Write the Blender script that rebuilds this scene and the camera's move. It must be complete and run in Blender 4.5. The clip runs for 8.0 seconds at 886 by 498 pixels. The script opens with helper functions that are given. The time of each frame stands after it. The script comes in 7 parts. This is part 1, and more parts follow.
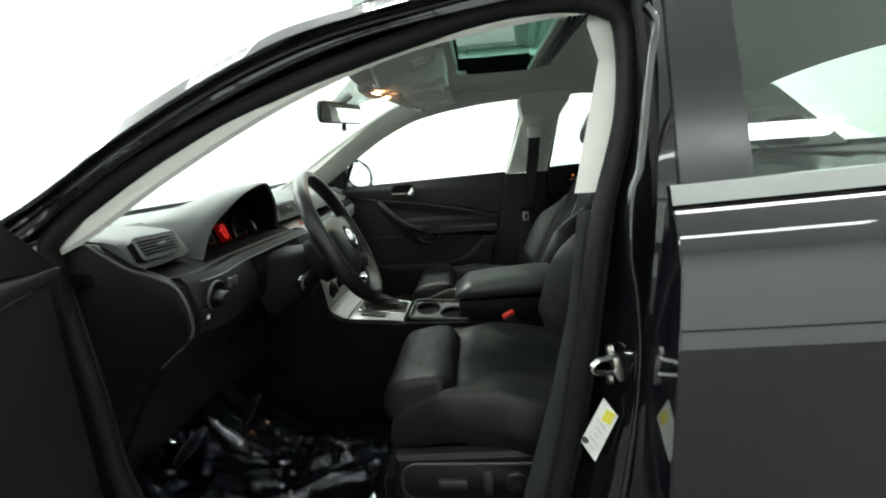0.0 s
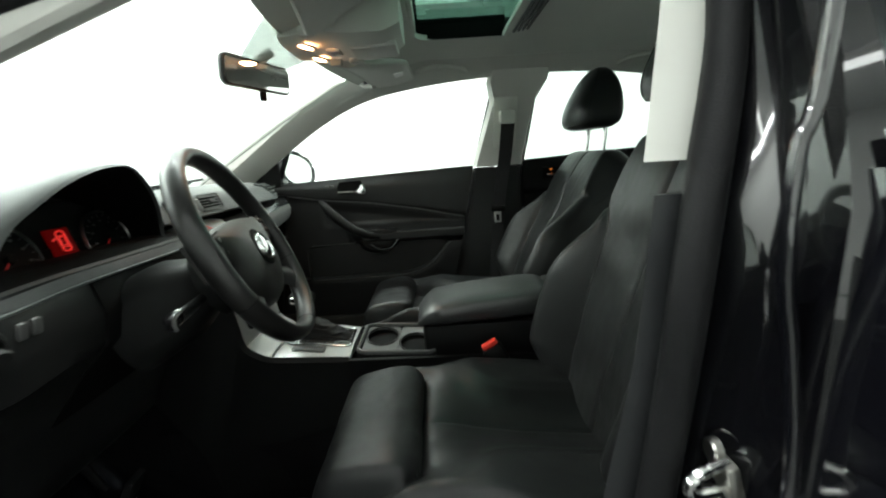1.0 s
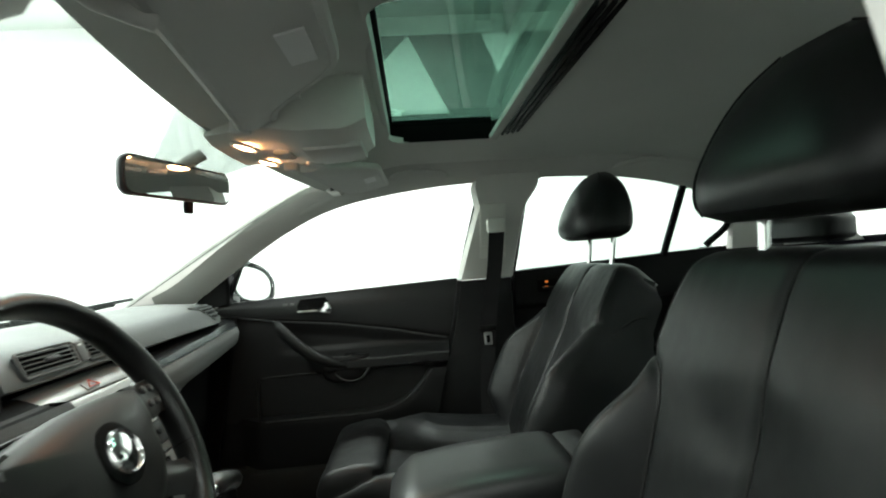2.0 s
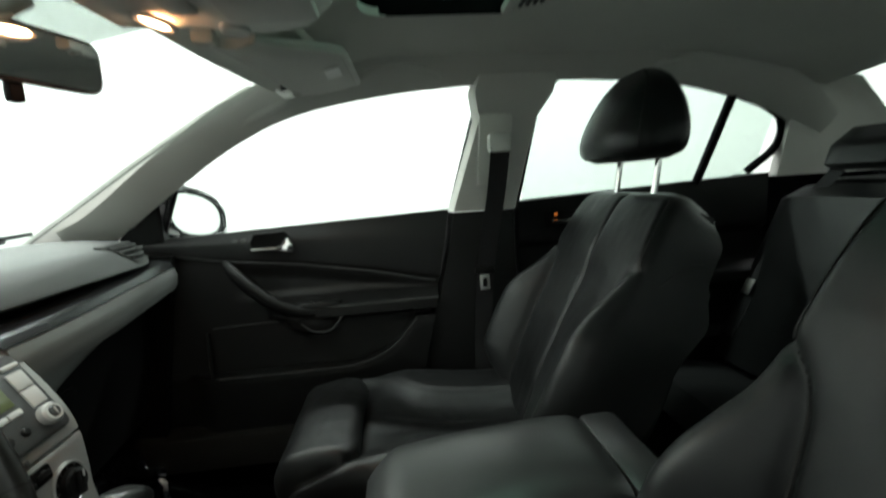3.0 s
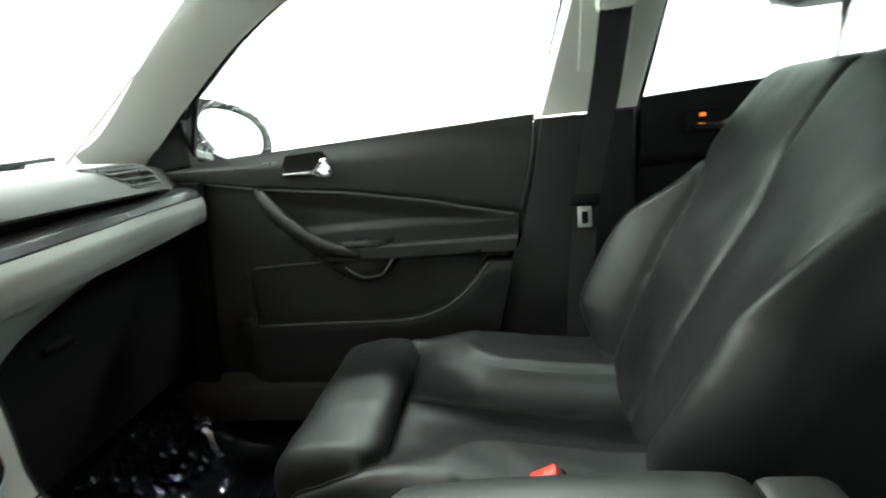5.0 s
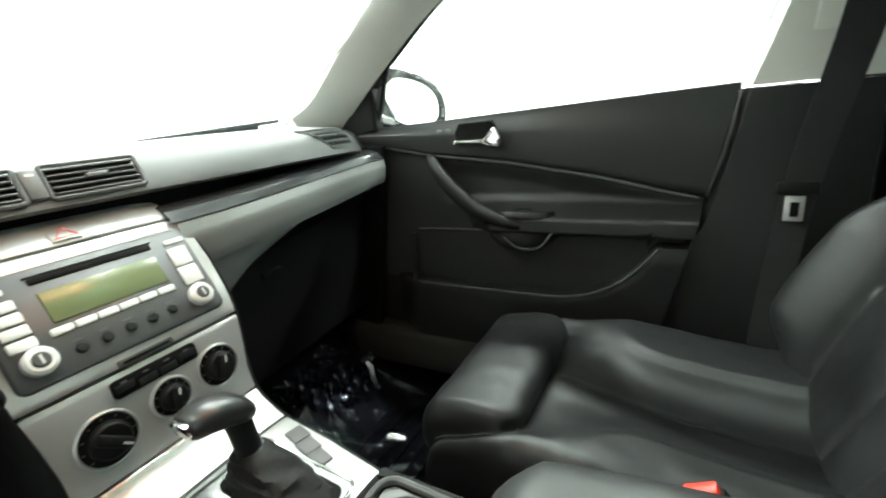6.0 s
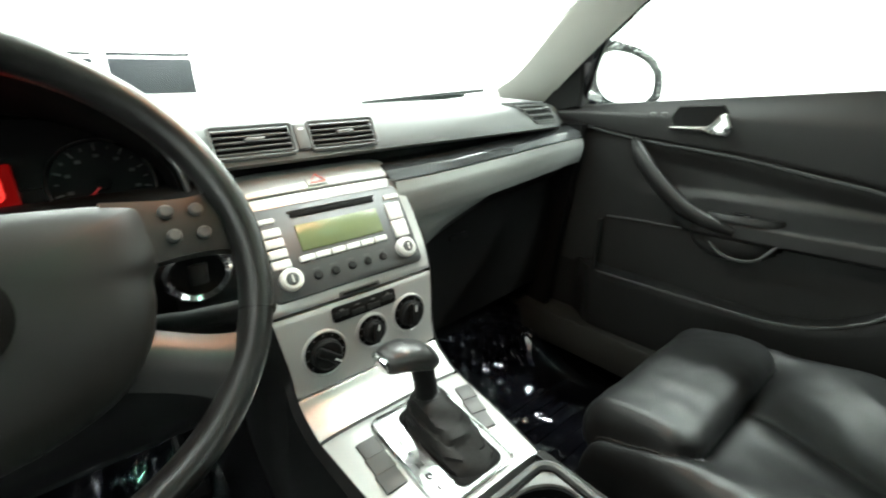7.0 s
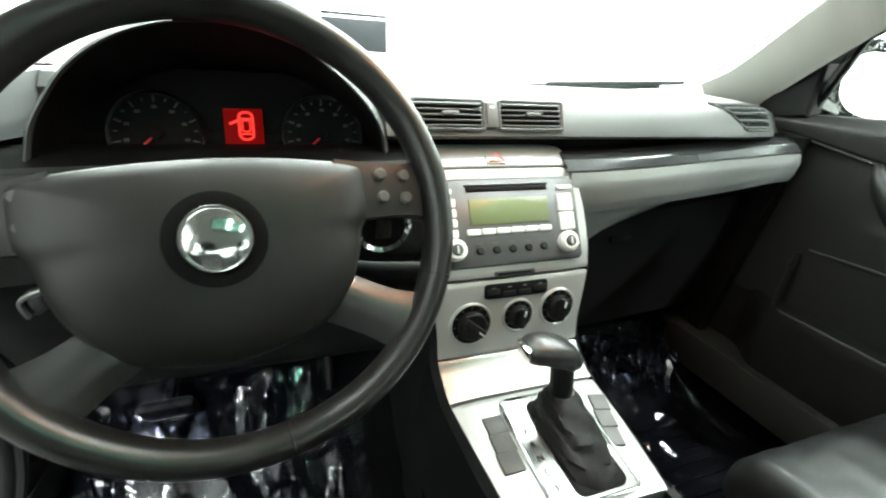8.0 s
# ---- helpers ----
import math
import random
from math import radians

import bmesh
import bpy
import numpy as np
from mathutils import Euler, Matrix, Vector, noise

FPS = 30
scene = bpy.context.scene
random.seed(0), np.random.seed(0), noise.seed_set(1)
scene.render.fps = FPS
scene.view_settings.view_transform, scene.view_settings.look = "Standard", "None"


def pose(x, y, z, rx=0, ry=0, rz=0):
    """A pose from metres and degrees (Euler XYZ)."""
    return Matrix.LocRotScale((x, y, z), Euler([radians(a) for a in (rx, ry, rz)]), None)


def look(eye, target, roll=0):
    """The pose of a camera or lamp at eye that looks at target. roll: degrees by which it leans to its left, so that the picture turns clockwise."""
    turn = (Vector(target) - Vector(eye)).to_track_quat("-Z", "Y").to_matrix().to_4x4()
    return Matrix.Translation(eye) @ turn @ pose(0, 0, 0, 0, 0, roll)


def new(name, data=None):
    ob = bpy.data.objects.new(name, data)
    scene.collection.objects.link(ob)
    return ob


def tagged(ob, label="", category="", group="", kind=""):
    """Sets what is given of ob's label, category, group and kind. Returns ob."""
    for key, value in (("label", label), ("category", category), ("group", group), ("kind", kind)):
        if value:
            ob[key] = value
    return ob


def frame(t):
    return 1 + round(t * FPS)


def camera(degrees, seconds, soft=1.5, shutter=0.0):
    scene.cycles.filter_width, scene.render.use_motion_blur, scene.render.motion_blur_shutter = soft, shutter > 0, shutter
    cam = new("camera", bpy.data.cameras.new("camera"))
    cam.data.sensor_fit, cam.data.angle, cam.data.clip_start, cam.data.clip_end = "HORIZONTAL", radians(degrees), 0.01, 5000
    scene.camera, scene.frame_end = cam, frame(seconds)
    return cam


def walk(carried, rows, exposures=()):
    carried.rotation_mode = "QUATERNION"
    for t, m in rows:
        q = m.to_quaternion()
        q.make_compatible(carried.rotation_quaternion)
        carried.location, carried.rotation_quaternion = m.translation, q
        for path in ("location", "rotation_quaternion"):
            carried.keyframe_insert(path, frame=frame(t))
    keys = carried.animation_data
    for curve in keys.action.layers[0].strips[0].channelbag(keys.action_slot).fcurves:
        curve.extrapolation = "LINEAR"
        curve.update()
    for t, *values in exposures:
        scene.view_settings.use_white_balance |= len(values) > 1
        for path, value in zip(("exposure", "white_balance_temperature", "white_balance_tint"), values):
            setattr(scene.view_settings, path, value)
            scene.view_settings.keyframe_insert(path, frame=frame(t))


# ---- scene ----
cam = camera(90.4, 8.0, soft=2.0, shutter=0.3)
PATH = [
    (0, (-0.104, -1.371, 1.102), (-0.281, 0.579, 0.696), -4.0),
    (0.5, (-0.135, -1.223, 1.064), (-0.211, 0.731, 0.644), -3.2),
    (1, (-0.135, -1.048, 1.047), (-0.116, 0.912, 0.651), -3.8),
    (1.5, (-0.135, -0.903, 1.067), (-0.046, 1.093, 0.976), -3.3),
    (1.7, (-0.128, -0.863, 1.082), (-0.016, 1.134, 1.117), -4.0),
    (2.8, (-0.121, -0.561, 1.109), (0.074, 1.425, 0.973), -3.3),
    (3, (-0.123, -0.516, 1.093), (0.072, 1.452, 0.795), -3.7),
    (3.5, (-0.129, -0.392, 1.013), (-0.017, 1.543, 0.518), -3.5),
    (4, (-0.103, -0.292, 1.008), (0.062, 1.651, 0.564), -6.1),
    (4.2, (-0.078, -0.264, 1.015), (0.078, 1.686, 0.597), -6.8),
    (5.3, (-0.046, -0.216, 1.013), (-0.548, 1.635, 0.445), -5.9),
    (5.5, (-0.052, -0.219, 1.012), (-0.667, 1.599, 0.449), -5.9),
    (6, (-0.059, -0.224, 1.019), (-0.998, 1.438, 0.423), -5.6),
    (6.5, (-0.073, -0.233, 1.028), (-1.274, 1.237, 0.4), -4.6),
    (7, (-0.095, -0.248, 1.033), (-1.567, 0.928, 0.362), -2.3),
    (7.5, (-0.104, -0.259, 1.043), (-1.745, 0.622, 0.316), 0.2),
    (7.6, (-0.106, -0.258, 1.048), (-1.777, 0.56, 0.314), 1.3),
    (8, (-0.113, -0.28, 1.045), (-1.846, 0.352, 0.271), 3.3),
]
walk(cam, [(t, look(eye, target, roll)) for t, eye, target, roll in PATH], ((0.0, -0.05), (1.0, 0.0), (1.5, 0.38), (1.7, 0.25), (3.0, -0.4), (3.5, -0.5), (4.0, 0.3), (5.5, 1.08), (6.5, 1.32), (8.0, 1.53)))

# ---- world and lights ----
world = bpy.data.worlds.new("world")
scene.world = world
world.use_nodes = True
world.node_tree.nodes["Background"].inputs[0].default_value = (0.9, 1.0, 0.97, 1)
world.node_tree.nodes["Background"].inputs[1].default_value = 0.02


def lamp(name, x, y, z, sx, sy, watts, colour=(0.95, 1.0, 0.97), aim=(0, 0, -1)):
    data = bpy.data.lights.new(name, "AREA")
    data.shape, data.size, data.size_y, data.energy, data.color = "RECTANGLE", sx, sy, watts, colour
    ob = new(name, data)
    ob.matrix_world = look((x, y, z), (x + aim[0], y + aim[1] + 1e-5, z + aim[2]))
    return ob


for y, watts in ((-3.4, 85), (-1.35, 120), (1.3, 360), (3.2, 420)):
    lamp("tube_light", -1.2, y, 3.92, 9.0, 0.22, watts)
for x, watts in ((-5.2, 420), (4.2, 165)):
    lamp("tube_light", x, 0.0, 3.92, 0.22, 7.0, watts)


# the two lit map lamps under the roof
for y in (-0.057, 0.057):
    data = bpy.data.lights.new("map_light", "AREA")
    data.shape, data.size, data.energy, data.color = "DISK", 0.016, 0.13, (1.0, 0.44, 0.23)
    new("map_light", data).matrix_world = look((-0.383, y, 1.293), (-0.385, y, 0.3))

# ---- materials ----
def material(name, colour, rough=0.5, metal=0.0, grain=0.0, grain_size=400.0, vary=0.12, vary_size=6.0, coat=0.0,
             spec=0.5, emit=None, emit_strength=0.0, sheen=0.0, rough_vary=0.08, crease=0.0, crease_size=28.0):
    m = bpy.data.materials.new(name)
    m.use_nodes = True
    nt = m.node_tree
    b = nt.nodes["Principled BSDF"]
    b.inputs["Roughness"].default_value = rough
    b.inputs["Metallic"].default_value = metal
    b.inputs["Specular IOR Level"].default_value = spec
    b.inputs["Coat Weight"].default_value = coat
    b.inputs["Coat Roughness"].default_value = 0.04
    b.inputs["Coat IOR"].default_value = 1.95
    b.inputs["Sheen Weight"].default_value = sheen
    co = nt.nodes.new("ShaderNodeTexCoord")
    big = nt.nodes.new("ShaderNodeTexNoise")
    big.inputs["Scale"].default_value = vary_size
    big.inputs["Detail"].default_value = 5.0
    nt.links.new(co.outputs["Object"], big.inputs["Vector"])
    ramp = nt.nodes.new("ShaderNodeMix")
    ramp.data_type = "RGBA"
    ramp.inputs[6].default_value = (*[c * (1 - vary) for c in colour], 1)
    ramp.inputs[7].default_value = (*[min(1.0, c * (1 + vary)) for c in colour], 1)
    nt.links.new(big.outputs["Fac"], ramp.inputs[0])
    nt.links.new(ramp.outputs[2], b.inputs["Base Color"])
    mr = nt.nodes.new("ShaderNodeMapRange")
    mr.inputs["To Min"].default_value = max(0.0, rough - rough_vary)
    mr.inputs["To Max"].default_value = min(1.0, rough + rough_vary)
    nt.links.new(big.outputs["Fac"], mr.inputs["Value"])
    nt.links.new(mr.outputs[0], b.inputs["Roughness"])
    if grain:
        fine = nt.nodes.new("ShaderNodeTexVoronoi")
        fine.inputs["Scale"].default_value = grain_size
        nt.links.new(co.outputs["Object"], fine.inputs["Vector"])
        bump = nt.nodes.new("ShaderNodeBump")
        bump.inputs["Strength"].default_value = grain
        bump.inputs["Distance"].default_value = 0.001
        nt.links.new(fine.outputs["Distance"], bump.inputs["Height"])
        nt.links.new(bump.outputs["Normal"], b.inputs["Normal"])
        if crease:
            soft = nt.nodes.new("ShaderNodeTexNoise")
            soft.inputs["Scale"].default_value = crease_size
            soft.inputs["Detail"].default_value = 4.0
            soft.inputs["Distortion"].default_value = 0.6
            nt.links.new(co.outputs["Object"], soft.inputs["Vector"])
            under = nt.nodes.new("ShaderNodeBump")
            under.inputs["Strength"].default_value = crease
            under.inputs["Distance"].default_value = 0.004
            nt.links.new(soft.outputs["Fac"], under.inputs["Height"])
            nt.links.new(under.outputs["Normal"], bump.inputs["Normal"])
    if emit:
        b.inputs["Emission Color"].default_value = (*emit, 1)
        b.inputs["Emission Strength"].default_value = emit_strength
    return m


def glass_material(name, tint, gloss=1.0, drops=0.0):
    m = bpy.data.materials.new(name)
    m.use_nodes = True
    nt = m.node_tree
    for n in list(nt.nodes):
        if n.type != "OUTPUT_MATERIAL":
            nt.nodes.remove(n)
    out = [n for n in nt.nodes if n.type == "OUTPUT_MATERIAL"][0]
    clear = nt.nodes.new("ShaderNodeBsdfTransparent")
    clear.inputs[0].default_value = (*tint, 1)
    shine = nt.nodes.new("ShaderNodeBsdfGlossy")
    shine.inputs["Roughness"].default_value = 0.01
    face = nt.nodes.new("ShaderNodeLayerWeight")
    fres = nt.nodes.new("ShaderNodeMath")
    fres.operation = "POWER"
    fres.inputs[1].default_value = 4.0
    nt.links.new(face.outputs["Facing"], fres.inputs[0])
    mix = nt.nodes.new("ShaderNodeMixShader")
    mul = nt.nodes.new("ShaderNodeMath")
    mul.operation = "MULTIPLY_ADD"
    mul.inputs[1].default_value = 0.45 * gloss
    mul.inputs[2].default_value = 0.022 * gloss
    nt.links.new(fres.outputs[0], mul.inputs[0])
    nt.links.new(mul.outputs[0], mix.inputs[0])
    nt.links.new(clear.outputs[0], mix.inputs[1])
    nt.links.new(shine.outputs[0], mix.inputs[2])
    last = mix
    if drops:
        co = nt.nodes.new("ShaderNodeTexCoord")
        vor = nt.nodes.new("ShaderNodeTexVoronoi")
        vor.inputs["Scale"].default_value = 95.0
        nt.links.new(co.outputs["Object"], vor.inputs["Vector"])
        lim = nt.nodes.new("ShaderNodeMath")
        lim.operation = "LESS_THAN"
        lim.inputs[1].default_value = 0.23
        nt.links.new(vor.outputs["Distance"], lim.inputs[0])
        patch = nt.nodes.new("ShaderNodeTexNoise")
        patch.inputs["Scale"].default_value = 9.0
        nt.links.new(co.outputs["Object"], patch.inputs["Vector"])
        lim2 = nt.nodes.new("ShaderNodeMath")
        lim2.operation = "GREATER_THAN"
        lim2.inputs[1].default_value = 0.53
        nt.links.new(patch.outputs["Fac"], lim2.inputs[0])
        both = nt.nodes.new("ShaderNodeMath")
        both.operation = "MULTIPLY"
        nt.links.new(lim.outputs[0], both.inputs[0])
        nt.links.new(lim2.outputs[0], both.inputs[1])
        scaled = nt.nodes.new("ShaderNodeMath")
        scaled.operation = "MULTIPLY"
        scaled.inputs[1].default_value = drops
        nt.links.new(both.outputs[0], scaled.inputs[0])
        bead = nt.nodes.new("ShaderNodeBsdfTransparent")
        bead.inputs[0].default_value = (*[c * 0.35 for c in tint], 1)
        mix2 = nt.nodes.new("ShaderNodeMixShader")
        nt.links.new(scaled.outputs[0], mix2.inputs[0])
        nt.links.new(mix.outputs[0], mix2.inputs[1])
        nt.links.new(bead.outputs[0], mix2.inputs[2])
        last = mix2
    nt.links.new(last.outputs[0], out.inputs[0])
    return m


LEATHER = material("black_leather", (0.0105, 0.0109, 0.0113), 0.38, spec=0.25, grain=0.12, grain_size=900, vary=0.25, vary_size=9, rough_vary=0.06, crease=0.09)
PLASTIC = material("dark_plastic", (0.0115, 0.0118, 0.012), 0.43, spec=0.20, grain=0.10, grain_size=1500, vary=0.15)
DOORHIDE = material("door_panel_plastic", (0.017, 0.0173, 0.0175), 0.42, spec=0.26, grain=0.10, grain_size=1500, vary=0.15)
PLASTIC_SOFT = material("soft_black_plastic", (0.0055, 0.0056, 0.0057), 0.53, spec=0.13, grain=0.12, grain_size=1400, vary=0.15)
DASHTOP = material("dash_pad_plastic", (0.066, 0.069, 0.069), 0.48, grain=0.16, grain_size=1300, vary=0.08)
DECOR = material("satin_grey_decor", (0.25, 0.26, 0.255), 0.36, 0.38, grain=0.05, grain_size=300, vary=0.05)
STRIP = material("dark_gloss_strip", (0.045, 0.047, 0.05), 0.18, 0.5, vary=0.1)
SILVER = material("satin_silver_panel", (0.37, 0.37, 0.362), 0.34, 0.50, grain=0.04, grain_size=900, vary=0.04)
LINER = material("grey_headliner_cloth", (0.66, 0.67, 0.62), 0.95, grain=0.25, grain_size=1400, vary=0.08, sheen=0.2)
TRIM = material("light_grey_pillar_trim", (0.58, 0.58, 0.545), 0.75, grain=0.15, grain_size=1200, vary=0.06)
PAINT = material("black_car_paint", (0.004, 0.004, 0.006), 0.30, coat=0.9, vary=0.2, spec=0.1)
RUBBER = material("black_rubber", (0.011, 0.011, 0.0118), 0.55, spec=0.14, grain=0.3, grain_size=500, vary=0.25, vary_size=20)
CHROME = material("bright_chrome", (0.82, 0.82, 0.82), 0.12, 1.0, vary=0.05, rough_vary=0.04)
GATE = material("brushed_gate_metal", (0.30, 0.30, 0.295), 0.20, 0.9, grain=0.05, grain_size=500, vary=0.1, rough_vary=0.05)
STEEL = material("dull_steel", (0.5, 0.49, 0.46), 0.32, 1.0, vary=0.2, vary_size=40)
CARPET = material("black_carpet", (0.006, 0.006, 0.0065), 0.97, spec=0.06, grain=1.0, grain_size=300, vary=0.4, vary_size=30)
BLACK = material("matt_black", (0.003, 0.003, 0.003), 0.7, spec=0.1)
GLOSSBLACK = material("gloss_black", (0.008, 0.008, 0.009), 0.15, vary=0.1)
GREYBTN = material("light_grey_button", (0.55, 0.55, 0.54), 0.45, vary=0.05)
DARKBTN = material("dark_grey_button", (0.06, 0.06, 0.06), 0.5, vary=0.08)
RADIO = material("radio_fascia_grey", (0.05, 0.052, 0.054), 0.42, 0.2, grain=0.1, grain_size=900)
LCD = material("green_lcd", (0.115, 0.140, 0.066), 0.25, vary=0.05)
REDLCD = material("red_display", (0.04, 0.0, 0.0), 0.6, spec=0.05, emit=(0.55, 0.004, 0.004), emit_strength=0.085)
REDGLOW = material("red_display_lines", (0.5, 0.0, 0.0), 0.3, emit=(1.0, 0.04, 0.03), emit_strength=0.5)
REDNEEDLE = material("red_needle", (0.5, 0.01, 0.01), 0.4, emit=(0.8, 0.02, 0.02), emit_strength=0.04)
RED = material("red_plastic", (0.72, 0.035, 0.02), 0.35, vary=0.08)
HAZARD = material("hazard_red_print", (0.75, 0.16, 0.13), 0.4)
WHITE = material("white_print", (0.75, 0.75, 0.73), 0.6)
YELLOW = material("yellow_print", (0.75, 0.68, 0.08), 0.6)
BULB = material("warm_lamp_lens", (0.9, 0.7, 0.5), 0.3, emit=(1.0, 0.50, 0.24), emit_strength=48.0)
BELT = material("black_webbing", (0.012, 0.012, 0.013), 0.8, grain=0.8, grain_size=350)
AMBER = material("amber_lens", (0.8, 0.18, 0.02), 0.4, emit=(1.0, 0.25, 0.03), emit_strength=0.4)
MIRROR = material("mirror_silver", (0.86, 0.88, 0.87), 0.01, 1.0, vary=0.0, rough_vary=0.0)
GLASS = glass_material("clear_glass", (0.95, 0.985, 0.965))
TINTED = glass_material("green_tinted_glass", (0.31, 0.44, 0.385), drops=0.5)
REARGLASS = glass_material("grey_green_rear_glass", (0.86, 0.92, 0.89), 4.0)
JAMB = material("satin_black_jamb_paint", (0.003, 0.003, 0.004), 0.20, spec=0.2, coat=0.45, vary=0.2)
WALLWHITE = material("white_wall_paint", (0.82, 0.84, 0.82), 0.8, grain=0.15, grain_size=80, vary=0.02, vary_size=1.2)
CONCRETE = material("grey_concrete", (0.085, 0.085, 0.082), 0.55, grain=0.3, grain_size=120, vary=0.2, vary_size=2.5)
CEILMAT = material("grey_green_ceiling", (0.70, 0.73, 0.71), 0.8, vary=0.08, vary_size=2)
WALLDARK = material("grey_pane", (0.012, 0.013, 0.016), 0.4, spec=0.1, vary=0.1)
SPOKE = material("satin_dark_spoke", (0.038, 0.038, 0.039), 0.32, 0.25, vary=0.05)
UPPERWALL = material("grey_green_boards", (0.20, 0.23, 0.22), 0.8, vary=0.1, vary_size=3)
DIALMARK = material("dim_dial_print", (0.045, 0.045, 0.045), 0.6)
RIMHIDE = material("worn_smooth_leather", (0.010, 0.0096, 0.0094), 0.34, spec=0.5, grain=0.05, grain_size=1100, vary=0.15, vary_size=18, rough_vary=0.06)
ARMHIDE = material("smooth_arm_rest_leather", (0.026, 0.027, 0.0275), 0.36, spec=0.60, grain=0.05, grain_size=900, vary=0.2, vary_size=9, rough_vary=0.05)
LIGHTEDGE = material("light_edge_plastic", (0.09, 0.09, 0.088), 0.35, vary=0.2, vary_size=60)
SATINPAD = material("satin_airbag_plastic", (0.0135, 0.0125, 0.012), 0.44, spec=0.34, grain=0.04, grain_size=1500, vary=0.06)
KNOB = material("dark_metallic_grip", (0.035, 0.035, 0.036), 0.32, 0.5, vary=0.06)
BOOTHIDE = material("creased_boot_leather", (0.006, 0.0058, 0.0056), 0.6, spec=0.2, grain=0.3, grain_size=700, vary=0.35, vary_size=30)
SILLGREY = material("dark_grey_sill_plastic", (0.022, 0.0215, 0.020), 0.5, spec=0.25, grain=0.15, grain_size=900, vary=0.15)
CUPWEB = material("grey_cup_web", (0.085, 0.086, 0.086), 0.4, vary=0.1)
# brighter copy of the dark plastic, for the lit driver's side pillar
PILLARLIT = material("dark_plastic_lit_side", (0.024, 0.025, 0.027), 0.42, spec=0.35, grain=0.12, grain_size=1200, vary=0.12)
# paler than the plastic round it, to imitate highlights along edges
EDGESHEEN = material("edge_sheen_grey", (0.055, 0.056, 0.057), 0.36, spec=0.4, vary=0.2, vary_size=12)
SEATKEY = material("dark_seat_switch", (0.024, 0.024, 0.025), 0.42, spec=0.4, vary=0.1)
SEAM = material("dark_stitch", (0.006, 0.006, 0.006), 0.8)


def film_material(name, shown):
    m = bpy.data.materials.new(name)
    m.use_nodes = True
    nt = m.node_tree
    for n in list(nt.nodes):
        if n.type != "OUTPUT_MATERIAL":
            nt.nodes.remove(n)
    out = [n for n in nt.nodes if n.type == "OUTPUT_MATERIAL"][0]
    clear = nt.nodes.new("ShaderNodeBsdfTransparent")
    clear.inputs[0].default_value = (0.80, 0.81, 0.88, 1)
    shine = nt.nodes.new("ShaderNodeBsdfGlossy")
    shine.inputs["Roughness"].default_value = 0.035
    mix = nt.nodes.new("ShaderNodeMixShader")
    mix.inputs[0].default_value = shown
    nt.links.new(clear.outputs[0], mix.inputs[1])
    nt.links.new(shine.outputs[0], mix.inputs[2])
    nt.links.new(mix.outputs[0], out.inputs[0])
    return m


FILM = film_material("clear_plastic_film", 0.034)
BAGFILM = film_material("thin_bag_film", 0.32)
# opaque white in place of the glint on the film's folded edge
HEMGLINT = material("bag_hem_glint", (0.55, 0.55, 0.57), 0.15, spec=0.6, vary=0.3, vary_size=60)
SHADEBAND = glass_material("grey_dotted_shade", (0.60, 0.62, 0.61), 0.6)


# ---- mesh tools ----
def finish(name, bm, mat, sharp=38.0):
    bmesh.ops.recalc_face_normals(bm, faces=bm.faces)
    limit = radians(sharp)
    for f in bm.faces:
        f.smooth = True
    for e in bm.edges:
        e.smooth = not (len(e.link_faces) == 2 and e.calc_face_angle(0.0) > limit)
    me = bpy.data.meshes.new(name)
    bm.to_mesh(me)
    bm.free()
    me.materials.append(mat)
    return me


def part(name, bm, mat, parent, label="", sharp=38.0):
    ob = new(name, finish(name, bm, mat, sharp))
    ob.parent = parent
    if label:
        tagged(ob, label)
    return ob


def share(name, me, parent, m):
    ob = new(name, me)
    ob.parent = parent
    ob.matrix_basis = m
    return ob


def thing(name, label, category, kind="", group="", at=(0, 0, 0)):
    ob = new(name)
    ob.location = at
    ob.empty_display_size = 0.05
    tagged(ob, label, category, group, kind)
    return ob


def solo(name, bm, mat, label, category, kind="", group="", sharp=38.0):
    ob = new(name, finish(name, bm, mat, sharp))
    return tagged(ob, label, category, group, kind)


def curve_through(pts, n):
    """n points along a smooth curve through pts."""
    p = [Vector(q) for q in pts]
    p = [p[0] * 2 - p[1]] + p + [p[-1] * 2 - p[-2]]
    segs = len(p) - 3
    out = []
    for k in range(n):
        u = k / (n - 1) * segs
        i = min(int(u), segs - 1)
        f = u - i
        a, b, c, d = p[i], p[i + 1], p[i + 2], p[i + 3]
        out.append(0.5 * ((2 * b) + (c - a) * f + (2 * a - 5 * b + 4 * c - d) * f * f + (3 * b - a - 3 * c + d) * f ** 3))
    return out


def loft(bm, rings, closed=True, caps=True):
    """Skin rings of equal length; closed rings are loops."""
    vs = [[bm.verts.new(q) for q in r] for r in rings]
    n = len(rings[0])
    for a, b in zip(vs, vs[1:]):
        for i in range(n if closed else n - 1):
            j = (i + 1) % n
            bm.faces.new((a[i], a[j], b[j], b[i]))
    if caps and closed:
        bm.faces.new(vs[0][::-1])
        bm.faces.new(vs[-1])
    return bm


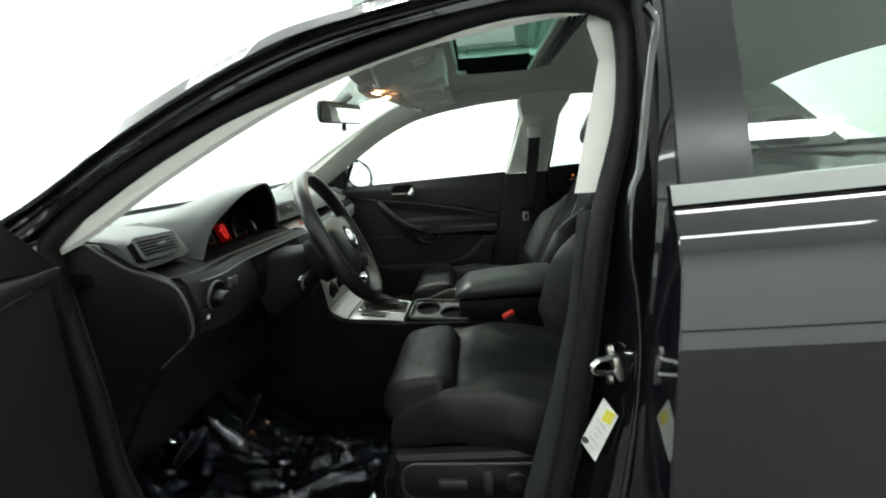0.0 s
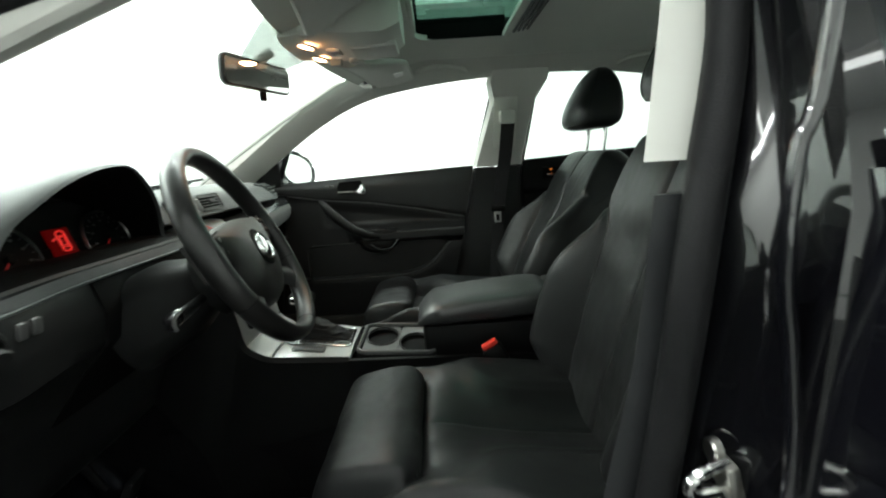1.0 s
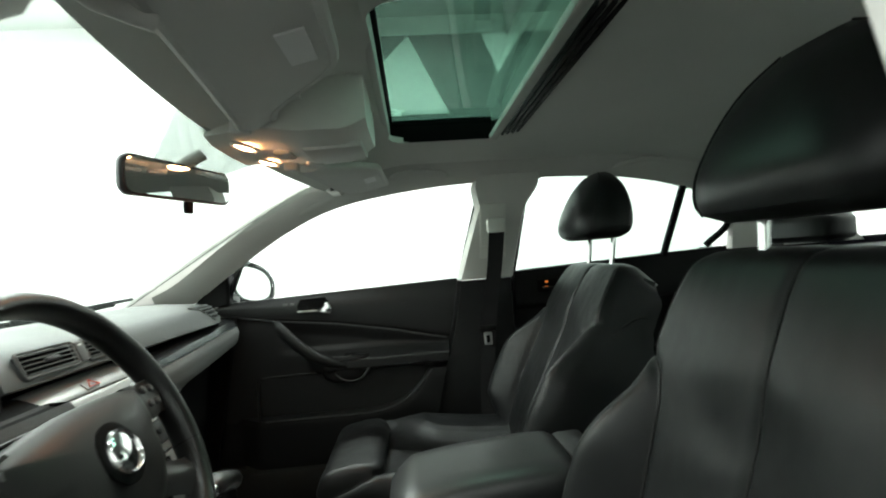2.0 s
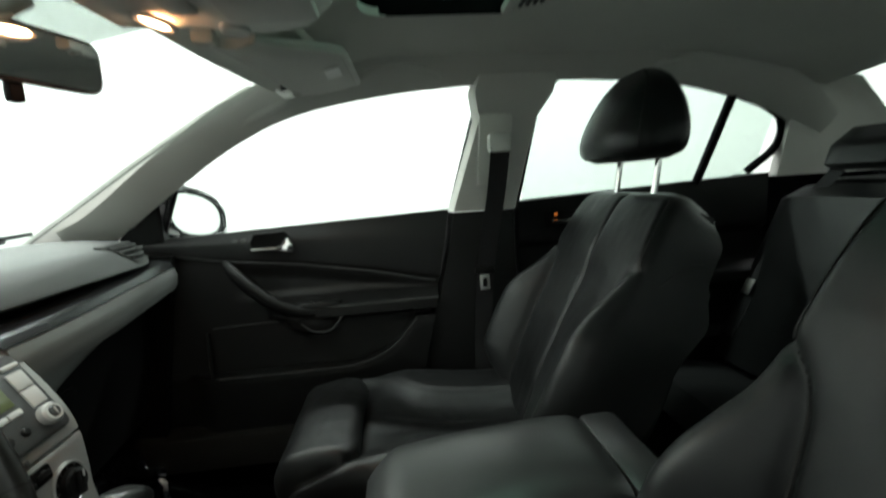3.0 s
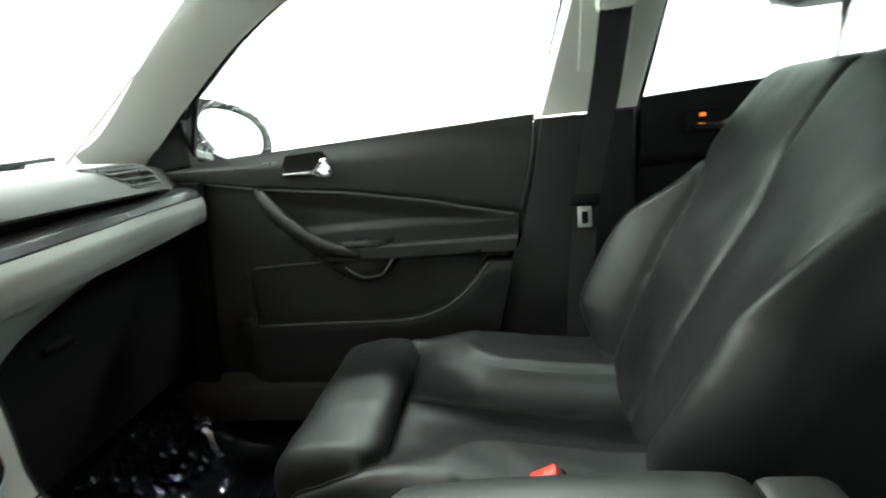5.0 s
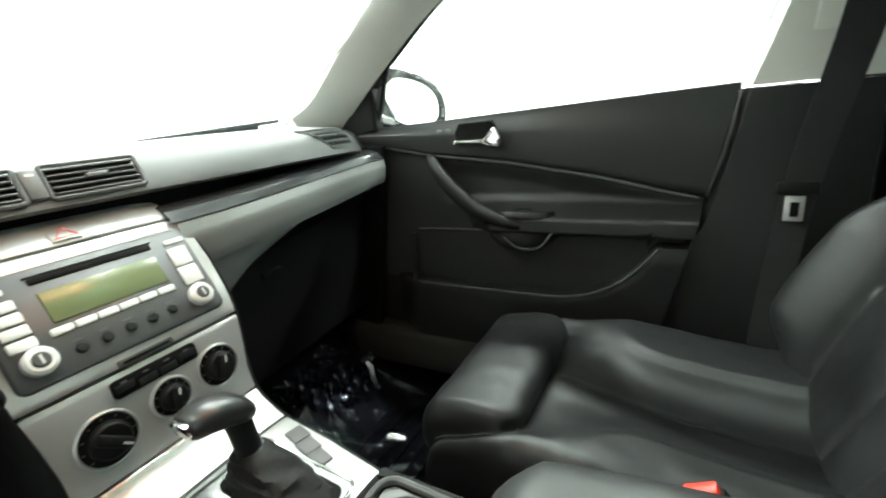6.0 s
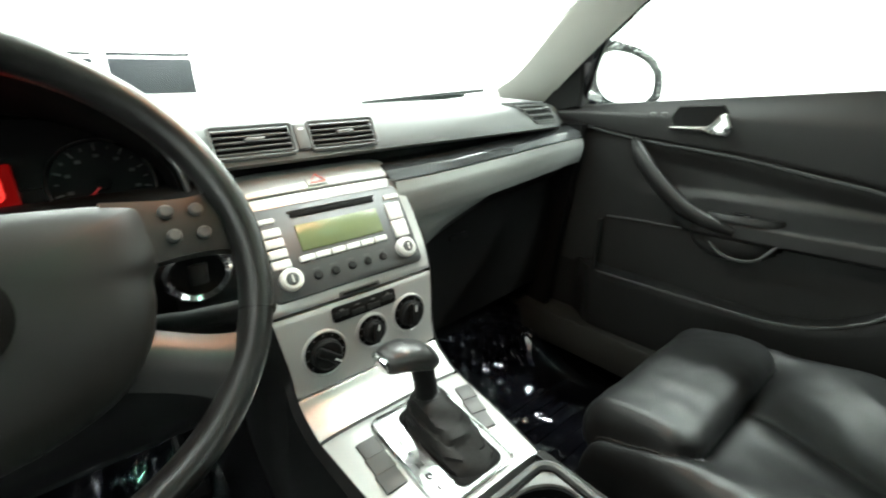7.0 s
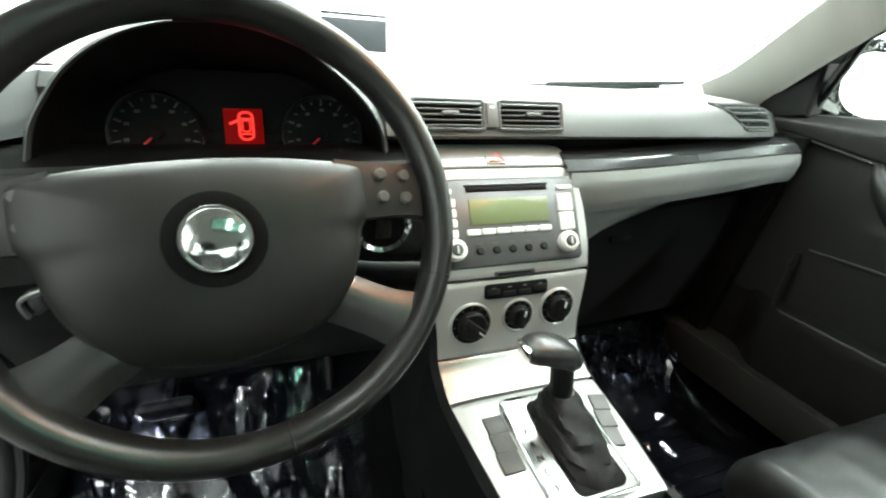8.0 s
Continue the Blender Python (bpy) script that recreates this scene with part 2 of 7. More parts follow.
def tube(bm, pts, r, n=10, loop=False, flat=1.0, side=None):
    """A round or flattened tube along pts; r may be a list."""
    pts = [Vector(q) for q in pts]
    k = len(pts)
    rings = []
    ref = Vector(side) if side else None
    for i, p in enumerate(pts):
        if loop:
            t = pts[(i + 1) % k] - pts[i - 1]
        else:
            t = pts[min(i + 1, k - 1)] - pts[max(i - 1, 0)]
        t.normalize()
        if ref is None:
            ref = Vector((0, 0, 1)) if abs(t.z) < 0.9 else Vector((1, 0, 0))
        u = ref - t * ref.dot(t)
        u.normalize()
        if not side:
            ref = u
        v = t.cross(u)
        rr = r[i] if isinstance(r, (list, tuple)) else r
        rings.append([p + u * math.cos(a) * rr + v * math.sin(a) * rr * flat for a in [2 * math.pi * q / n for q in range(n)]])
    if loop:
        rings.append(rings[0])
        vs = [[bm.verts.new(q) for q in ring] for ring in rings[:-1]]
        vs.append(vs[0])
        for a, b in zip(vs, vs[1:]):
            for i in range(n):
                bm.faces.new((a[i], a[(i + 1) % n], b[(i + 1) % n], b[i]))
        return bm
    return loft(bm, rings)


def slab(bm, f, nu, nv, thick):
    """A solid sheet: f(u, v) gives its face; thick is the offset of its back (a vector or a function of u, v)."""
    def off(u, v):
        return Vector(thick(u, v)) if callable(thick) else Vector(thick)
    top = [[bm.verts.new(f(i / nu, j / nv)) for j in range(nv + 1)] for i in range(nu + 1)]
    low = [[bm.verts.new(Vector(f(i / nu, j / nv)) + off(i / nu, j / nv)) for j in range(nv + 1)] for i in range(nu + 1)]
    for i in range(nu):
        for j in range(nv):
            bm.faces.new((top[i][j], top[i + 1][j], top[i + 1][j + 1], top[i][j + 1]))
            bm.faces.new((low[i][j], low[i][j + 1], low[i + 1][j + 1], low[i + 1][j]))
    for i in range(nu):
        bm.faces.new((top[i][0], low[i][0], low[i + 1][0], top[i + 1][0]))
        bm.faces.new((top[i][nv], top[i + 1][nv], low[i + 1][nv], low[i][nv]))
    for j in range(nv):
        bm.faces.new((top[0][j], top[0][j + 1], low[0][j + 1], low[0][j]))
        bm.faces.new((top[nu][j], low[nu][j], low[nu][j + 1], top[nu][j + 1]))
    return bm


def rbox(bm, size, m=None, r=0.004, seg=2):
    """A box with rounded edges, centred on m."""
    made = bmesh.ops.create_cube(bm, size=1.0, matrix=Matrix.Diagonal((*size, 1)))
    vs = made["verts"]
    if r > 0:
        es = list({e for v in vs for e in v.link_edges})
        res = bmesh.ops.bevel(bm, geom=es, offset=min(r, min(size) * 0.48), segments=seg, affect="EDGES", profile=0.5)
        vs = list({v for f in res["faces"] for v in f.verts} | {v for v in vs if v.is_valid})
    if m is not None:
        bmesh.ops.transform(bm, matrix=m, verts=vs)
    return bm


def box(size, m=None, r=0.004, seg=2):
    return rbox(bmesh.new(), size, m, r, seg)


def disc(bm, r, h, m, n=24, bev=0.001, r2=None):
    """A short turned piece along the local z of m, with a chamfered rim."""
    r2 = r if r2 is None else r2
    prof = [(r, 0), (r2, h - bev), (r2 - bev, h)]
    rings = [[m @ Vector((q * math.cos(a), q * math.sin(a), z)) for a in [2 * math.pi * k / n for k in range(n)]] for q, z in prof]
    return loft(bm, rings)


def ring(bm, ro, ri, h, m, n=32):
    """A flat ring with a rounded front."""
    mid = (ro + ri) / 2
    prof = [(ro, 0), (ro, h * 0.6), (mid, h), (ri, h * 0.6), (ri, 0)]
    loops = [[bm.verts.new(m @ Vector((q * math.cos(a), q * math.sin(a), z))) for q, z in prof] for a in [2 * math.pi * k / n for k in range(n)]]
    for a, b in zip(loops, loops[1:] + loops[:1]):
        for i in range(len(prof)):
            j = (i + 1) % len(prof)
            bm.faces.new((a[i], a[j], b[j], b[i]))
    return bm


def plate(bm, outline, m, h, bev=0.0):
    """A flat outline (x, y) raised by h along local z."""
    n = len(outline)
    c = Vector((sum(p[0] for p in outline) / n, sum(p[1] for p in outline) / n))
    rings = [[m @ Vector((x, y, 0)) for x, y in outline], [m @ Vector((x, y, h - bev)) for x, y in outline]]
    if bev:
        rings.append([m @ Vector((c.x + (x - c.x) * (1 - bev / max(abs(x - c.x), 0.004)), c.y + (y - c.y) * (1 - bev / max(abs(y - c.y), 0.004)), h)) for x, y in outline])
    return loft(bm, rings)


def roundrect(w, h, r, n=5):
    out = []
    for cx, cy, a0 in ((w / 2 - r, h / 2 - r, 0), (-w / 2 + r, h / 2 - r, 90), (-w / 2 + r, -h / 2 + r, 180), (w / 2 - r, -h / 2 + r, 270)):
        for k in range(n + 1):
            a = radians(a0 + 90 * k / n)
            out.append((cx + r * math.cos(a), cy + r * math.sin(a)))
    return out


def step(a, b, x):
    t = max(0.0, min(1.0, (x - a) / (b - a)))
    return t * t * (3 - 2 * t)


def lerp_table(table, x):
    """Smooth interpolation in a short table of (x, value)."""
    if x <= table[0][0]:
        return table[0][1]
    for (x0, v0), (x1, v1) in zip(table, table[1:]):
        if x <= x1:
            return v0 + (v1 - v0) * (x - x0) / (x1 - x0)
    return table[-1][1]


def soft_table(table, x):
    """The same with rounded turns."""
    if x <= table[0][0]:
        return table[0][1]
    if x >= table[-1][0]:
        return table[-1][1]
    n = len(table)
    slopes = []
    for k in range(n):
        a, b = table[max(k - 1, 0)], table[min(k + 1, n - 1)]
        slopes.append((b[1] - a[1]) / (b[0] - a[0]))
    for k in range(n - 1):
        (x0, v0), (x1, v1) = table[k], table[k + 1]
        if x <= x1:
            w = x1 - x0
            f = (x - x0) / w
            return v0 * (1 + 2 * f) * (1 - f) ** 2 + slopes[k] * w * f * (1 - f) ** 2 + v1 * f * f * (3 - 2 * f) + slopes[k + 1] * w * f * f * (f - 1)
    return table[-1][1]


def side_y(z):
    """Half width of the cabin's side at height z."""
    return 0.70 - 0.42 * max(0.0, z - 1.0)


# ---- the garage ----
solo("floor", box((11.4, 10.0, 0.1), pose(-0.5, -0.2, -0.05), 0), CONCRETE, "grey polished concrete garage floor", "floor", "structure")
solo("wall_front", box((0.15, 10.0, 4.1), pose(-6.1, -0.2, 2.05), 0), WALLWHITE, "white painted garage wall", "wall", "structure")
solo("wall_back", box((0.15, 10.0, 4.1), pose(5.1, -0.2, 2.05), 0), WALLWHITE, "white painted garage wall", "wall", "structure")
solo("wall_right", box((11.05, 0.15, 4.1), pose(-0.5, 4.72, 2.05), 0), WALLWHITE, "white painted garage wall", "wall", "structure")
solo("wall_left", box((11.05, 0.15, 4.1), pose(-0.5, -5.12, 2.05), 0), WALLWHITE, "white painted garage wall", "wall", "structure")
solo("ceiling", box((11.4, 10.0, 0.1), pose(-0.5, -0.2, 4.15), 0), CEILMAT, "grey-green painted garage ceiling", "ceiling", "structure")
# added out of view so the rear door's paint reflects a dark line
solo("trim", box((11.0, 0.02, 0.035), pose(-0.5, -5.035, 0.42), 0.004), WALLDARK, "dark strip added low on the unseen wall for its reflection", "trim", "structure")
for y in (-3.4, -1.35, 1.3, 3.2):
    solo("ceiling_light", box((9.1, 0.30, 0.06), pose(-1.2, y, 4.06), 0.01), WHITE, "long white tube light housing under the ceiling", "ceiling light", group="tube lights")
for x in (-5.2, 4.2):
    solo("ceiling_light", box((0.30, 7.1, 0.06), pose(x, 0, 4.06), 0.01), WHITE, "long white tube light housing under the ceiling", "ceiling light", group="tube lights")

SHAPES = ((-1.0, 0.45, 0.0, 2.85, 3.83), (0.913, 1.42, 1.094, 3.82, 3.32))
boards = thing("wall_boards", "grey-green boards high on the white wall with pale braces", "wall panel", "structure")
part("board", box((5.6, 0.04, 1.45), pose(1.2, 4.62, 3.12), 0.01), UPPERWALL, boards)
for x0, x1, x2, z0, z1 in SHAPES:
    part("brace", plate(bmesh.new(), [(x0, z0), (x1, z0), (x2, z1)] if z1 > z0 else [(x0, z0), (x2, z1), (x1, z0)], Matrix(((1, 0, 0, 0), (0, 0, -1, 4.598), (0, 1, 0, 0), (0, 0, 0, 1))), 0.012), WALLWHITE, boards, "pale triangular brace")

# a pair of dark panes in a white frame on the front wall
for y0, y1 in ((-0.75, 0.08), (0.20, 0.97)):
    win = thing("window_1", "dark pane in a white frame on the white wall", "window", "structure")
    part("window_frame", box((0.03, y1 - y0 + 0.09, 0.50), pose(-6.01, (y0 + y1) / 2, 1.33), 0.008), WHITE, win)
    part("pane", box((0.02, y1 - y0, 0.35), pose(-5.997, (y0 + y1) / 2, 1.31), 0.002), WALLDARK, win)
    part("sash", box((0.02, y1 - y0, 0.028), pose(-5.997, (y0 + y1) / 2, 1.53), 0.002), WALLDARK, win)


sign = thing("wall_sign", "pale grey sheet with faded print on the white wall", "sign")
part("sheet", box((0.012, 0.52, 0.62), pose(-6.018, 1.26, 2.36), 0.002), GREYBTN, sign)
for k, (w, dy) in enumerate(((0.30, 0.0), (0.38, 0.02), (0.22, -0.05), (0.34, 0.0))):
    part("print_bar", box((0.004, w, 0.05), pose(-6.010, 1.26 + dy, 2.12 + 0.12 * k), 0.001), DARKBTN, sign)


# ---- the car's shell ----
def arch(s, off=0.0, drop=0.0):
    """The window arch on side s: A-pillar foot, roof rail, C-pillar."""
    front = [(-0.90, 0.965), (-0.77, 1.005), (-0.62, 1.102), (-0.43, 1.205), (-0.235, 1.277), (-0.04, 1.312)]
    if s > 0:
        front = [(-0.93, 0.960), (-0.85, 1.000), (-0.68, 1.108), (-0.50, 1.212), (-0.33, 1.276), (-0.10, 1.310)]
    base = front + [(0.12, 1.322), (0.35, 1.325), (0.56, 1.312), (0.77, 1.272), (0.93, 1.215), (1.05, 1.14)]
    return [Vector((x, s * (side_y(z) + off), z + drop)) for x, z in base]


shell = thing("car_body", "black sedan body shell with open driver side, in a garage", "car", "structure")
for s in (-1, 1):
    # outer roof rail and A-pillar in black paint
    inner = curve_through([(x, s * y, z) for x, y, z in ((-1.02, 0.735, 0.93), (-0.855, 0.715, 1.01), (-0.63, 0.645, 1.165), (-0.33, 0.59, 1.295), (-0.04, 0.565, 1.347), (0.30, 0.565, 1.365), (0.80, 0.60, 1.315), (1.15, 0.64, 1.17), (1.35, 0.68, 1.04))], 60)
    outer = curve_through([(x, s * y, z) for x, y, z in ((-1.06, 0.815, 0.945), (-0.81, 0.765, 1.062), (-0.65, 0.715, 1.170), (-0.48, 0.675, 1.262), (-0.30, 0.645, 1.322), (0.20, 0.63, 1.388), (0.80, 0.65, 1.345), (1.15, 0.70, 1.20), (1.40, 0.76, 1.04))], 60)
    top = curve_through([(x, s * y, z) for x, y, z in ((-1.10, 0.735, 0.985), (-0.86, 0.685, 1.076), (-0.66, 0.64, 1.203), (-0.47, 0.595, 1.300), (-0.30, 0.57, 1.346), (0.20, 0.55, 1.402), (0.80, 0.57, 1.365), (1.15, 0.62, 1.245), (1.42, 0.69, 1.08))], 60)
    bm = bmesh.new()
    rings = []
    for a, b, c in zip(inner, outer, top):
        m1 = (a + b) / 2 + Vector((0, -s * 0.008, 0.010))
        m2 = (b + c) / 2 + Vector((0, s * 0.012, 0.010))
        rings.append([a, a * 0.75 + b * 0.25 + Vector((0, s * 0.004, -0.004)), m1, b, m2, c, c + Vector((0, -s * (0.012 + 0.012 * step(-0.42, -0.28, c.x)), -0.03 + 0.026 * step(-0.42, -0.28, c.x)))])
    loft(bm, rings)
    rail = part("roof_rail", bm, PAINT, shell, "gloss black roof rail and pillar")
    if s < 0:
        rnd = random.Random(11)
        bm = bmesh.new()
        for k in range(620):
            i = rnd.randrange(3, 30)
            f = rnd.random()
            p = top[i].lerp(top[i + 1], f).lerp(outer[i].lerp(outer[i + 1], f), rnd.random() ** 2 * 0.35)
            bmesh.ops.create_icosphere(bm, subdivisions=1, radius=rnd.uniform(0.0009, 0.0026), matrix=Matrix.Translation(p + Vector((0, -0.004, 0.003))))
        tagged(part("water_drops", bm, CHROME, rail, "bright water drops"), kind="stuff")
    # dark channel between the rail and the inner trim, with its ridges
    near = curve_through([(q.x - 0.01, q.y + s * 0.004, q.z + 0.020) for q in arch(s)], 60)
    rings = []
    for a, b in zip(near, inner):
        mid = (a + b) / 2 + Vector((0, -s * 0.006, 0.006))
        rings.append([a, mid, b + Vector((0, -s * 0.004, 0.002)), b + Vector((0, -s * 0.03, 0.02)), a + Vector((0, -s * 0.03, 0.02))])
    part("door_channel", loft(bmesh.new(), rings), JAMB, shell, "black door channel")
    for f, r in ((0.22, 0.007), (0.62, 0.005)):
        part("channel_ridge", tube(bmesh.new(), [a.lerp(b, f) for a, b in zip(inner, outer)], r, 8), PAINT, shell, "gloss black ridge")
    # light inner trim along the arch
    bm = bmesh.new()
    line = curve_through([(q.x, q.y, q.z) for q in arch(s)], 56)
    rings = []
    for q in line:
        rings.append([q + Vector((0, s * dy, dz)) for dy, dz in ((0.0, -0.004), (0.005, 0.003), (0.003, 0.022), (-0.03, 0.074), (-0.085, 0.074), (-0.060, 0.044), (-0.020, 0.010))])
    loft(bm, rings)
    part("arch_trim", bm, TRIM, shell, "light grey inner window trim")
    # A-pillar cover between windscreen and side window
    bm = bmesh.new()
    fwd = curve_through([(-1.06, s * 0.675, 0.985), (-0.88, s * 0.640, 1.085), (-0.70, s * 0.603, 1.185), (-0.54, s * 0.570, 1.268), (-0.42, s * 0.545, 1.322)], 20)
    foot_line = [(-0.89, 0.705, 0.972), (-0.77, 0.700, 1.012), (-0.62, 0.662, 1.108), (-0.43, 0.617, 1.211), (-0.30, 0.580, 1.285)]
    if s > 0:
        foot_line = [(-0.93, 0.705, 0.962), (-0.85, 0.702, 1.004), (-0.68, 0.656, 1.113), (-0.50, 0.612, 1.217), (-0.32, 0.582, 1.283)]
    if s < 0:
        fwd = curve_through([(-1.06, -0.672, 0.985), (-0.88, -0.605, 1.072), (-0.70, -0.530, 1.168), (-0.563, -0.472, 1.241), (-0.444, -0.424, 1.306)], 20)
    rear = curve_through([(x, s * y, z) for x, y, z in foot_line], 20)
    rings = []
    for a, b in zip(fwd, rear):
        mid = (a + b) / 2 + Vector((0.012, -s * 0.020, -0.004))
        back = Vector((-0.01, s * 0.003, 0.014))
        rings.append([a, (a + mid) / 2 + Vector((0.004, -s * 0.006, 0)), mid, (mid + b) / 2 + Vector((0.003, -s * 0.007, 0)), b, b + back, a + back])
    loft(bm, rings)
    part("a_pillar_trim", bm, TRIM, shell, "light grey A-pillar cover")
    # dark seam where the pillar meets the windscreen
    part("pillar_seal", tube(bmesh.new(), [q + Vector((-0.004, s * 0.004, 0.004)) for q in fwd], 0.0035, 8), RUBBER, shell)
    # B-pillar, light upper cover
    bm = bmesh.new()
    rings = []
    o1, o2 = (0.012, 0.020) if s > 0 else (-0.012, -0.006)
    for z in (1.012 if s > 0 else 1.034, 1.08, 1.16, 1.24, 1.30, 1.335):
        xf = (0.018 if s > 0 else 0.036) + (z - 1.012) * 0.285
        xr = 0.212 + (z - 1.012) * 0.155 + (0.03 if z > 1.29 else 0)
        if z > 1.29:
            xf -= 0.03
        y = side_y(z)
        rings.append([Vector(q) for q in ((xf, s * (y + o1), z), (xf + 0.012, s * (y - 0.022), z), ((xf + xr) / 2, s * (y - 0.030), z), (xr - 0.012, s * (y - 0.022), z), (xr, s * (y + o1), z), ((xf + xr) / 2, s * (y + o2), z))])
    loft(bm, rings)
    part("b_pillar_trim", bm, TRIM, shell, "light grey upper B-pillar cover")
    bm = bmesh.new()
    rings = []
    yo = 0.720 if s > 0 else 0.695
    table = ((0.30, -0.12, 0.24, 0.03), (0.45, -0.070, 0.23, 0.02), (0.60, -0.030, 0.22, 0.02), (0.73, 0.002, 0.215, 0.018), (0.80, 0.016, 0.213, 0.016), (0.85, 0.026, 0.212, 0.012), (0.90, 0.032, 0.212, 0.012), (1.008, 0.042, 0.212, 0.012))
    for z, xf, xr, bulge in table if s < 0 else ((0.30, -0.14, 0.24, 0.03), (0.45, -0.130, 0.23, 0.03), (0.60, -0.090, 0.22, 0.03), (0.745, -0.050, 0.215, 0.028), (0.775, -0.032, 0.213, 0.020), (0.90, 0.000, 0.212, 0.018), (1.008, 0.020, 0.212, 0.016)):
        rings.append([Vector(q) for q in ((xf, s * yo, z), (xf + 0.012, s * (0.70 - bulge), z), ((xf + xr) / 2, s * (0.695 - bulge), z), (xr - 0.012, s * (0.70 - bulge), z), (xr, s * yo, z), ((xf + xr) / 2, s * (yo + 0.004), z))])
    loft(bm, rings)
    # same cover on both sides; the driver's is lightened as if lit
    part("b_pillar_lower_trim", bm, PLASTIC if s > 0 else PILLARLIT, shell, "black lower B-pillar cover")
    # sills
    part("sill_trim", box((1.05, 0.085, 0.07), pose(-0.52, s * 0.722, 0.388), 0.012) if s < 0 else box((1.05, 0.10, 0.10), pose(-0.52, 0.687, 0.410), 0.014), SILLGREY, shell)
    part("sill", box((3.0, 0.13, 0.20), pose(0.05, s * 0.80, 0.27), 0.04), PAINT, shell)
for x in (-1.62, 1.10):
    for s in (-1, 1):
        m = Matrix.Translation((x, s * 0.70, 0.315)) @ pose(0, 0, 0, -90 * s, 0, 0)
        wheel = part("wheel", ring(bmesh.new(), 0.315, 0.205, 0.19, m @ Matrix.Translation((0, 0, -0.095)), 40), RUBBER, shell, "black tyre")
        part("rim", disc(bmesh.new(), 0.206, 0.10, m @ Matrix.Translation((0, 0, -0.03)), 32, 0.012), STEEL, wheel, "grey alloy rim")
# roof skin and headliner, with the sunroof's hole
HX0, HX1, HY = -0.160, 0.62, 0.305


def roof_z(x, y, z0):
    return z0 - 0.10 * (y / 0.6) ** 2 * 0.45 - 0.475 * max(0.0, -(x + 0.12)) ** 1.5 - 0.22 * max(0.0, x - 0.45) ** 1.6


def roof_sheet(z0, t, x0, x1, y0, y1, nu, nv, bow=0.0):
    def f(u, v):
        y = y0 + (y1 - y0) * v
        x = x0 + bow * (y / 0.54) ** 2 * (1 - u) + (x1 - x0) * u
        return Vector((x, y, roof_z(x, y, z0)))
    return slab(bmesh.new(), f, nu, nv, (0, 0, t))


for name, z0, t, mat, x0, x1, yw in (("headliner", 1.402, 0.012, LINER, -0.425, 1.00, 0.575), ("roof_panel", 1.440, 0.004, PAINT, -0.42, 1.02, 0.555)):
    ob = thing(name, "light grey cloth headliner with a sunroof opening" if mat is LINER else "black painted car roof with a sunroof opening", "headliner" if mat is LINER else "car roof", "structure")
    part("front_section", roof_sheet(z0, t, x0, HX0, -yw, yw, 14, 30, 0.070), mat, ob)
    part("rear_section", roof_sheet(z0, t, 0.12 if mat is LINER else HX1, x1, -yw, yw, 20, 30), mat, ob)
    xr = 0.12 if mat is LINER else HX1
    part("side_section", roof_sheet(z0, t, HX0, xr, -yw, -HY, 14, 8), mat, ob)
    part("side_section", roof_sheet(z0, t, HX0, xr, HY, yw, 14, 8), mat, ob)

for s in (-1, 1):
    rr = 0.045
    arc = [(rr - rr * math.cos(a), rr - rr * math.sin(a)) for a in [math.pi / 2 * k / 7 for k in range(8)]]
    corner = [(HX0 + x, s * (HY - y)) for x, y in [(-0.004, -0.004), (-0.004, rr)] + arc + [(rr, -0.004)]]
    part("opening_corner", plate(bmesh.new(), corner, Matrix.Translation((0, 0, roof_z(HX0, HY, 1.400))), 0.014), LINER, bpy.data.objects["headliner"])

sunroof = thing("sunroof", "green-tinted glass sunroof with water drops and a grey slotted blind", "sunroof", "structure")
part("glass", slab(bmesh.new(), lambda u, v: Vector((HX0 - 0.02 + 0.80 * u, (2 * v - 1) * (HY + 0.02), 1.443 - 0.02 * (2 * v - 1) ** 2)), 8, 12, (0, 0, 0.005)), TINTED, sunroof, "green-tinted glass with water drops")
for s in (-1, 1):
    part("well_side", box((0.262, 0.012, 0.055), pose(HX0 + 0.127, s * (HY + 0.004), 1.414), 0.003), BLACK, sunroof)
part("well_front", box((0.014, 2 * HY, 0.05), pose(HX0 - 0.006, 0, 1.418), 0.003), TRIM, sunroof)
part("front_seal", box((0.010, 2 * HY, 0.008), pose(HX0 + 0.004, 0, 1.438), 0.002), BLACK, sunroof)
# the blind, part drawn back: a light rim with a row of slots
bm = bmesh.new()
rbox(bm, (0.022, 2 * HY - 0.01, 0.016), pose(0.098, 0, 1.387), 0.005)
part("blind_rim", bm, TRIM, sunroof)
part("blind_panel", box((0.50, 2 * HY - 0.01, 0.010), pose(0.40, 0, 1.425), 0.003), LINER, sunroof)
for k in range(4):
    part("blind_slat", box((0.007, 2 * HY - 0.05, 0.014), pose(0.118 + 0.013 * k, 0, 1.390 + 0.002 * k, 0, 25, 0), 0.002), PLASTIC, sunroof, "dark slat")

# windscreen
screen = thing("windscreen", "clear slanted car windscreen", "windscreen", "structure")


def screen_face(u, v):
    y = (2 * v - 1)
    x = -1.30 + (0.875) * u
    hw = 0.655 - 0.150 * u
    bow = 0.10 * y * y * (1 - 0.4 * u)
    return Vector((x + bow * 0.8, y * hw, 0.885 + 0.442 * u + 0.012 * math.sin(math.pi * u)))


ob = part("pane", slab(bmesh.new(), screen_face, 16, 20, (-0.002, 0, 0.004)), GLASS, screen)
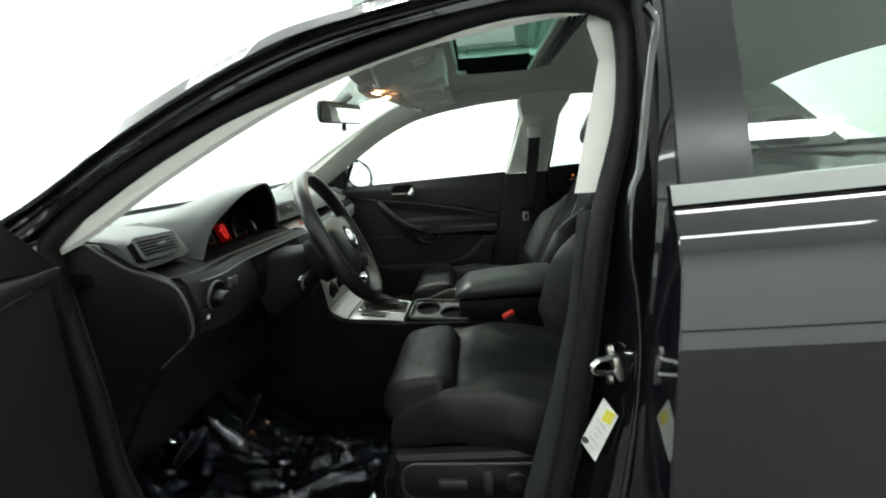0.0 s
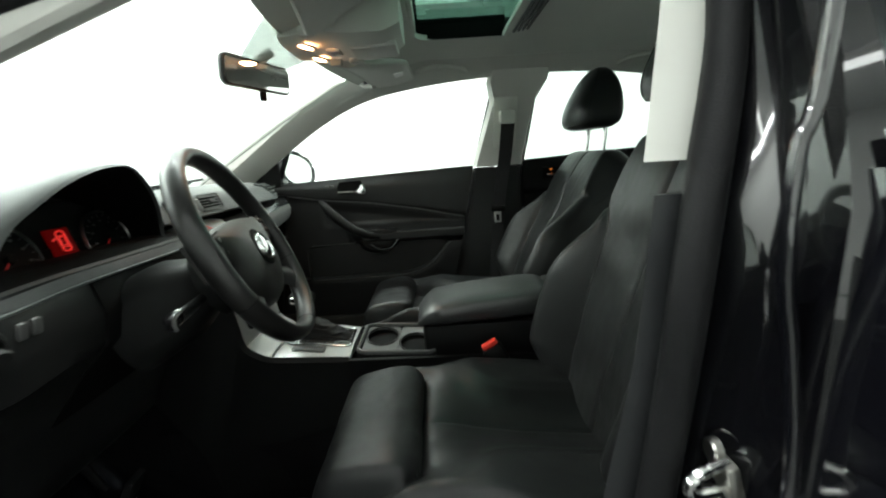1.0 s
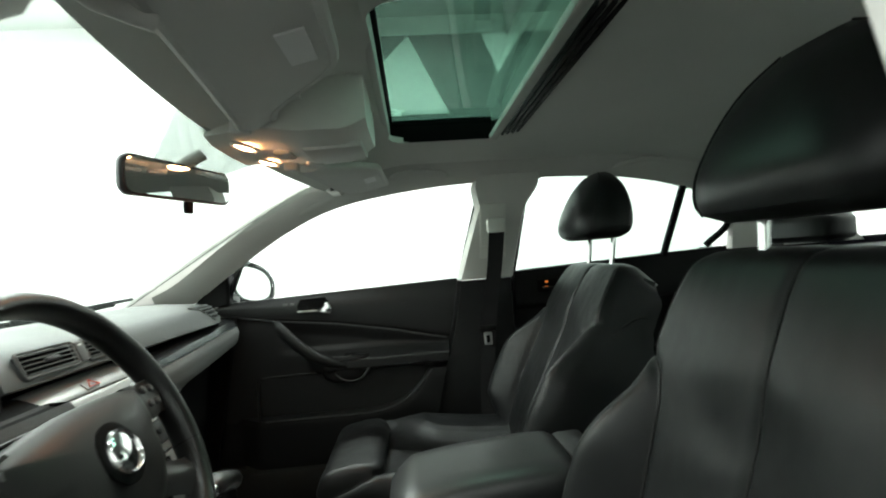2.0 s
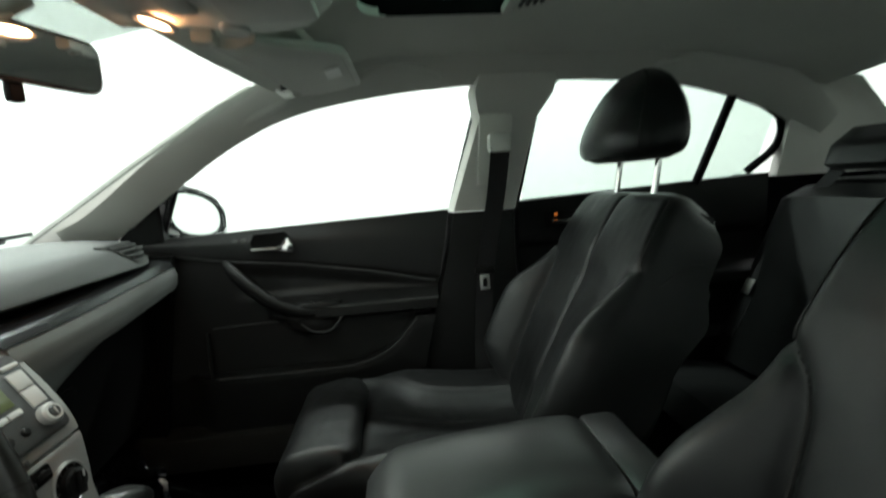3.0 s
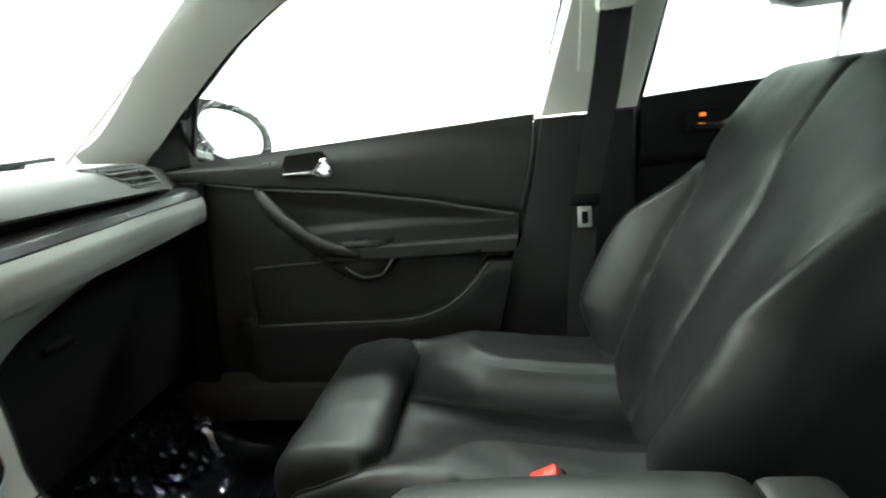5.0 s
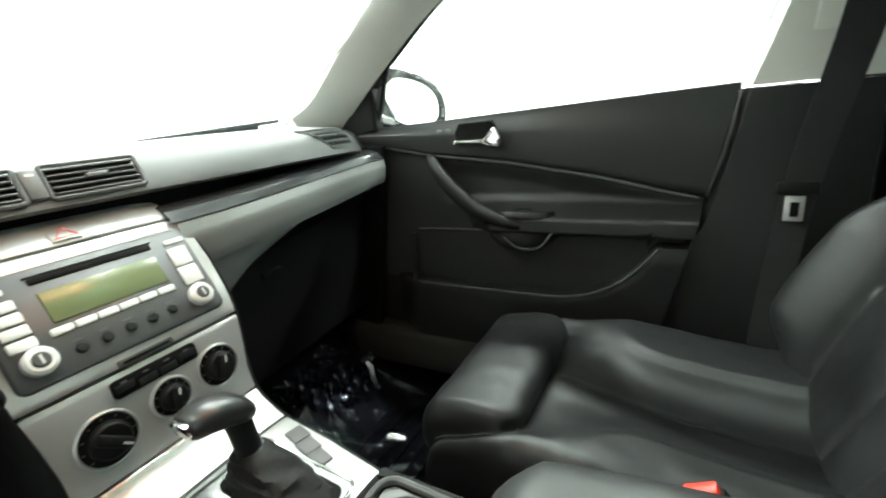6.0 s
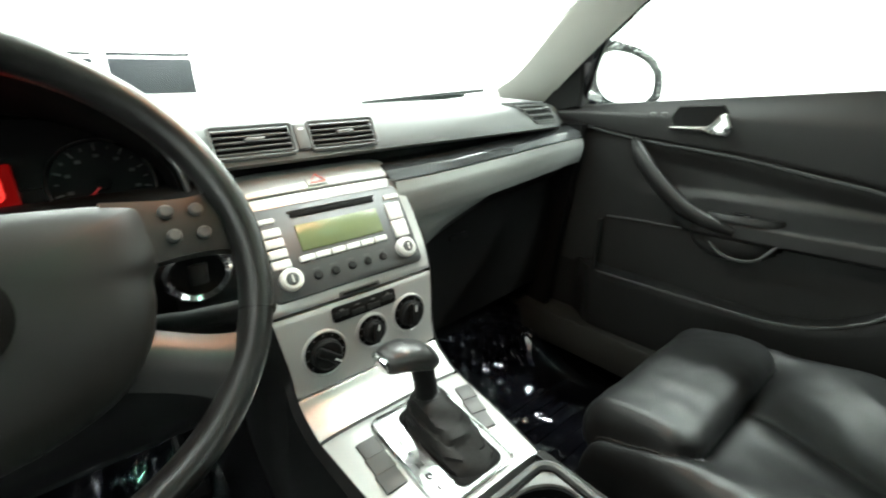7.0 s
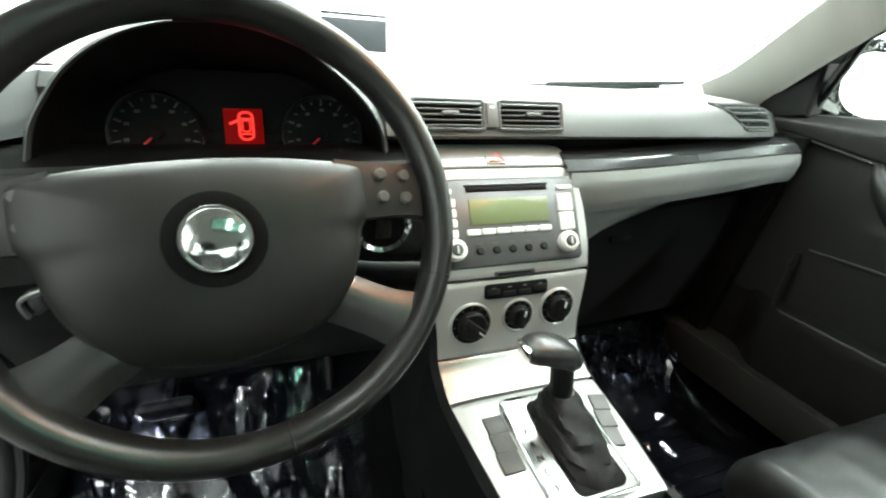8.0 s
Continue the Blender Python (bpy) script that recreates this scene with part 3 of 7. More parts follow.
# grey shade band at the mirror foot
part("mirror_foot_cover", plate(bmesh.new(), [(-0.20, 0.0), (0.12, 0.0), (0.085, 0.085), (-0.10, 0.095)], Matrix.Translation((-0.415, 0.0, 1.316)) @ Matrix(((0, -0.92, 0.39, 0), (1, 0, 0, 0), (0, -0.39, -0.92, 0), (0, 0, 0, 1))), 0.003), SHADEBAND, screen, "grey dotted shade band behind the mirror")
part("cowl", box((0.22, 1.46, 0.02), pose(-1.40, 0, 0.885), 0.006), PLASTIC_SOFT, screen)
bonnet = slab(bmesh.new(), lambda u, v: Vector((-1.42 - 0.82 * u, (2 * v - 1) * (0.80 - 0.1 * u * u), 0.905 - 0.16 * u * u - 0.05 * u - 0.06 * (2 * v - 1) ** 4)), 12, 16, (0, 0, -0.02))
part("bonnet", bonnet, PAINT, shell, "black bonnet")
wiper = thing("wiper", "black wiper resting on the foot of the windscreen", "wiper")
part("arm", tube(bmesh.new(), [(-1.10, 0.18, 1.000), (-1.06, 0.38, 1.014), (-1.015, 0.58, 1.026)], 0.008, 8, flat=0.6), BLACK, wiper)
part("blade", tube(bmesh.new(), [(-1.065, 0.30, 1.016), (-1.035, 0.45, 1.024), (-0.995, 0.632, 1.034)], 0.005, 8, flat=0.7), RUBBER, wiper)
# floor pan, bulkhead, tunnel, boot wall
pan = thing("car_floor", "black carpeted car floor with raised tunnel", "car floor", "structure")
part("carpet", slab(bmesh.new(), lambda u, v: Vector((-1.12 + 2.5 * u, (2 * v - 1) * 0.74, 0.262 + 0.30 * step(0.20, 0.0, u) + 0.13 * step(0.62, 0.72, u) + 0.006 * noise.noise(Vector((u * 30, v * 20, 0))))), 60, 40, (0, 0, -0.02)), CARPET, pan)
part("bulkhead", box((0.03, 1.46, 0.70), pose(-1.15, 0, 0.66, 0, -8, 0), 0.004), CARPET, pan)
part("tunnel", box((1.9, 0.24, 0.22), pose(-0.15, 0, 0.36), 0.05), CARPET, pan)
for s in (-1, 1):
    part("kick_panel", box((0.36, 0.03, 0.62), pose(-0.98, s * 0.715, 0.66), 0.01), PLASTIC_SOFT, shell)
    # rear quarter, closing the shell
    part("c_pillar_trim", slab(bmesh.new(), lambda u, v: Vector((0.985 - 0.05 * v + (0.44 - 0.33 * v) * u, s * (0.672 - 0.05 * u - 0.12 * v), 1.05 + 0.28 * v - 0.04 * u * v)), 10, 10, (0, s * 0.03, 0)), TRIM, shell, "light grey C-pillar cover")
    part("rear_quarter", slab(bmesh.new(), lambda u, v: Vector((0.95 + 0.75 * u, s * (0.80 + 0.06 * math.sin(math.pi * v) - 0.05 * u * u), 0.20 + 0.86 * v)), 10, 10, (0, -s * 0.03, 0)), PAINT, shell)
    part("front_wing", slab(bmesh.new(), lambda u, v: Vector((-0.90 - 1.25 * u, s * (0.80 + 0.075 * math.sin(math.pi * (0.12 + 0.76 * v)) - 0.06 * u * u), 0.20 + (0.74 - 0.10 * u) * v)), 12, 12, (0, -s * 0.02, 0)), PAINT, shell, "black front wing")
part("parcel_shelf", box((0.60, 1.30, 0.03), pose(1.40, 0, 1.02), 0.01), PLASTIC_SOFT, shell)
part("rear_panel", box((0.03, 1.5, 0.8), pose(1.72, 0, 0.62), 0.01), PAINT, shell)
rearglass = thing("rear_window", "clear slanted rear window", "window", "structure")
part("pane", slab(bmesh.new(), lambda u, v: Vector((1.00 + 0.66 * u, (2 * v - 1) * (0.55 + 0.06 * u), 1.342 - 0.29 * u - 0.05 * (2 * v - 1) ** 2)), 8, 10, (0.002, 0, 0.004)), GLASS, rearglass)


# ---- doors ----
def belt_z(x):
    return 1.018 + 0.036 * x if x < 0.1 else 1.0216 + 0.045 * (x - 0.1)


def line_z(x):
    return lerp_table(((-0.90, 0.965), (-0.75, 0.954), (-0.59, 0.924), (-0.39, 0.900), (-0.20, 0.865), (-0.07, 0.833), (0.05, 0.81)), x)


def pocket_z(x):
    t = max(0.0, min(0.97, (x + 0.31) / 0.215))
    return 0.612 + 0.160 * (1 - math.sqrt(1 - t * t))


def rear_edge(z):
    return lerp_table(((0.36, -0.155), (0.52, -0.094), (0.75, -0.035), (1.01, 0.017)), z)


def front_door(s, m):
    door = thing("front_door", "black car door with leather-look panel, closed" if s > 0 else "black car door, standing wide open", "car door", group="car doors")
    door.matrix_basis = m
    xf = -0.86

    def depth(x, z):
        """Half width of the mid panel's face."""
        d = 0.0
        lz = line_z(x)
        along = step(-0.50, -0.42, x)
        d += 0.056 * along * step(0.738, 0.758, z) * (1 - step(0.782, 0.812, z))
        d -= 0.014 * step(-0.60, -0.5, x) * step(0.80, 0.83, z) * (1 - step(lz - 0.05, lz - 0.010, z))
        q = ((x + 0.372) / 0.080) ** 2 + ((z - 0.752) / 0.052) ** 2
        if q < 1 and z < 0.760:
            d = max(d, 0.052 * (1 - q) ** 0.35)
        return 0.705 - d

    def mid_face(u, v):
        z = 0.66
        for _ in range(3):
            x = xf + u * (rear_edge(z) - xf)
            lo = pocket_z(x) - 0.012
            z = lo + v * (line_z(x) - lo)
        return Vector((x, s * depth(x, z), z))

    def top_face(u, v):
        z = 0.95
        for _ in range(3):
            x = xf + u * (rear_edge(z) - xf)
            z = line_z(x) + v * (belt_z(x) - line_z(x))
        return Vector((x, s * (0.688 + 0.010 * (1 - step(0.0, 0.06, v)) + 0.012 * step(0.6, 1.0, v) - 0.004 * math.sin(math.pi * v)), z))

    def low_face(u, v):
        z = 0.5
        for _ in range(3):
            x = xf + u * (rear_edge(z) - xf)
            z = 0.36 + v * (pocket_z(x) - 0.36)
        out = 0.052 * step(-0.74, -0.64, x)
        return Vector((x, s * (0.705 - out + 0.018 * (1 - step(0.0, 0.6, v)) + 0.006 * step(0.94, 1.0, v)), z))
    part("mid_panel", slab(bmesh.new(), mid_face, 120, 90, (0, s * 0.04, 0)), DOORHIDE, door, "black grained door panel", 60)
    part("upper_pad", slab(bmesh.new(), top_face, 60, 24, (0, s * 0.022, 0)), DOORHIDE, door, "black padded upper panel", 60)
    part("pocket", slab(bmesh.new(), low_face, 80, 24, (0, s * 0.04, 0)), PLASTIC, door, "black door pocket", 60)
    # pull handle sweeping down from the trim line into the arm rest
    pts = curve_through([(-0.588, s * 0.690, 0.920), (-0.560, s * 0.668, 0.893), (-0.515, s * 0.654, 0.848), (-0.455, s * 0.648, 0.802), (-0.405, s * 0.649, 0.781), (-0.36, s * 0.654, 0.768)], 24)
    rr = [0.010 + 0.010 * math.sin(math.pi * (k / 23) ** 0.8) for k in range(24)]
    part("pull_handle", tube(bmesh.new(), pts, rr, 12, flat=0.8), PLASTIC, door)
    # switch cup on the arm rest
    part("switch_pod", disc(bmesh.new(), 0.066, 0.012, Matrix.Translation((-0.352, s * 0.670, 0.786)) @ pose(0, 0, 0, -6 * s, 0, 0) @ Matrix.Diagonal((1, 0.42, 1, 1)), 28, 0.006), PLASTIC, door)
    part("window_switch", box((0.030, 0.014, 0.007), pose(-0.355, s * 0.664, 0.800, 0, 4, 0), 0.003), GLOSSBLACK, door, "small window switch")
    # pale tubes imitating the sheen along the trim line, the arm rest and the pocket
    xs = [-0.80 + 0.0285 * k for k in range(29)]
    part("trim_edge", tube(bmesh.new(), [(x, s * 0.6935, line_z(x) - 0.001) for x in xs if x < rear_edge(line_z(x)) - 0.01], 0.0030, 6), EDGESHEEN, door)
    part("arm_rest_edge", tube(bmesh.new(), [(x, s * 0.652, 0.7805) for x in [-0.335 + 0.03 * k for k in range(11)]], 0.0022, 6), EDGESHEEN, door)
    part("pocket_edge", tube(bmesh.new(), [(x, s * 0.656, pocket_z(x) - 0.001) for x in [-0.63 + 0.030 * k for k in range(20)] if x < rear_edge(pocket_z(x)) - 0.03], 0.0028, 6), EDGESHEEN, door)
    part("pull_cup_lip", tube(bmesh.new(), curve_through([(-0.400, s * 0.655, 0.742), (-0.375, s * 0.650, 0.724), (-0.347, s * 0.648, 0.719), (-0.316, s * 0.649, 0.726), (-0.290, s * 0.652, 0.757)], 16), 0.0030, 6), EDGESHEEN, door)
    part("pocket_top_edge", tube(bmesh.new(), [(-0.645, s * 0.702, 0.738), (-0.55, s * 0.702, 0.742), (-0.47, s * 0.702, 0.742)], 0.0022, 6), EDGESHEEN, door)
    # front end of the pocket
    part("pocket_end", tube(bmesh.new(), [(-0.645, s * 0.66, 0.612), (-0.652, s * 0.675, 0.66), (-0.655, s * 0.69, 0.73)], 0.006, 6), PLASTIC, door)
    # inner handle
    # raised black plate whose colour gives the hollow's shade
    part("handle_recess", plate(bmesh.new(), [(-0.045, -0.020), (0.042, -0.024), (0.055, 0.0), (0.040, 0.024), (-0.040, 0.022), (-0.052, 0.0)], Matrix.Translation((-0.462, s * 0.6875, 0.968)) @ Matrix(((1, 0, 0, 0), (0, 0, -s, 0), (0, 1, 0, 0), (0, 0, 0, 1))), 0.006, 0.002), BLACK, door, "black plate for the shade in the handle hollow")
    lever_outline = [(-0.512, 0.954), (-0.470, 0.9545), (-0.443, 0.955), (-0.430, 0.962), (-0.419, 0.975), (-0.411, 0.976), (-0.404, 0.962), (-0.399, 0.946), (-0.406, 0.936), (-0.428, 0.938), (-0.448, 0.9445), (-0.512, 0.9465)]
    lever = part("handle", plate(bmesh.new(), lever_outline, Matrix(((1, 0, 0, 0), (0, 0, -s, s * 0.684), (0, 1, 0, 0), (0, 0, 0, 1))), 0.016, 0.003), CHROME, door, "chrome inner handle")
    part("handle_grip", box((0.060, 0.003, 0.0035), pose(-0.478, s * 0.6675, 0.9503), 0.001), STEEL, lever)
    part("handle_line", box((0.14, 0.004, 0.004), pose(-0.455, s * 0.687, 0.938, 0, 8, 0), 0.001), GLOSSBLACK, door)
    for k in range(2):
        part("lock_button", box((0.014, 0.006, 0.012), pose(-0.553 + 0.022 * k, s * 0.688, 0.972), 0.002), DARKBTN, door)
    # glass run, frame and pane
    part("window_seal", tube(bmesh.new(), [(x, s * 0.716, belt_z(x) - 0.006) for x in [-0.80 + 0.041 * k for k in range(21)]], 0.007, 6), RUBBER, door)
    edge = [Vector((-0.745, s * 0.715, 0.995))] + [Vector((q.x, q.y + s * 0.034, q.z + 0.020)) for q in curve_through([(p.x, p.y, p.z) for p in arch(s)[2:7]], 26)]
    edge += [Vector((0.098, s * 0.600, 1.285)), Vector((0.088, s * 0.620, 1.245)), Vector((0.030, s * 0.708, 1.018))]
    part("window_frame", tube(bmesh.new(), edge, 0.010, 8), GLOSSBLACK, door, "black window frame")
    bm = bmesh.new()
    lo = [Vector((x, s * 0.712, belt_z(x))) for x in [-0.74 + 0.77 * k / 27 for k in range(28)]]
    hi = []
    for q in lo:
        e = min(edge[1:-1], key=lambda p: abs(p.x - (q.x * 1.0 + 0.075 * step(-0.4, 0.03, q.x))))
        hi.append(Vector((e.x, e.y + s * 0.004, e.z)))
    loft(bm, [[a, b, b + Vector((0, s * 0.004, 0)), a + Vector((0, s * 0.004, 0))] for a, b in zip(lo, hi)])
    part("pane", bm, GLASS, door)
    # mirror triangle
    bm = bmesh.new()
    plate(bm, [(-0.875, 0.965), (-0.730, 0.985), (-0.728, 1.085), (-0.75, 1.075)], Matrix(((1, 0, 0, 0), (0, 0, -s, s * 0.722), (0, 1, 0, 0), (0, 0, 0, 1))), 0.035, 0.006)
    part("mirror_triangle", bm, PLASTIC_SOFT, door, "black corner cover")
    # outer skin
    part("outer_skin", slab(bmesh.new(), lambda u, v: Vector((-0.87 + 0.98 * u, s * (lerp_table(((0, 0.80), (0.12, 0.845), (0.4, 0.872), (0.7, 0.872), (0.87, 0.845), (0.95, 0.822), (1, 0.775)), v)), 0.28 + v * (belt_z(-0.87 + 0.98 * u) - 0.292))), 12, 30, (0, -s * 0.012, 0)), PAINT, door, "gloss black outer skin")
    part("chrome_strip", tube(bmesh.new(), [(-0.86 + 0.96 * k / 10, s * 0.772, belt_z(-0.86 + 0.96 * k / 10) - 0.016) for k in range(11)], 0.008, 8), CHROME, door)
    return door


front_door(1, Matrix.Identity(4))
hinge = Vector((-0.86, -0.80, 0))
front_door(-1, Matrix.Translation(hinge) @ pose(0, 0, 0, 0, 0, -72) @ Matrix.Translation(-hinge))


def rear_door(s):
    door = thing("rear_door", "black rear car door with chrome window strip, closed", "car door", group="car doors")
    low = 0.026 if s > 0 else 0.0
    prof = ((0.0, 0.790), (0.10, 0.834), (0.22, 0.858), (0.40, 0.870), (0.60, 0.872), (0.74, 0.867), (0.84, 0.857), (0.90, 0.846), (0.955, 0.826), (0.985, 0.808), (1.0, 0.796))
    part("outer_skin", slab(bmesh.new(), lambda u, v: Vector((0.138 + 0.86 * u - 0.02 * math.sin(math.pi * v) * (1 - u), s * soft_table(prof, v), 0.28 + (0.745 - low) * v + 0.035 * u * v)), 14, 130, (0, -s * 0.012, 0)), PAINT, door, "gloss black outer skin", 60)
    part("front_edge", slab(bmesh.new(), lambda u, v: Vector((0.136 - 0.02 * math.sin(math.pi * v), s * (lerp_table(prof, v) - 0.09 * u), 0.28 + 0.745 * v)), 3, 30, (0.012, 0, 0)), PAINT, door)
    part("chrome_strip", slab(bmesh.new(), lambda u, v: Vector((0.134 + 0.84 * u, s * (0.806 - 0.010 * v), 1.024 - low + 0.036 * u + 0.024 * v)), 10, 2, (0, -s * 0.012, 0)), CHROME, door, "bright chrome window strip")

    def up(z):
        return s * (0.792 - 0.44 * (z - 1.04))
    bm = bmesh.new()
    rings = []
    for z in (1.045, 1.12, 1.20, 1.28, 1.35):
        x0, x1 = 0.150 + 0.06 * (z - 1.04), 0.238 + 0.05 * (z - 1.04)
        rings.append([Vector(q) for q in ((x0, up(z), z), (x1, up(z) + s * 0.002, z), (x1, up(z) - s * 0.02, z), (x0, up(z) - s * 0.05, z))])
    loft(bm, rings)
    part("pillar_cover", bm, STRIP, door, "dark satin pillar cover")
    top = curve_through([(0.30, 0, 1.335), (0.56, 0, 1.320), (0.77, 0, 1.280), (0.93, 0, 1.222), (0.965, 0, 1.14), (0.90, 0, 1.068)], 26)
    frame_pts = [Vector((0.212, s * 0.700, 1.03)), Vector((0.245, s * 0.60, 1.275)), Vector((0.262, s * 0.585, 1.315))] + [Vector((q.x, s * (side_y(q.z) + 0.016), q.z)) for q in top]
    part("window_frame", tube(bmesh.new(), frame_pts, 0.011, 8), GLOSSBLACK, door, "black window frame")
    bm = bmesh.new()
    rings = []
    for k in range(20):
        u = k / 19
        x = 0.235 + 0.70 * u
        zt = lerp_table(((0.23, 1.30), (0.30, 1.335), (0.56, 1.322), (0.77, 1.282), (0.93, 1.222), (0.96, 1.2)), x)
        zb = belt_z(x)
        a, b = Vector((x, s * (side_y(zb) + 0.03), zb)), Vector((x, s * (side_y(zt) + 0.03), zt))
        rings.append([a, b, b + Vector((0, s * 0.004, 0)), a + Vector((0, s * 0.004, 0))])
    loft(bm, rings)
    part("pane", bm, REARGLASS, door)
    part("quarter_bar", tube(bmesh.new(), [(0.745, s * 0.690, 1.045), (0.775, s * 0.590, 1.280)], 0.012, 8, flat=1.0), GLOSSBLACK, door, "black bar before the quarter light")

    def face(u, v):
        x = 0.215 + 0.76 * u
        z = 0.36 + v * (belt_z(x) - 0.36)
        d = 0.018 * step(0.90, 0.91, z) + 0.05 * step(0.72, 0.76, z) * (1 - step(0.78, 0.81, z)) + 0.03 * (1 - step(0.58, 0.60, z))
        return Vector((x, s * (0.708 - d), z))
    part("inner_panel", slab(bmesh.new(), face, 20, 60, (0, s * 0.04, 0)), PLASTIC_SOFT, door, "black inner panel")
    part("window_seal", tube(bmesh.new(), [(x, s * 0.716, belt_z(x) - 0.006) for x in [0.215 + 0.05 * k for k in range(16)]], 0.007, 6), RUBBER, door)
    # black box in place of a shaded hollow
    part("handle_hollow", box((0.10, 0.006, 0.045), pose(0.34, s * 0.688, 0.972), 0.003), BLACK, door)
    part("handle", tube(bmesh.new(), [(0.305, s * 0.676, 0.965), (0.345, s * 0.668, 0.963), (0.372, s * 0.672, 0.974)], 0.006, 8), CHROME, door, "chrome inner handle")
    part("lamp", box((0.010, 0.005, 0.007), pose(0.322, s * 0.684, 0.985), 0.001), AMBER, door, "small amber lamp")
    return door


rear_door(1)
rear_door(-1)


# ---- seats ----
def front_seat(yc, driver):
    """A leather front seat centred on yc. Inner side faces the car's middle."""
    inn = 1 if driver else -1
    seat = thing("front_seat", "black leather power front seat with side switches and headrest" if driver else "black leather front passenger seat with headrest", "car seat", group="front seats")

    slide, lift = (0.045, 0.012) if driver else (0.0, 0.0)
    # cushion: a front roll nested in a band that runs back into the side bolsters
    prof = curve_through([(x, 0, z) for x, z in ((-0.296, 0.450), (-0.326, 0.478), (-0.356, 0.512), (-0.377, 0.552), (-0.378, 0.594), (-0.352, 0.625), (-0.300, 0.637), (-0.250, 0.636), (-0.200, 0.612), (-0.130, 0.587), (-0.050, 0.569), (0.050, 0.557), (0.150, 0.551), (0.230, 0.549))], 141)
    far = [0.0]
    for a, b in zip(prof, prof[1:]):
        far.append(far[-1] + (b - a).length)
    lip = far[31]
    rear = min((abs(q.x + 0.218), d) for q, d in zip(prof[60:], far[60:]))[1]

    def width(x):
        return soft_table(((-0.39, 0.179), (-0.30, 0.186), (-0.20, 0.206), (-0.10, 0.232), (-0.04, 0.237), (0.23, 0.237)), x)

    def crease_y(x):
        """Where the side bolster's inner edge runs, flaring out beside the roll."""
        return soft_table(((-0.22, 0.235), (-0.19, 0.182), (-0.16, 0.142), (-0.125, 0.110), (-0.08, 0.096), (0.06, 0.096), (0.23, 0.100)), x)

    def cushion_point(k, v):
        p, d = prof[k], far[k]
        t = Vector(prof[min(k + 1, 140)]) - Vector(prof[max(k - 1, 0)])
        nrm = Vector((-t.z, 0, t.x)).normalized()
        w = width(p.x)
        y = w * math.sin(v * math.pi / 2)
        ay = abs(y)
        # signed distance to the roll's outline
        turn = 0.018 if d < (lip + rear) / 2 else 0.050
        qx, qy = abs(d - (lip + rear) / 2) - (rear - lip) / 2 + turn, ay - 0.165 + turn
        sd = math.hypot(max(qx, 0), max(qy, 0)) + min(max(qx, qy), 0) - turn
        deep = 0.018 + 0.011 * step(0.09, 0.160, ay) * (1 - step(rear - 0.10, rear - 0.02, d))
        if sd < 0:
            q = max(0.0, 1 + sd / 0.030)
            rise = -deep * (1 - math.sqrt(max(0.0, 1 - q * q)))
        else:
            rise = -deep * math.exp(-sd / 0.060) + 0.006 * (1 - math.exp(-sd / 0.012))
            rise += 0.006 * math.exp(-((sd - 0.034) / 0.030) ** 2) * step(0.05, 0.16, ay) * step(far[40], far[65], d)
        rise -= 0.0045 * math.exp(-(sd / 0.0045) ** 2)
        top = step(far[31] + 0.06, far[31] + 0.12, d)
        c = crease_y(p.x)
        after = step(-0.245, -0.130, p.x) * step(0.0, 0.035, sd) * top
        rise += after * 0.031 * (min(1.0, ay / c) ** 2.5 + 0.10 * step(0, 0.06, ay - c))
        rise -= after * 0.0042 * math.exp(-((ay - c) / 0.0060) ** 2)
        if sd > 0:
            rise += top * (0.004 * (1 - math.exp(-ay / 0.020)) - 0.0028 * math.exp(-(ay / 0.0042) ** 2)) * step(0.0, 0.02, sd)
        rise += 0.0014 * noise.noise(Vector((p.x * 22, y * 22, yc * 9))) + 0.0007 * noise.noise(Vector((p.x * 60, y * 45, 3)))
        e = min(1.0, max(0.0, (ay - (w - 0.048)) / 0.048))
        q = p + nrm * rise
        return Vector((q.x + slide, yc + y, q.z + lift - 0.075 * (1 - math.sqrt(1 - e * e)) * (0.25 + 0.75 * step(far[20], far[45], d))))
    part("cushion", slab(bmesh.new(), lambda u, v: cushion_point(round(u * 140), 2 * v - 1), 140, 150, (0.035, 0, -0.05)), LEATHER, seat, "", 75)
    edge = [(k, 2 / math.pi * math.asin(0.1648 / width(prof[k].x))) for k in range(29, 76)]
    for s in (-1, 1):
        part("roll_piping", tube(bmesh.new(), [cushion_point(k, s * v) + Vector((0, 0, 0.0008)) for k, v in edge if far[k] < rear - 0.045], 0.0018, 5), SEAM, seat)
    # lower front and side skirt in leather
    part("cushion_skirt", slab(bmesh.new(), lambda u, v: Vector((-0.300 + slide + 0.04 * abs(2 * u - 1) ** 5 + 0.045 * v, yc + (2 * u - 1) * 0.174, 0.475 - 0.075 * v)), 24, 8, (0.12, 0, 0)), LEATHER, seat)
    for s in (-1, 1):
        bm = bmesh.new()
        out = [(-0.300, 0.520), (-0.05, 0.528), (0.20, 0.545), (0.24, 0.50), (0.20, 0.405), (-0.27, 0.395), (-0.305, 0.43)]
        plate(bm, out, Matrix(((1, 0, 0, 0), (0, 0, s, yc + s * 0.202), (0, 1, 0, 0), (0, 0, 0, 1))), 0.028, 0.008)
        sp = part("side_skirt", bm, LEATHER if s == inn else PLASTIC, seat)
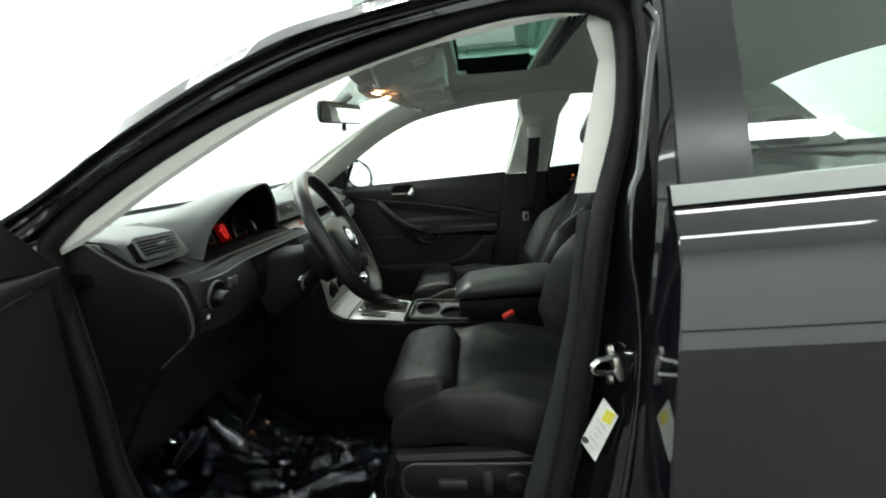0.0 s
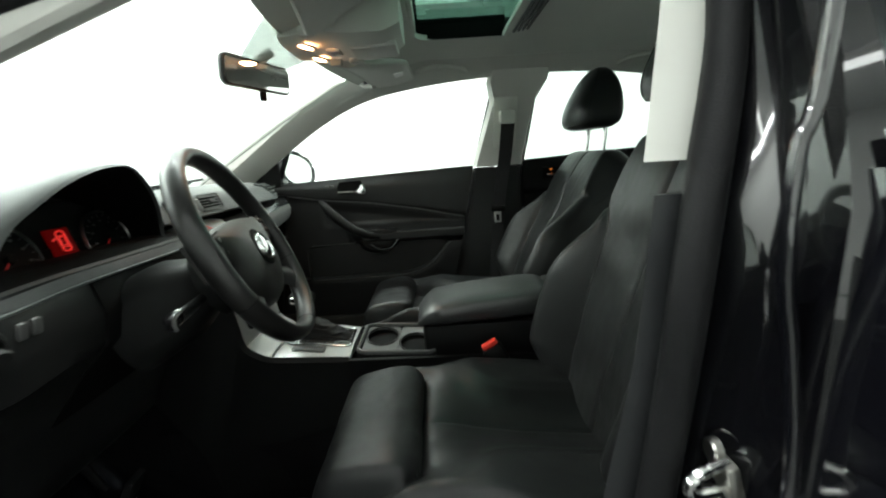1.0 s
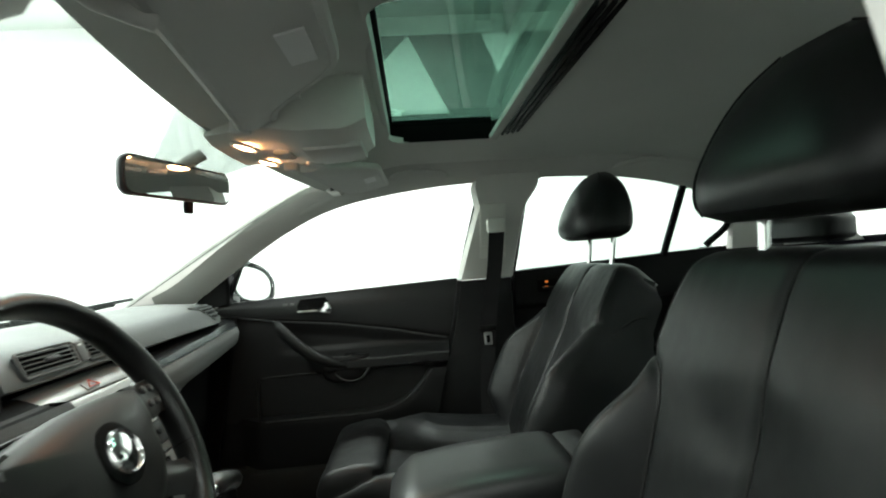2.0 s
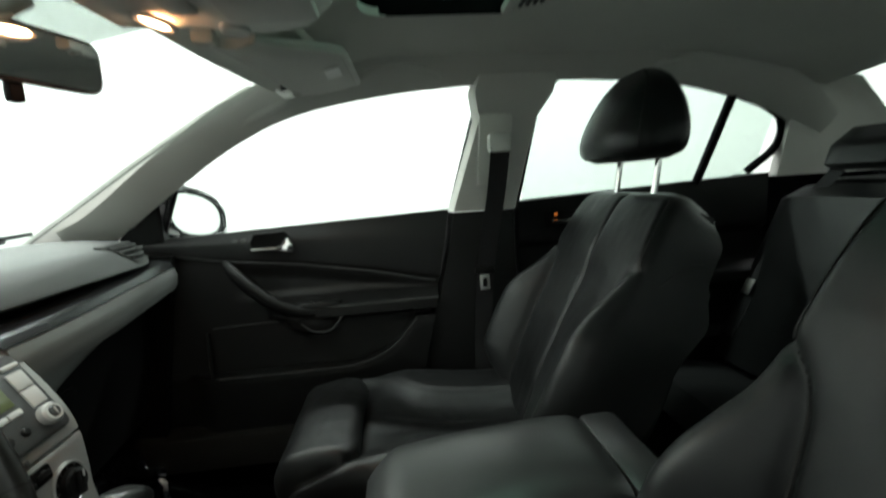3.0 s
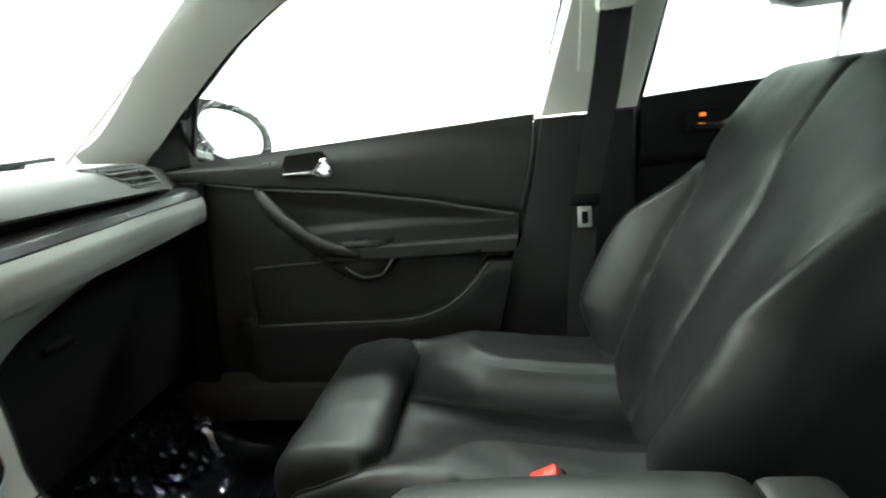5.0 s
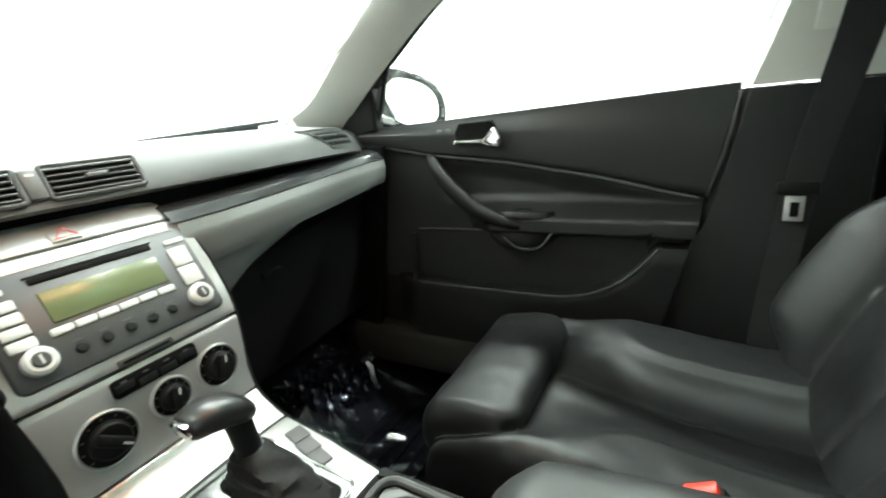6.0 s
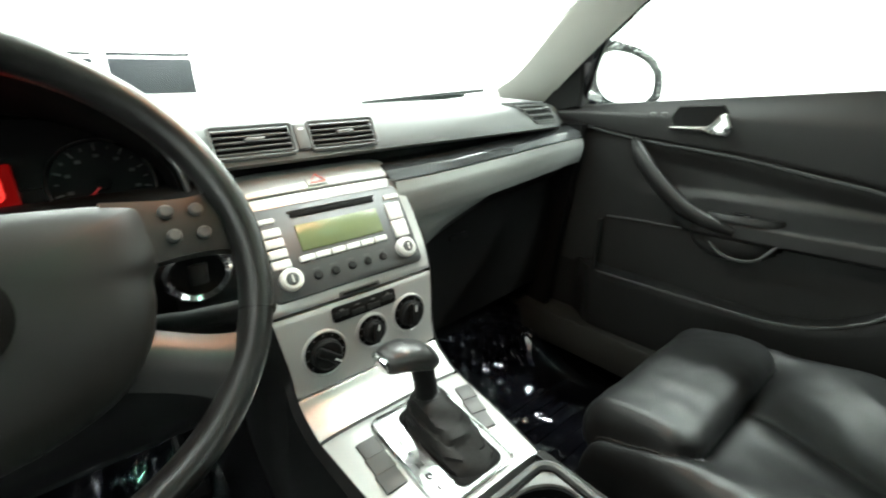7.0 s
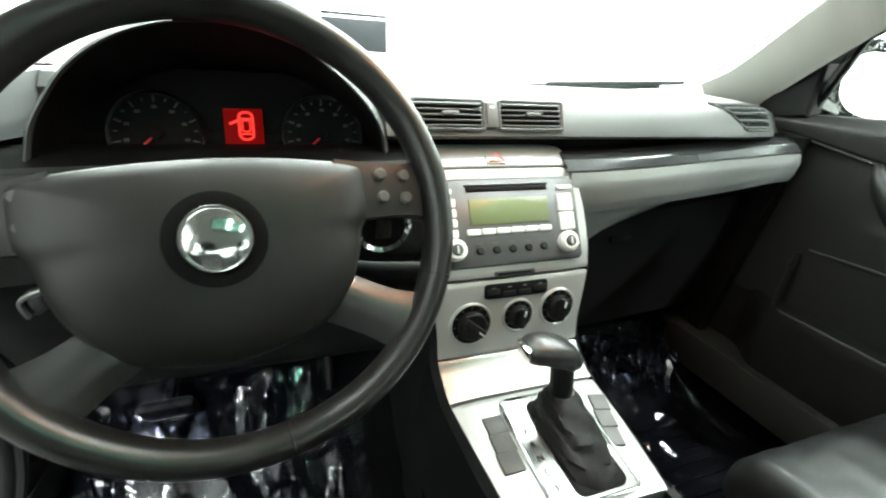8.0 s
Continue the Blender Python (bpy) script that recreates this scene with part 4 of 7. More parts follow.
        if driver and s != inn:
            mm = Matrix.Translation((-0.115, yc + s * 0.231, 0.468)) @ Matrix(((1, 0, 0, 0), (0, 0, s, 0), (0, 1, 0, 0), (0, 0, 0, 1)))
            part("switch_panel", plate(bmesh.new(), roundrect(0.34, 0.075, 0.03), mm, 0.006, 0.002), PLASTIC, sp, "black switch panel")
            part("panel_rim", tube(bmesh.new(), [mm @ Vector((x, y, 0.004)) for x, y in roundrect(0.345, 0.080, 0.032)], 0.004, 6, loop=True), SEATKEY, sp, "grey rim")
            part("switch", plate(bmesh.new(), roundrect(0.060, 0.022, 0.008), mm @ Matrix.Translation((-0.07, 0.0, 0.005)), 0.012, 0.003), SEATKEY, sp)
            part("switch", plate(bmesh.new(), roundrect(0.020, 0.052, 0.008), mm @ Matrix.Translation((0.0, 0.006, 0.005)), 0.014, 0.003), SEATKEY, sp)
            part("lumbar_switch", disc(bmesh.new(), 0.022, 0.010, mm @ Matrix.Translation((0.055, 0.004, 0.005)), 20, 0.003), SEATKEY, sp)
            for a in range(4):
                part("switch_mark", box((0.007, 0.007, 0.002), mm @ pose(0.055 + 0.012 * math.cos(a * math.pi / 2), 0.004 + 0.012 * math.sin(a * math.pi / 2), 0.0155), 0.0005), PLASTIC, sp)
    part("seat_frame", box((0.52, 0.40, 0.10), pose(-0.08, yc, 0.40), 0.02), BLACK, seat)
    for s in (-1, 1):
        part("rail", box((0.62, 0.035, 0.06), pose(-0.08, yc + s * 0.19, 0.305), 0.008), STEEL, seat, "dark steel rail")

    # backrest, described along its lean
    lean = radians(16 if driver else 25)
    up, fw = Vector((math.sin(lean), 0, math.cos(lean))), Vector((-math.cos(lean), 0, math.sin(lean)))
    foot = Vector((0.122 if driver else 0.135, yc, 0.545))

    def bp(h, y, d):
        return foot + up * h + fw * d + Vector((0, y, 0))

    def half(h):
        return soft_table(((0.0, 0.205), (0.08, 0.234), (0.18, 0.247), (0.27, 0.238), (0.36, 0.213), (0.42, 0.197), (0.47, 0.188), (0.51, 0.179), (0.535, 0.172), (0.552, 0.155), (0.561, 0.135), (0.565, 0.112)), h)

    def notch(h):
        """Where the side bolster's inner edge runs, flaring out at its upper tip."""
        return soft_table(((0.0, 0.122), (0.11, 0.133), (0.25, 0.143), (0.33, 0.150), (0.37, 0.160), (0.395, 0.180), (0.41, 0.210), (0.43, 0.270)), h)

    def front(h, y):
        w, i, ay = half(h), notch(h), abs(y)
        low = 1 - step(0.34, 0.43, h)
        d = soft_table(((0.0, 0.040), (0.14, 0.047), (0.30, 0.042), (0.42, 0.032), (0.52, 0.020), (0.550, 0.004), (0.566, -0.030)), h) - 0.012 * math.cos(min(1.0, ay / 0.15) * math.pi / 2) * low
        q = (ay - i) / max(0.03, w - i)
        if q > 0:
            d += (0.062 * step(0.0, 0.10, h) * (1 - step(0.24, 0.42, h)) + 0.004) * math.sin(math.pi * min(1.0, q) * 0.62)
        # panels swell a little between their seams
        gap = min(abs(ay - i) if h < 0.43 else 1.0, ay)
        d += 0.004 * (1 - math.exp(-gap / 0.018)) - 0.004
        d -= 0.0055 * math.exp(-((ay - i) / 0.0055) ** 2) * (1 - step(0.380, 0.412, h)) + 0.0036 * math.exp(-(ay / 0.0042) ** 2)
        r = 0.020 + 0.028 * low
        edge = max(0.0, (ay - (w - r)) / r)
        d -= (r + 0.008 + 0.02 * step(0.05, 0.2, h) * low) * (1 - math.sqrt(max(0.0, 1 - edge * edge)))
        return d + 0.0012 * noise.noise(Vector((h * 20, y * 20, yc * 7))) + 0.0005 * noise.noise(Vector((h * 50, y * 55, 1)))
    part("backrest", slab(bmesh.new(), lambda u, v: bp(0.565 * u, (2 * v - 1) * half(0.565 * u), front(0.565 * u, (2 * v - 1) * half(0.565 * u))), 90, 120, lambda u, v: fw * (-(0.105 + 0.02 * math.cos((2 * v - 1) * math.pi / 2)) * (1 - 0.40 * step(0.86, 1.0, u))) - up * (0.020 * step(0.86, 1.0, u))), LEATHER, seat, "", 70)
    for s in (-1, 1):
        part("bolster_piping", tube(bmesh.new(), [bp(h, s * notch(h), front(h, notch(h)) + 0.002) for h in [0.02 + 0.375 * k / 24 for k in range(25)]], 0.0018, 5), SEAM, seat)
        # the side panel's curved seam
        side = [bp(h, s * (half(h) + 0.0006), d) for h, d in [(0.392 + 0.060 * math.sin(k / 10 * math.pi / 2), -0.012 - 0.070 * k / 10) for k in range(11)]]
        part("side_seam", tube(bmesh.new(), side, 0.0018, 5), SEAM, seat)
        part("corner_piping", tube(bmesh.new(), [bp(h, s * (half(h) - 0.009), front(h, half(h) - 0.009) + 0.0006) for h in [0.405 + 0.140 * k / 14 for k in range(15)]], 0.0018, 5), SEAM, seat)
    part("seam_line", tube(bmesh.new(), [bp(h, 0, front(h, 0) + 0.0008) for h in [0.02 + 0.535 * k / 26 for k in range(27)]], 0.0016, 5), SEAM, seat)
    part("back_shell", slab(bmesh.new(), lambda u, v: bp(0.01 + 0.53 * u, (2 * v - 1) * half(0.01 + 0.53 * u) * 0.96, -0.085 - 0.025 * math.cos((2 * v - 1) * math.pi / 2)), 18, 16, fw * 0.03), PLASTIC_SOFT, seat, "black rear shell")
    part("recliner_cover", disc(bmesh.new(), 0.055, 0.03, Matrix.Translation((0.155, yc + (-inn) * 0.235, 0.545)) @ pose(0, 0, 0, 90 * inn, 0, 0), 20, 0.008), PLASTIC, seat)
    # headrest on two chrome posts
    for s in (-1, 1):
        base = bp(0.548, s * 0.074, -0.018)
        part("headrest_post", tube(bmesh.new(), [base - up * 0.02, Vector(((0.290 if driver else 0.395), yc + s * 0.074, 1.16))], 0.0065, 12), CHROME, seat, "chrome headrest post")
    rings = []
    for k in range(17):
        u = k / 16
        z = 1.112 + 0.175 * u
        e = math.sin(math.pi * min(1.0, 0.12 + 0.5 * u)) if u < 0.55 else 1.0
        w = soft_table(((0, 0.095), (0.06, 0.122), (0.2, 0.132), (0.45, 0.126), (0.7, 0.108), (0.9, 0.080), (1.0, 0.045)), u)
        df = soft_table(((0, 0.045), (0.06, 0.066), (0.25, 0.076), (0.5, 0.066), (0.8, 0.042), (1.0, 0.016)), u)
        db = soft_table(((0, 0.040), (0.06, 0.052), (0.3, 0.055), (0.7, 0.042), (1.0, 0.014)), u)
        cx = (0.282 if driver else 0.364) + 0.024 * u
        pts = []
        for a in range(26):
            t = 2 * math.pi * a / 26
            cy = math.copysign(abs(math.sin(t)) ** 0.5, math.sin(t)) * w
            cxx = math.copysign(abs(math.cos(t)) ** 0.5, math.cos(t)) * (db if math.cos(t) > 0 else df)
            curve = 0.010 * (cy / 0.13) ** 2
            pts.append(Vector((cx + cxx + curve, yc + cy, z)))
        rings.append(pts)
    bm = bmesh.new()
    loft(bm, rings)
    hx = 0.282 if driver else 0.364
    head = part("headrest", bm, LEATHER, seat)
    for s in (-1, 1):
        line = []
        for q in rings[1:]:
            near = [p for p in q if (p.y - yc) * s > 0 and p.x < hx + 0.03]
            line.append(near[len(near) // 2] + Vector((-0.001, 0, 0)))
        part("headrest_seam", tube(bmesh.new(), line, 0.0018, 5), SEAM, head)
    return seat


front_seat(0.375, False)
front_seat(-0.375, True)


def buckle(yc, m, pulled):
    ob = thing("seat_belt_buckle", "black seat belt buckle with a red button", "belt buckle", group="belt buckles")
    ob.matrix_basis = m
    part("stalk", box((0.030, 0.014, 0.16), pose(0, 0, -0.095), 0.005), BELT, ob)
    part("casing", box((0.046, 0.026, 0.055), pose(0, 0, -0.012), 0.007), PLASTIC_SOFT, ob)
    part("button", box((0.036, 0.018, 0.014), pose(0, 0, 0.018), 0.003), RED, ob, "bright red button")
    return ob


buckle(0, pose(-0.028, -0.132, 0.622, 0, -28, 0), False)
buckle(0, pose(-0.020, 0.140, 0.664, 0, -28, 0) @ Matrix.Diagonal((0.8, 0.8, 0.8, 1)), False)


def rear_bench():
    bench = thing("rear_bench", "black leather rear bench with headrests", "car seat")
    lean = radians(24)
    up, fw = Vector((math.sin(lean), 0, math.cos(lean))), Vector((-math.cos(lean), 0, math.sin(lean)))
    for yc, w in ((-0.40, 0.27), (0.0, 0.13), (0.40, 0.27)):
        def cush(u, v):
            x = 0.49 + 0.46 * u
            y = (2 * v - 1)
            return Vector((x, yc + y * w, 0.555 - 0.05 * step(0.12, 0.0, u) - 0.05 * u - 0.018 * abs(y) ** 6 - 0.006 * math.exp(-((abs(y) - 0.55) / 0.03) ** 2)))
        part("cushion", slab(bmesh.new(), cush, 16, 24, (0.02, 0, -0.16)), LEATHER, bench)

        def back(u, v):
            y = (2 * v - 1)
            return Vector((0.80, yc, 0.53)) + up * (0.55 * u) + fw * (0.03 - 0.03 * abs(y) ** 5 - 0.05 * step(0.9, 1.0, u) - 0.006 * math.exp(-((abs(y) - 0.55) / 0.03) ** 2)) + Vector((0, y * w, 0))
        part("backrest", slab(bmesh.new(), back, 20, 24, fw * -0.10), LEATHER, bench)
    for yc in (-0.42, 0.42):
        rings = []
        for k in range(13):
            u = k / 12
            w = lerp_table(((0, 0.10), (0.1, 0.125), (0.6, 0.120), (1, 0.085)), u)
            d = lerp_table(((0, 0.03), (0.12, 0.055), (0.6, 0.050), (1, 0.02)), u)
            rings.append([Vector((1.020 + 0.02 * u + math.copysign(abs(math.cos(t)) ** 0.6, math.cos(t)) * d, yc + math.copysign(abs(math.sin(t)) ** 0.6, math.sin(t)) * w, 1.060 + 0.105 * u)) for t in [2 * math.pi * a / 20 for a in range(20)]])
        bm = bmesh.new()
        loft(bm, rings)
        part("headrest", bm, LEATHER, bench)


rear_bench()
for s in (-1, 1):
    belt = thing("rear_seat_belt", "black rear seat belt lying against the bench back", "seat belt", group="seat belts")

    def strap(u, v):
        p = curve_through([(1.085, s * 0.560, 1.075), (1.000, s * 0.585, 0.960), (0.900, s * 0.610, 0.780), (0.815, s * 0.625, 0.600)], 17)[min(16, round(u * 16))]
        return Vector((p.x - 0.012, p.y - 0.023 + 0.046 * v, p.z))
    part("webbing", slab(bmesh.new(), strap, 16, 2, (0.002, 0, 0.001)), BELT, belt)
    part("tongue", box((0.006, 0.030, 0.045), pose(0.858, s * 0.615, 0.745, 0, 28, 0), 0.003), STEEL, belt, "bright steel tongue")
    part("guide", box((0.05, 0.07, 0.03), pose(1.095, s * 0.560, 1.082), 0.008), PLASTIC, belt)
    clasp = thing("rear_belt_buckle", "black rear seat belt buckle lying on the bench", "belt buckle", group="belt buckles")
    part("casing", box((0.075, 0.040, 0.022), pose(0.735, s * 0.215, 0.548, 0, -20, 12 * s), 0.007), PLASTIC, clasp)
    part("button", box((0.012, 0.028, 0.014), pose(0.698, s * 0.208, 0.534, 0, -20, 12 * s), 0.003), RED, clasp, "red button")


# ---- dashboard ----
dash = thing("dashboard", "dark grey padded dashboard with satin decor strip", "dashboard")


def dash_in(y):
    """How far the dash edge draws forward near the doors."""
    if y < 0:
        return -0.030 * step(0.60, 0.70, -y)
    return -0.075 * step(0.48, 0.70, y) - 0.02 * step(0.60, 0.70, y)


def decor_in(y):
    """The decor panel bows gently forward towards the passenger's door."""
    return -0.032 * max(0.0, (y - 0.12) / 0.535) ** 1.8


PAD = [(-1.13, 0.945), (-1.06, 0.990), (-0.98, 1.014), (-0.86, 1.018), (-0.77, 1.013), (-0.725, 1.006), (-0.706, 0.998), (-0.694, 0.982), (-0.684, 0.964), (-0.682, 0.956), (-0.690, 0.951), (-0.735, 0.948), (-0.80, 0.946)]


def pad_ring(y):
    k = dash_in(y)
    dz = -0.012 * step(0.50, 0.70, abs(y))
    return [Vector((x + k * step(-1.0, -0.70, x), y, z + dz * step(-1.1, -0.8, x))) for x, z in PAD]


def pad_piece(y0, y1, n):
    bm = bmesh.new()
    loft(bm, [pad_ring(y0 + (y1 - y0) * i / n) for i in range(n + 1)])
    return bm


part("top_pad", pad_piece(-0.158, 0.70, 44), DASHTOP, dash, "dark grey padded dash top")
part("top_pad", pad_piece(-0.668, -0.560, 10), DASHTOP, dash, "dark grey padded dash top")
short = [p for p in PAD[:4]] + [(-0.815, 1.012), (-0.80, 0.995), (-0.83, 0.946)]
part("top_pad", loft(bmesh.new(), [[Vector((x, -0.558 + 0.398 * i / 10, z)) for x, z in short] for i in range(11)]), DASHTOP, dash, "dark grey padded dash top")
# dark gap beneath the lip, gloss strip, decor panel
def band(y0, y1, prof, n, thick=(-0.03, 0, 0), bow=dash_in):
    def f(u, v):
        y = y0 + (y1 - y0) * u
        p = prof(y)
        k = v * (len(p) - 1)
        i = min(int(k), len(p) - 2)
        a, b = Vector((p[i][0] + bow(y), y, p[i][1])), Vector((p[i + 1][0] + bow(y), y, p[i + 1][1]))
        return a.lerp(b, k - i)
    return slab(bmesh.new(), f, n, 3 * (len(prof(y0)) - 1), thick)


part("lip_gap", band(-0.70, 0.69, lambda y: [(-0.745, 0.950), (-0.745, 0.930)], 30), BLACK, dash, "dark gap")
def decor_rise(y):
    return 0.016 * step(0.12, 0.62, y)


part("gloss_strip", band(0.112, 0.655, lambda y: [(-0.738, 0.930 + decor_rise(y)), (-0.700, 0.930 + decor_rise(y)), (-0.676, 0.923 + decor_rise(y)), (-0.664, 0.9085 + decor_rise(y))], 26, bow=decor_in), STRIP, dash, "dark glossy strip")


def decor_prof(y):
    t = 0.9055 + decor_rise(y)
    b = soft_table(((0.10, 0.832), (0.17, 0.838), (0.36, 0.849), (0.58, 0.864), (0.655, 0.868)), y)
    return [(-0.664, t), (-0.659, t - 0.3 * (t - b)), (-0.663, t - 0.75 * (t - b)), (-0.670, b)]


def wedge_prof(y):
    """The lower flank of the decor, drawn in under it and fading out towards the door."""
    b = decor_prof(y)[-1][1] - 0.001
    low = min(b - 0.003, soft_table(((0.10, 0.735), (0.165, 0.750), (0.20, 0.772), (0.24, 0.800), (0.30, 0.822), (0.38, 0.846), (0.45, 0.856), (0.66, 0.866)), y))
    return [(-0.677, b + 0.002), (-0.681 - 0.10 * (b - low), b - 0.5 * (b - low)), (-0.688 - 0.26 * (b - low), low)]


part("decor_panel", band(0.118, 0.655, decor_prof, 44, (-0.02, 0, 0), decor_in), DECOR, dash, "satin grey decor panel")
part("decor_flank", band(0.118, 0.655, wedge_prof, 60, (-0.02, 0, 0), decor_in), DECOR, dash, "satin grey lower flank")


def under_prof(y):
    x, b = wedge_prof(y)[-1]
    return [(x - 0.002, b), (-0.715, b - 0.010), (-0.760, b - 0.05), (-0.765, 0.66), (-0.80, 0.52), (-0.90, 0.47)]


part("glovebox", band(0.118, 0.67, under_prof, 24, bow=decor_in), PLASTIC_SOFT, dash, "black glovebox lid")
part("glovebox_catch", box((0.012, 0.05, 0.014), pose(-0.766, 0.33, 0.745), 0.003), PLASTIC_SOFT, dash)
part("dash_end", slab(bmesh.new(), lambda u, v: Vector((-1.05 + 0.345 * u * (1 - 0.25 * (1 - v)), 0.665 + 0.03 * (1 - u), 0.45 + 0.50 * v)), 8, 10, (0, 0.02, 0)), PLASTIC_SOFT, dash)

# driver's side: knee panel, side cap
def knee_prof(y):
    d = 0.025 * step(-0.45, -0.66, y)
    return [(-0.642 + d, 0.921), (-0.630 + d, 0.9285), (-0.618 + d, 0.915), (-0.605 + d, 0.87), (-0.612 + d, 0.825), (-0.66, 0.775), (-0.72, 0.70), (-0.80, 0.55), (-0.90, 0.47)]


part("knee_panel", band(-0.671, -0.118, knee_prof, 30), PLASTIC, dash, "dark grey driver's knee panel")
# ledge painted black for the deep shade below the dials
part("recess", band(-0.671, -0.118, lambda y: [(-0.70, 0.938), (-0.668 + 0.025 * step(-0.45, -0.66, y), 0.926), (-0.636 + 0.025 * step(-0.45, -0.66, y), 0.921)], 20), BLACK, dash, "ledge under the dials, blackened for the shade there")
# highlight on the knee panel's lip, drawn as a paler tube
part("knee_line", tube(bmesh.new(), [(-0.612 + dash_in(y) + 0.025 * step(-0.45, -0.66, y), y, 0.9165) for y in [-0.655 + 0.033 * k for k in range(17)]], 0.002, 6), EDGESHEEN, dash, "thin pale line painted as the lip's highlight")
# no hole is cut: a black sheet stands for the opening's shade
part("column_opening", band(-0.455, -0.205, lambda y: [(p[0] + 0.004, p[1]) for p in knee_prof(y)[2:7]], 14, (-0.01, 0, 0)), BLACK, dash, "black sheet for the shaded opening round the steering column")
CAP = [(-1.02, 0.995), (-0.86, 1.004), (-0.765, 0.996), (-0.708, 0.955), (-0.660, 0.936), (-0.622, 0.914), (-0.607, 0.870), (-0.613, 0.825), (-0.678, 0.770), (-0.742, 0.695), (-0.825, 0.550), (-0.920, 0.500), (-1.05, 0.500)]
# highlight down the side cap's edge, also a paler tube
part("cap_edge", tube(bmesh.new(), curve_through([(x - 0.004, -0.688, z) for x, z in CAP[2:9]], 30), 0.0026, 6), EDGESHEEN, dash, "thin pale line painted as the edge's highlight")
cap = bmesh.new()
plate(cap, CAP, Matrix(((1, 0, 0, 0), (0, 0, -1, -0.672), (0, 1, 0, 0), (0, 0, 0, 1))), 0.020, 0.008)
part("side_cap", cap, PLASTIC_SOFT, dash, "black side cap")

# instrument hood: an arch over the dials
RIM = [(-0.675, -0.533, 0.930), (-0.668, -0.519, 0.965), (-0.661, -0.496, 0.997), (-0.645, -0.470, 1.022), (-0.632, -0.435, 1.046), (-0.622, -0.395, 1.062), (-0.618, -0.352, 1.069), (-0.628, -0.306, 1.067), (-0.645, -0.258, 1.052), (-0.662, -0.205, 1.014), (-0.680, -0.170, 0.970), (-0.688, -0.160, 0.930)]
rim_pts = curve_through(RIM, 44)
MIDY = -0.356


def hood_point(q, u, grow):
    """From the open rim (u = 0) forwards, sinking into the pad."""
    y = MIDY + (q.y - MIDY) * grow
    z = 0.93 + (q.z - 0.93) * grow
    zt = 1.008 + (z - 1.008) * (1 - 0.95 * step(0.05, 1.0, u)) if z > 1.008 else z
    return Vector((q.x - 0.004 - (0.30 + (q.x + 0.613)) * u, MIDY + (y - MIDY) * (1 + 0.22 * u), zt))


bm = bmesh.new()
rings = []
for q in rim_pts:
    rings.append([q + Vector((-0.005, 0, 0)), hood_point(q, 0.0, 1.010) + Vector((0.006, 0, 0)), hood_point(q, 0.0, 1.026) + Vector((0.002, 0, 0))] + [hood_point(q, u / 10, 1.034) for u in range(11)])
loft(bm, rings, closed=False)
part("instrument_hood", bm, DASHTOP, dash, "dark grey hood over the instruments")
bm = bmesh.new()
rings = []
for q in rim_pts:
    rings.append([q + Vector((-0.005, 0, 0)), Vector((q.x * 0.5 - 0.345, MIDY + (q.y - MIDY) * 0.98, 0.93 + (q.z - 0.93) * 0.93)), Vector((-0.775, MIDY + (q.y - MIDY) * 0.95, 0.92 + (q.z - 0.93) * 0.80))])
loft(bm, rings, closed=False)
part("hood_lining", bm, BLACK, dash, "matt black hood lining")

cluster = thing("instrument_cluster", "black instrument cluster with two dials and a lit red display", "instrument cluster")
# the face leans back: local x right, y up, z to the driver
FACE = Matrix.Translation((-0.748, -0.331, 0.952)) @ Matrix(((0, -0.30, 0.954, 0), (1, 0, 0, 0), (0, 0.954, 0.30, 0), (0, 0, 0, 1)))
part("face", plate(bmesh.new(), roundrect(0.35, 0.150, 0.05), FACE @ Matrix.Translation((0.0, 0.0, -0.012)), 0.008), BLACK, cluster, "black face")
for name, cx, a0 in (("rev_counter", -0.098, 205), ("speedometer", 0.098, 205)):
    mm = FACE @ Matrix.Translation((cx, -0.006, 0))
    dial = part("dial", disc(bmesh.new(), 0.050, 0.004, mm, 40, 0.001), BLACK, cluster, "black dial")
    part("dial_ring", ring(bmesh.new(), 0.053, 0.0505, 0.006, mm, 44), STEEL, dial, "thin metal ring")
    for k in range(17):
        a = radians(225 - 270 * k / 16)
        long = 0.008 if k % 2 == 0 else 0.004
        part("mark", box((long, 0.0016, 0.001), mm @ pose(0.043 * math.cos(a), 0.043 * math.sin(a), 0.0045) @ pose(0, 0, 0, 0, 0, math.degrees(a)), 0), DIALMARK if k % 2 else DARKBTN, dial)
        if k % 2 == 0 and 0 < k < 16:
            part("numeral_bar", box((0.0055, 0.0035, 0.001), mm @ pose(0.033 * math.cos(a), 0.033 * math.sin(a), 0.0045), 0), DIALMARK, dial)
    a = radians(222)
    part("needle", box((0.040, 0.0022, 0.002), mm @ pose(0.018 * math.cos(a), 0.018 * math.sin(a), 0.008) @ pose(0, 0, 0, 0, 0, 222), 0.0005), REDNEEDLE, dial, "red needle")
    part("needle_hub", disc(bmesh.new(), 0.007, 0.008, mm @ Matrix.Translation((0, 0, 0.004)), 16), BLACK, dial)
for cx in (-0.024, 0.024):
    part("small_gauge", ring(bmesh.new(), 0.024, 0.021, 0.005, FACE @ Matrix.Translation((cx, -0.050, 0)), 28), STEEL, cluster, "thin ring of a small gauge")
part("red_display", box((0.046, 0.048, 0.004), FACE @ pose(0.0, 0.003, 0.002), 0.001), REDLCD, cluster, "lit red display")
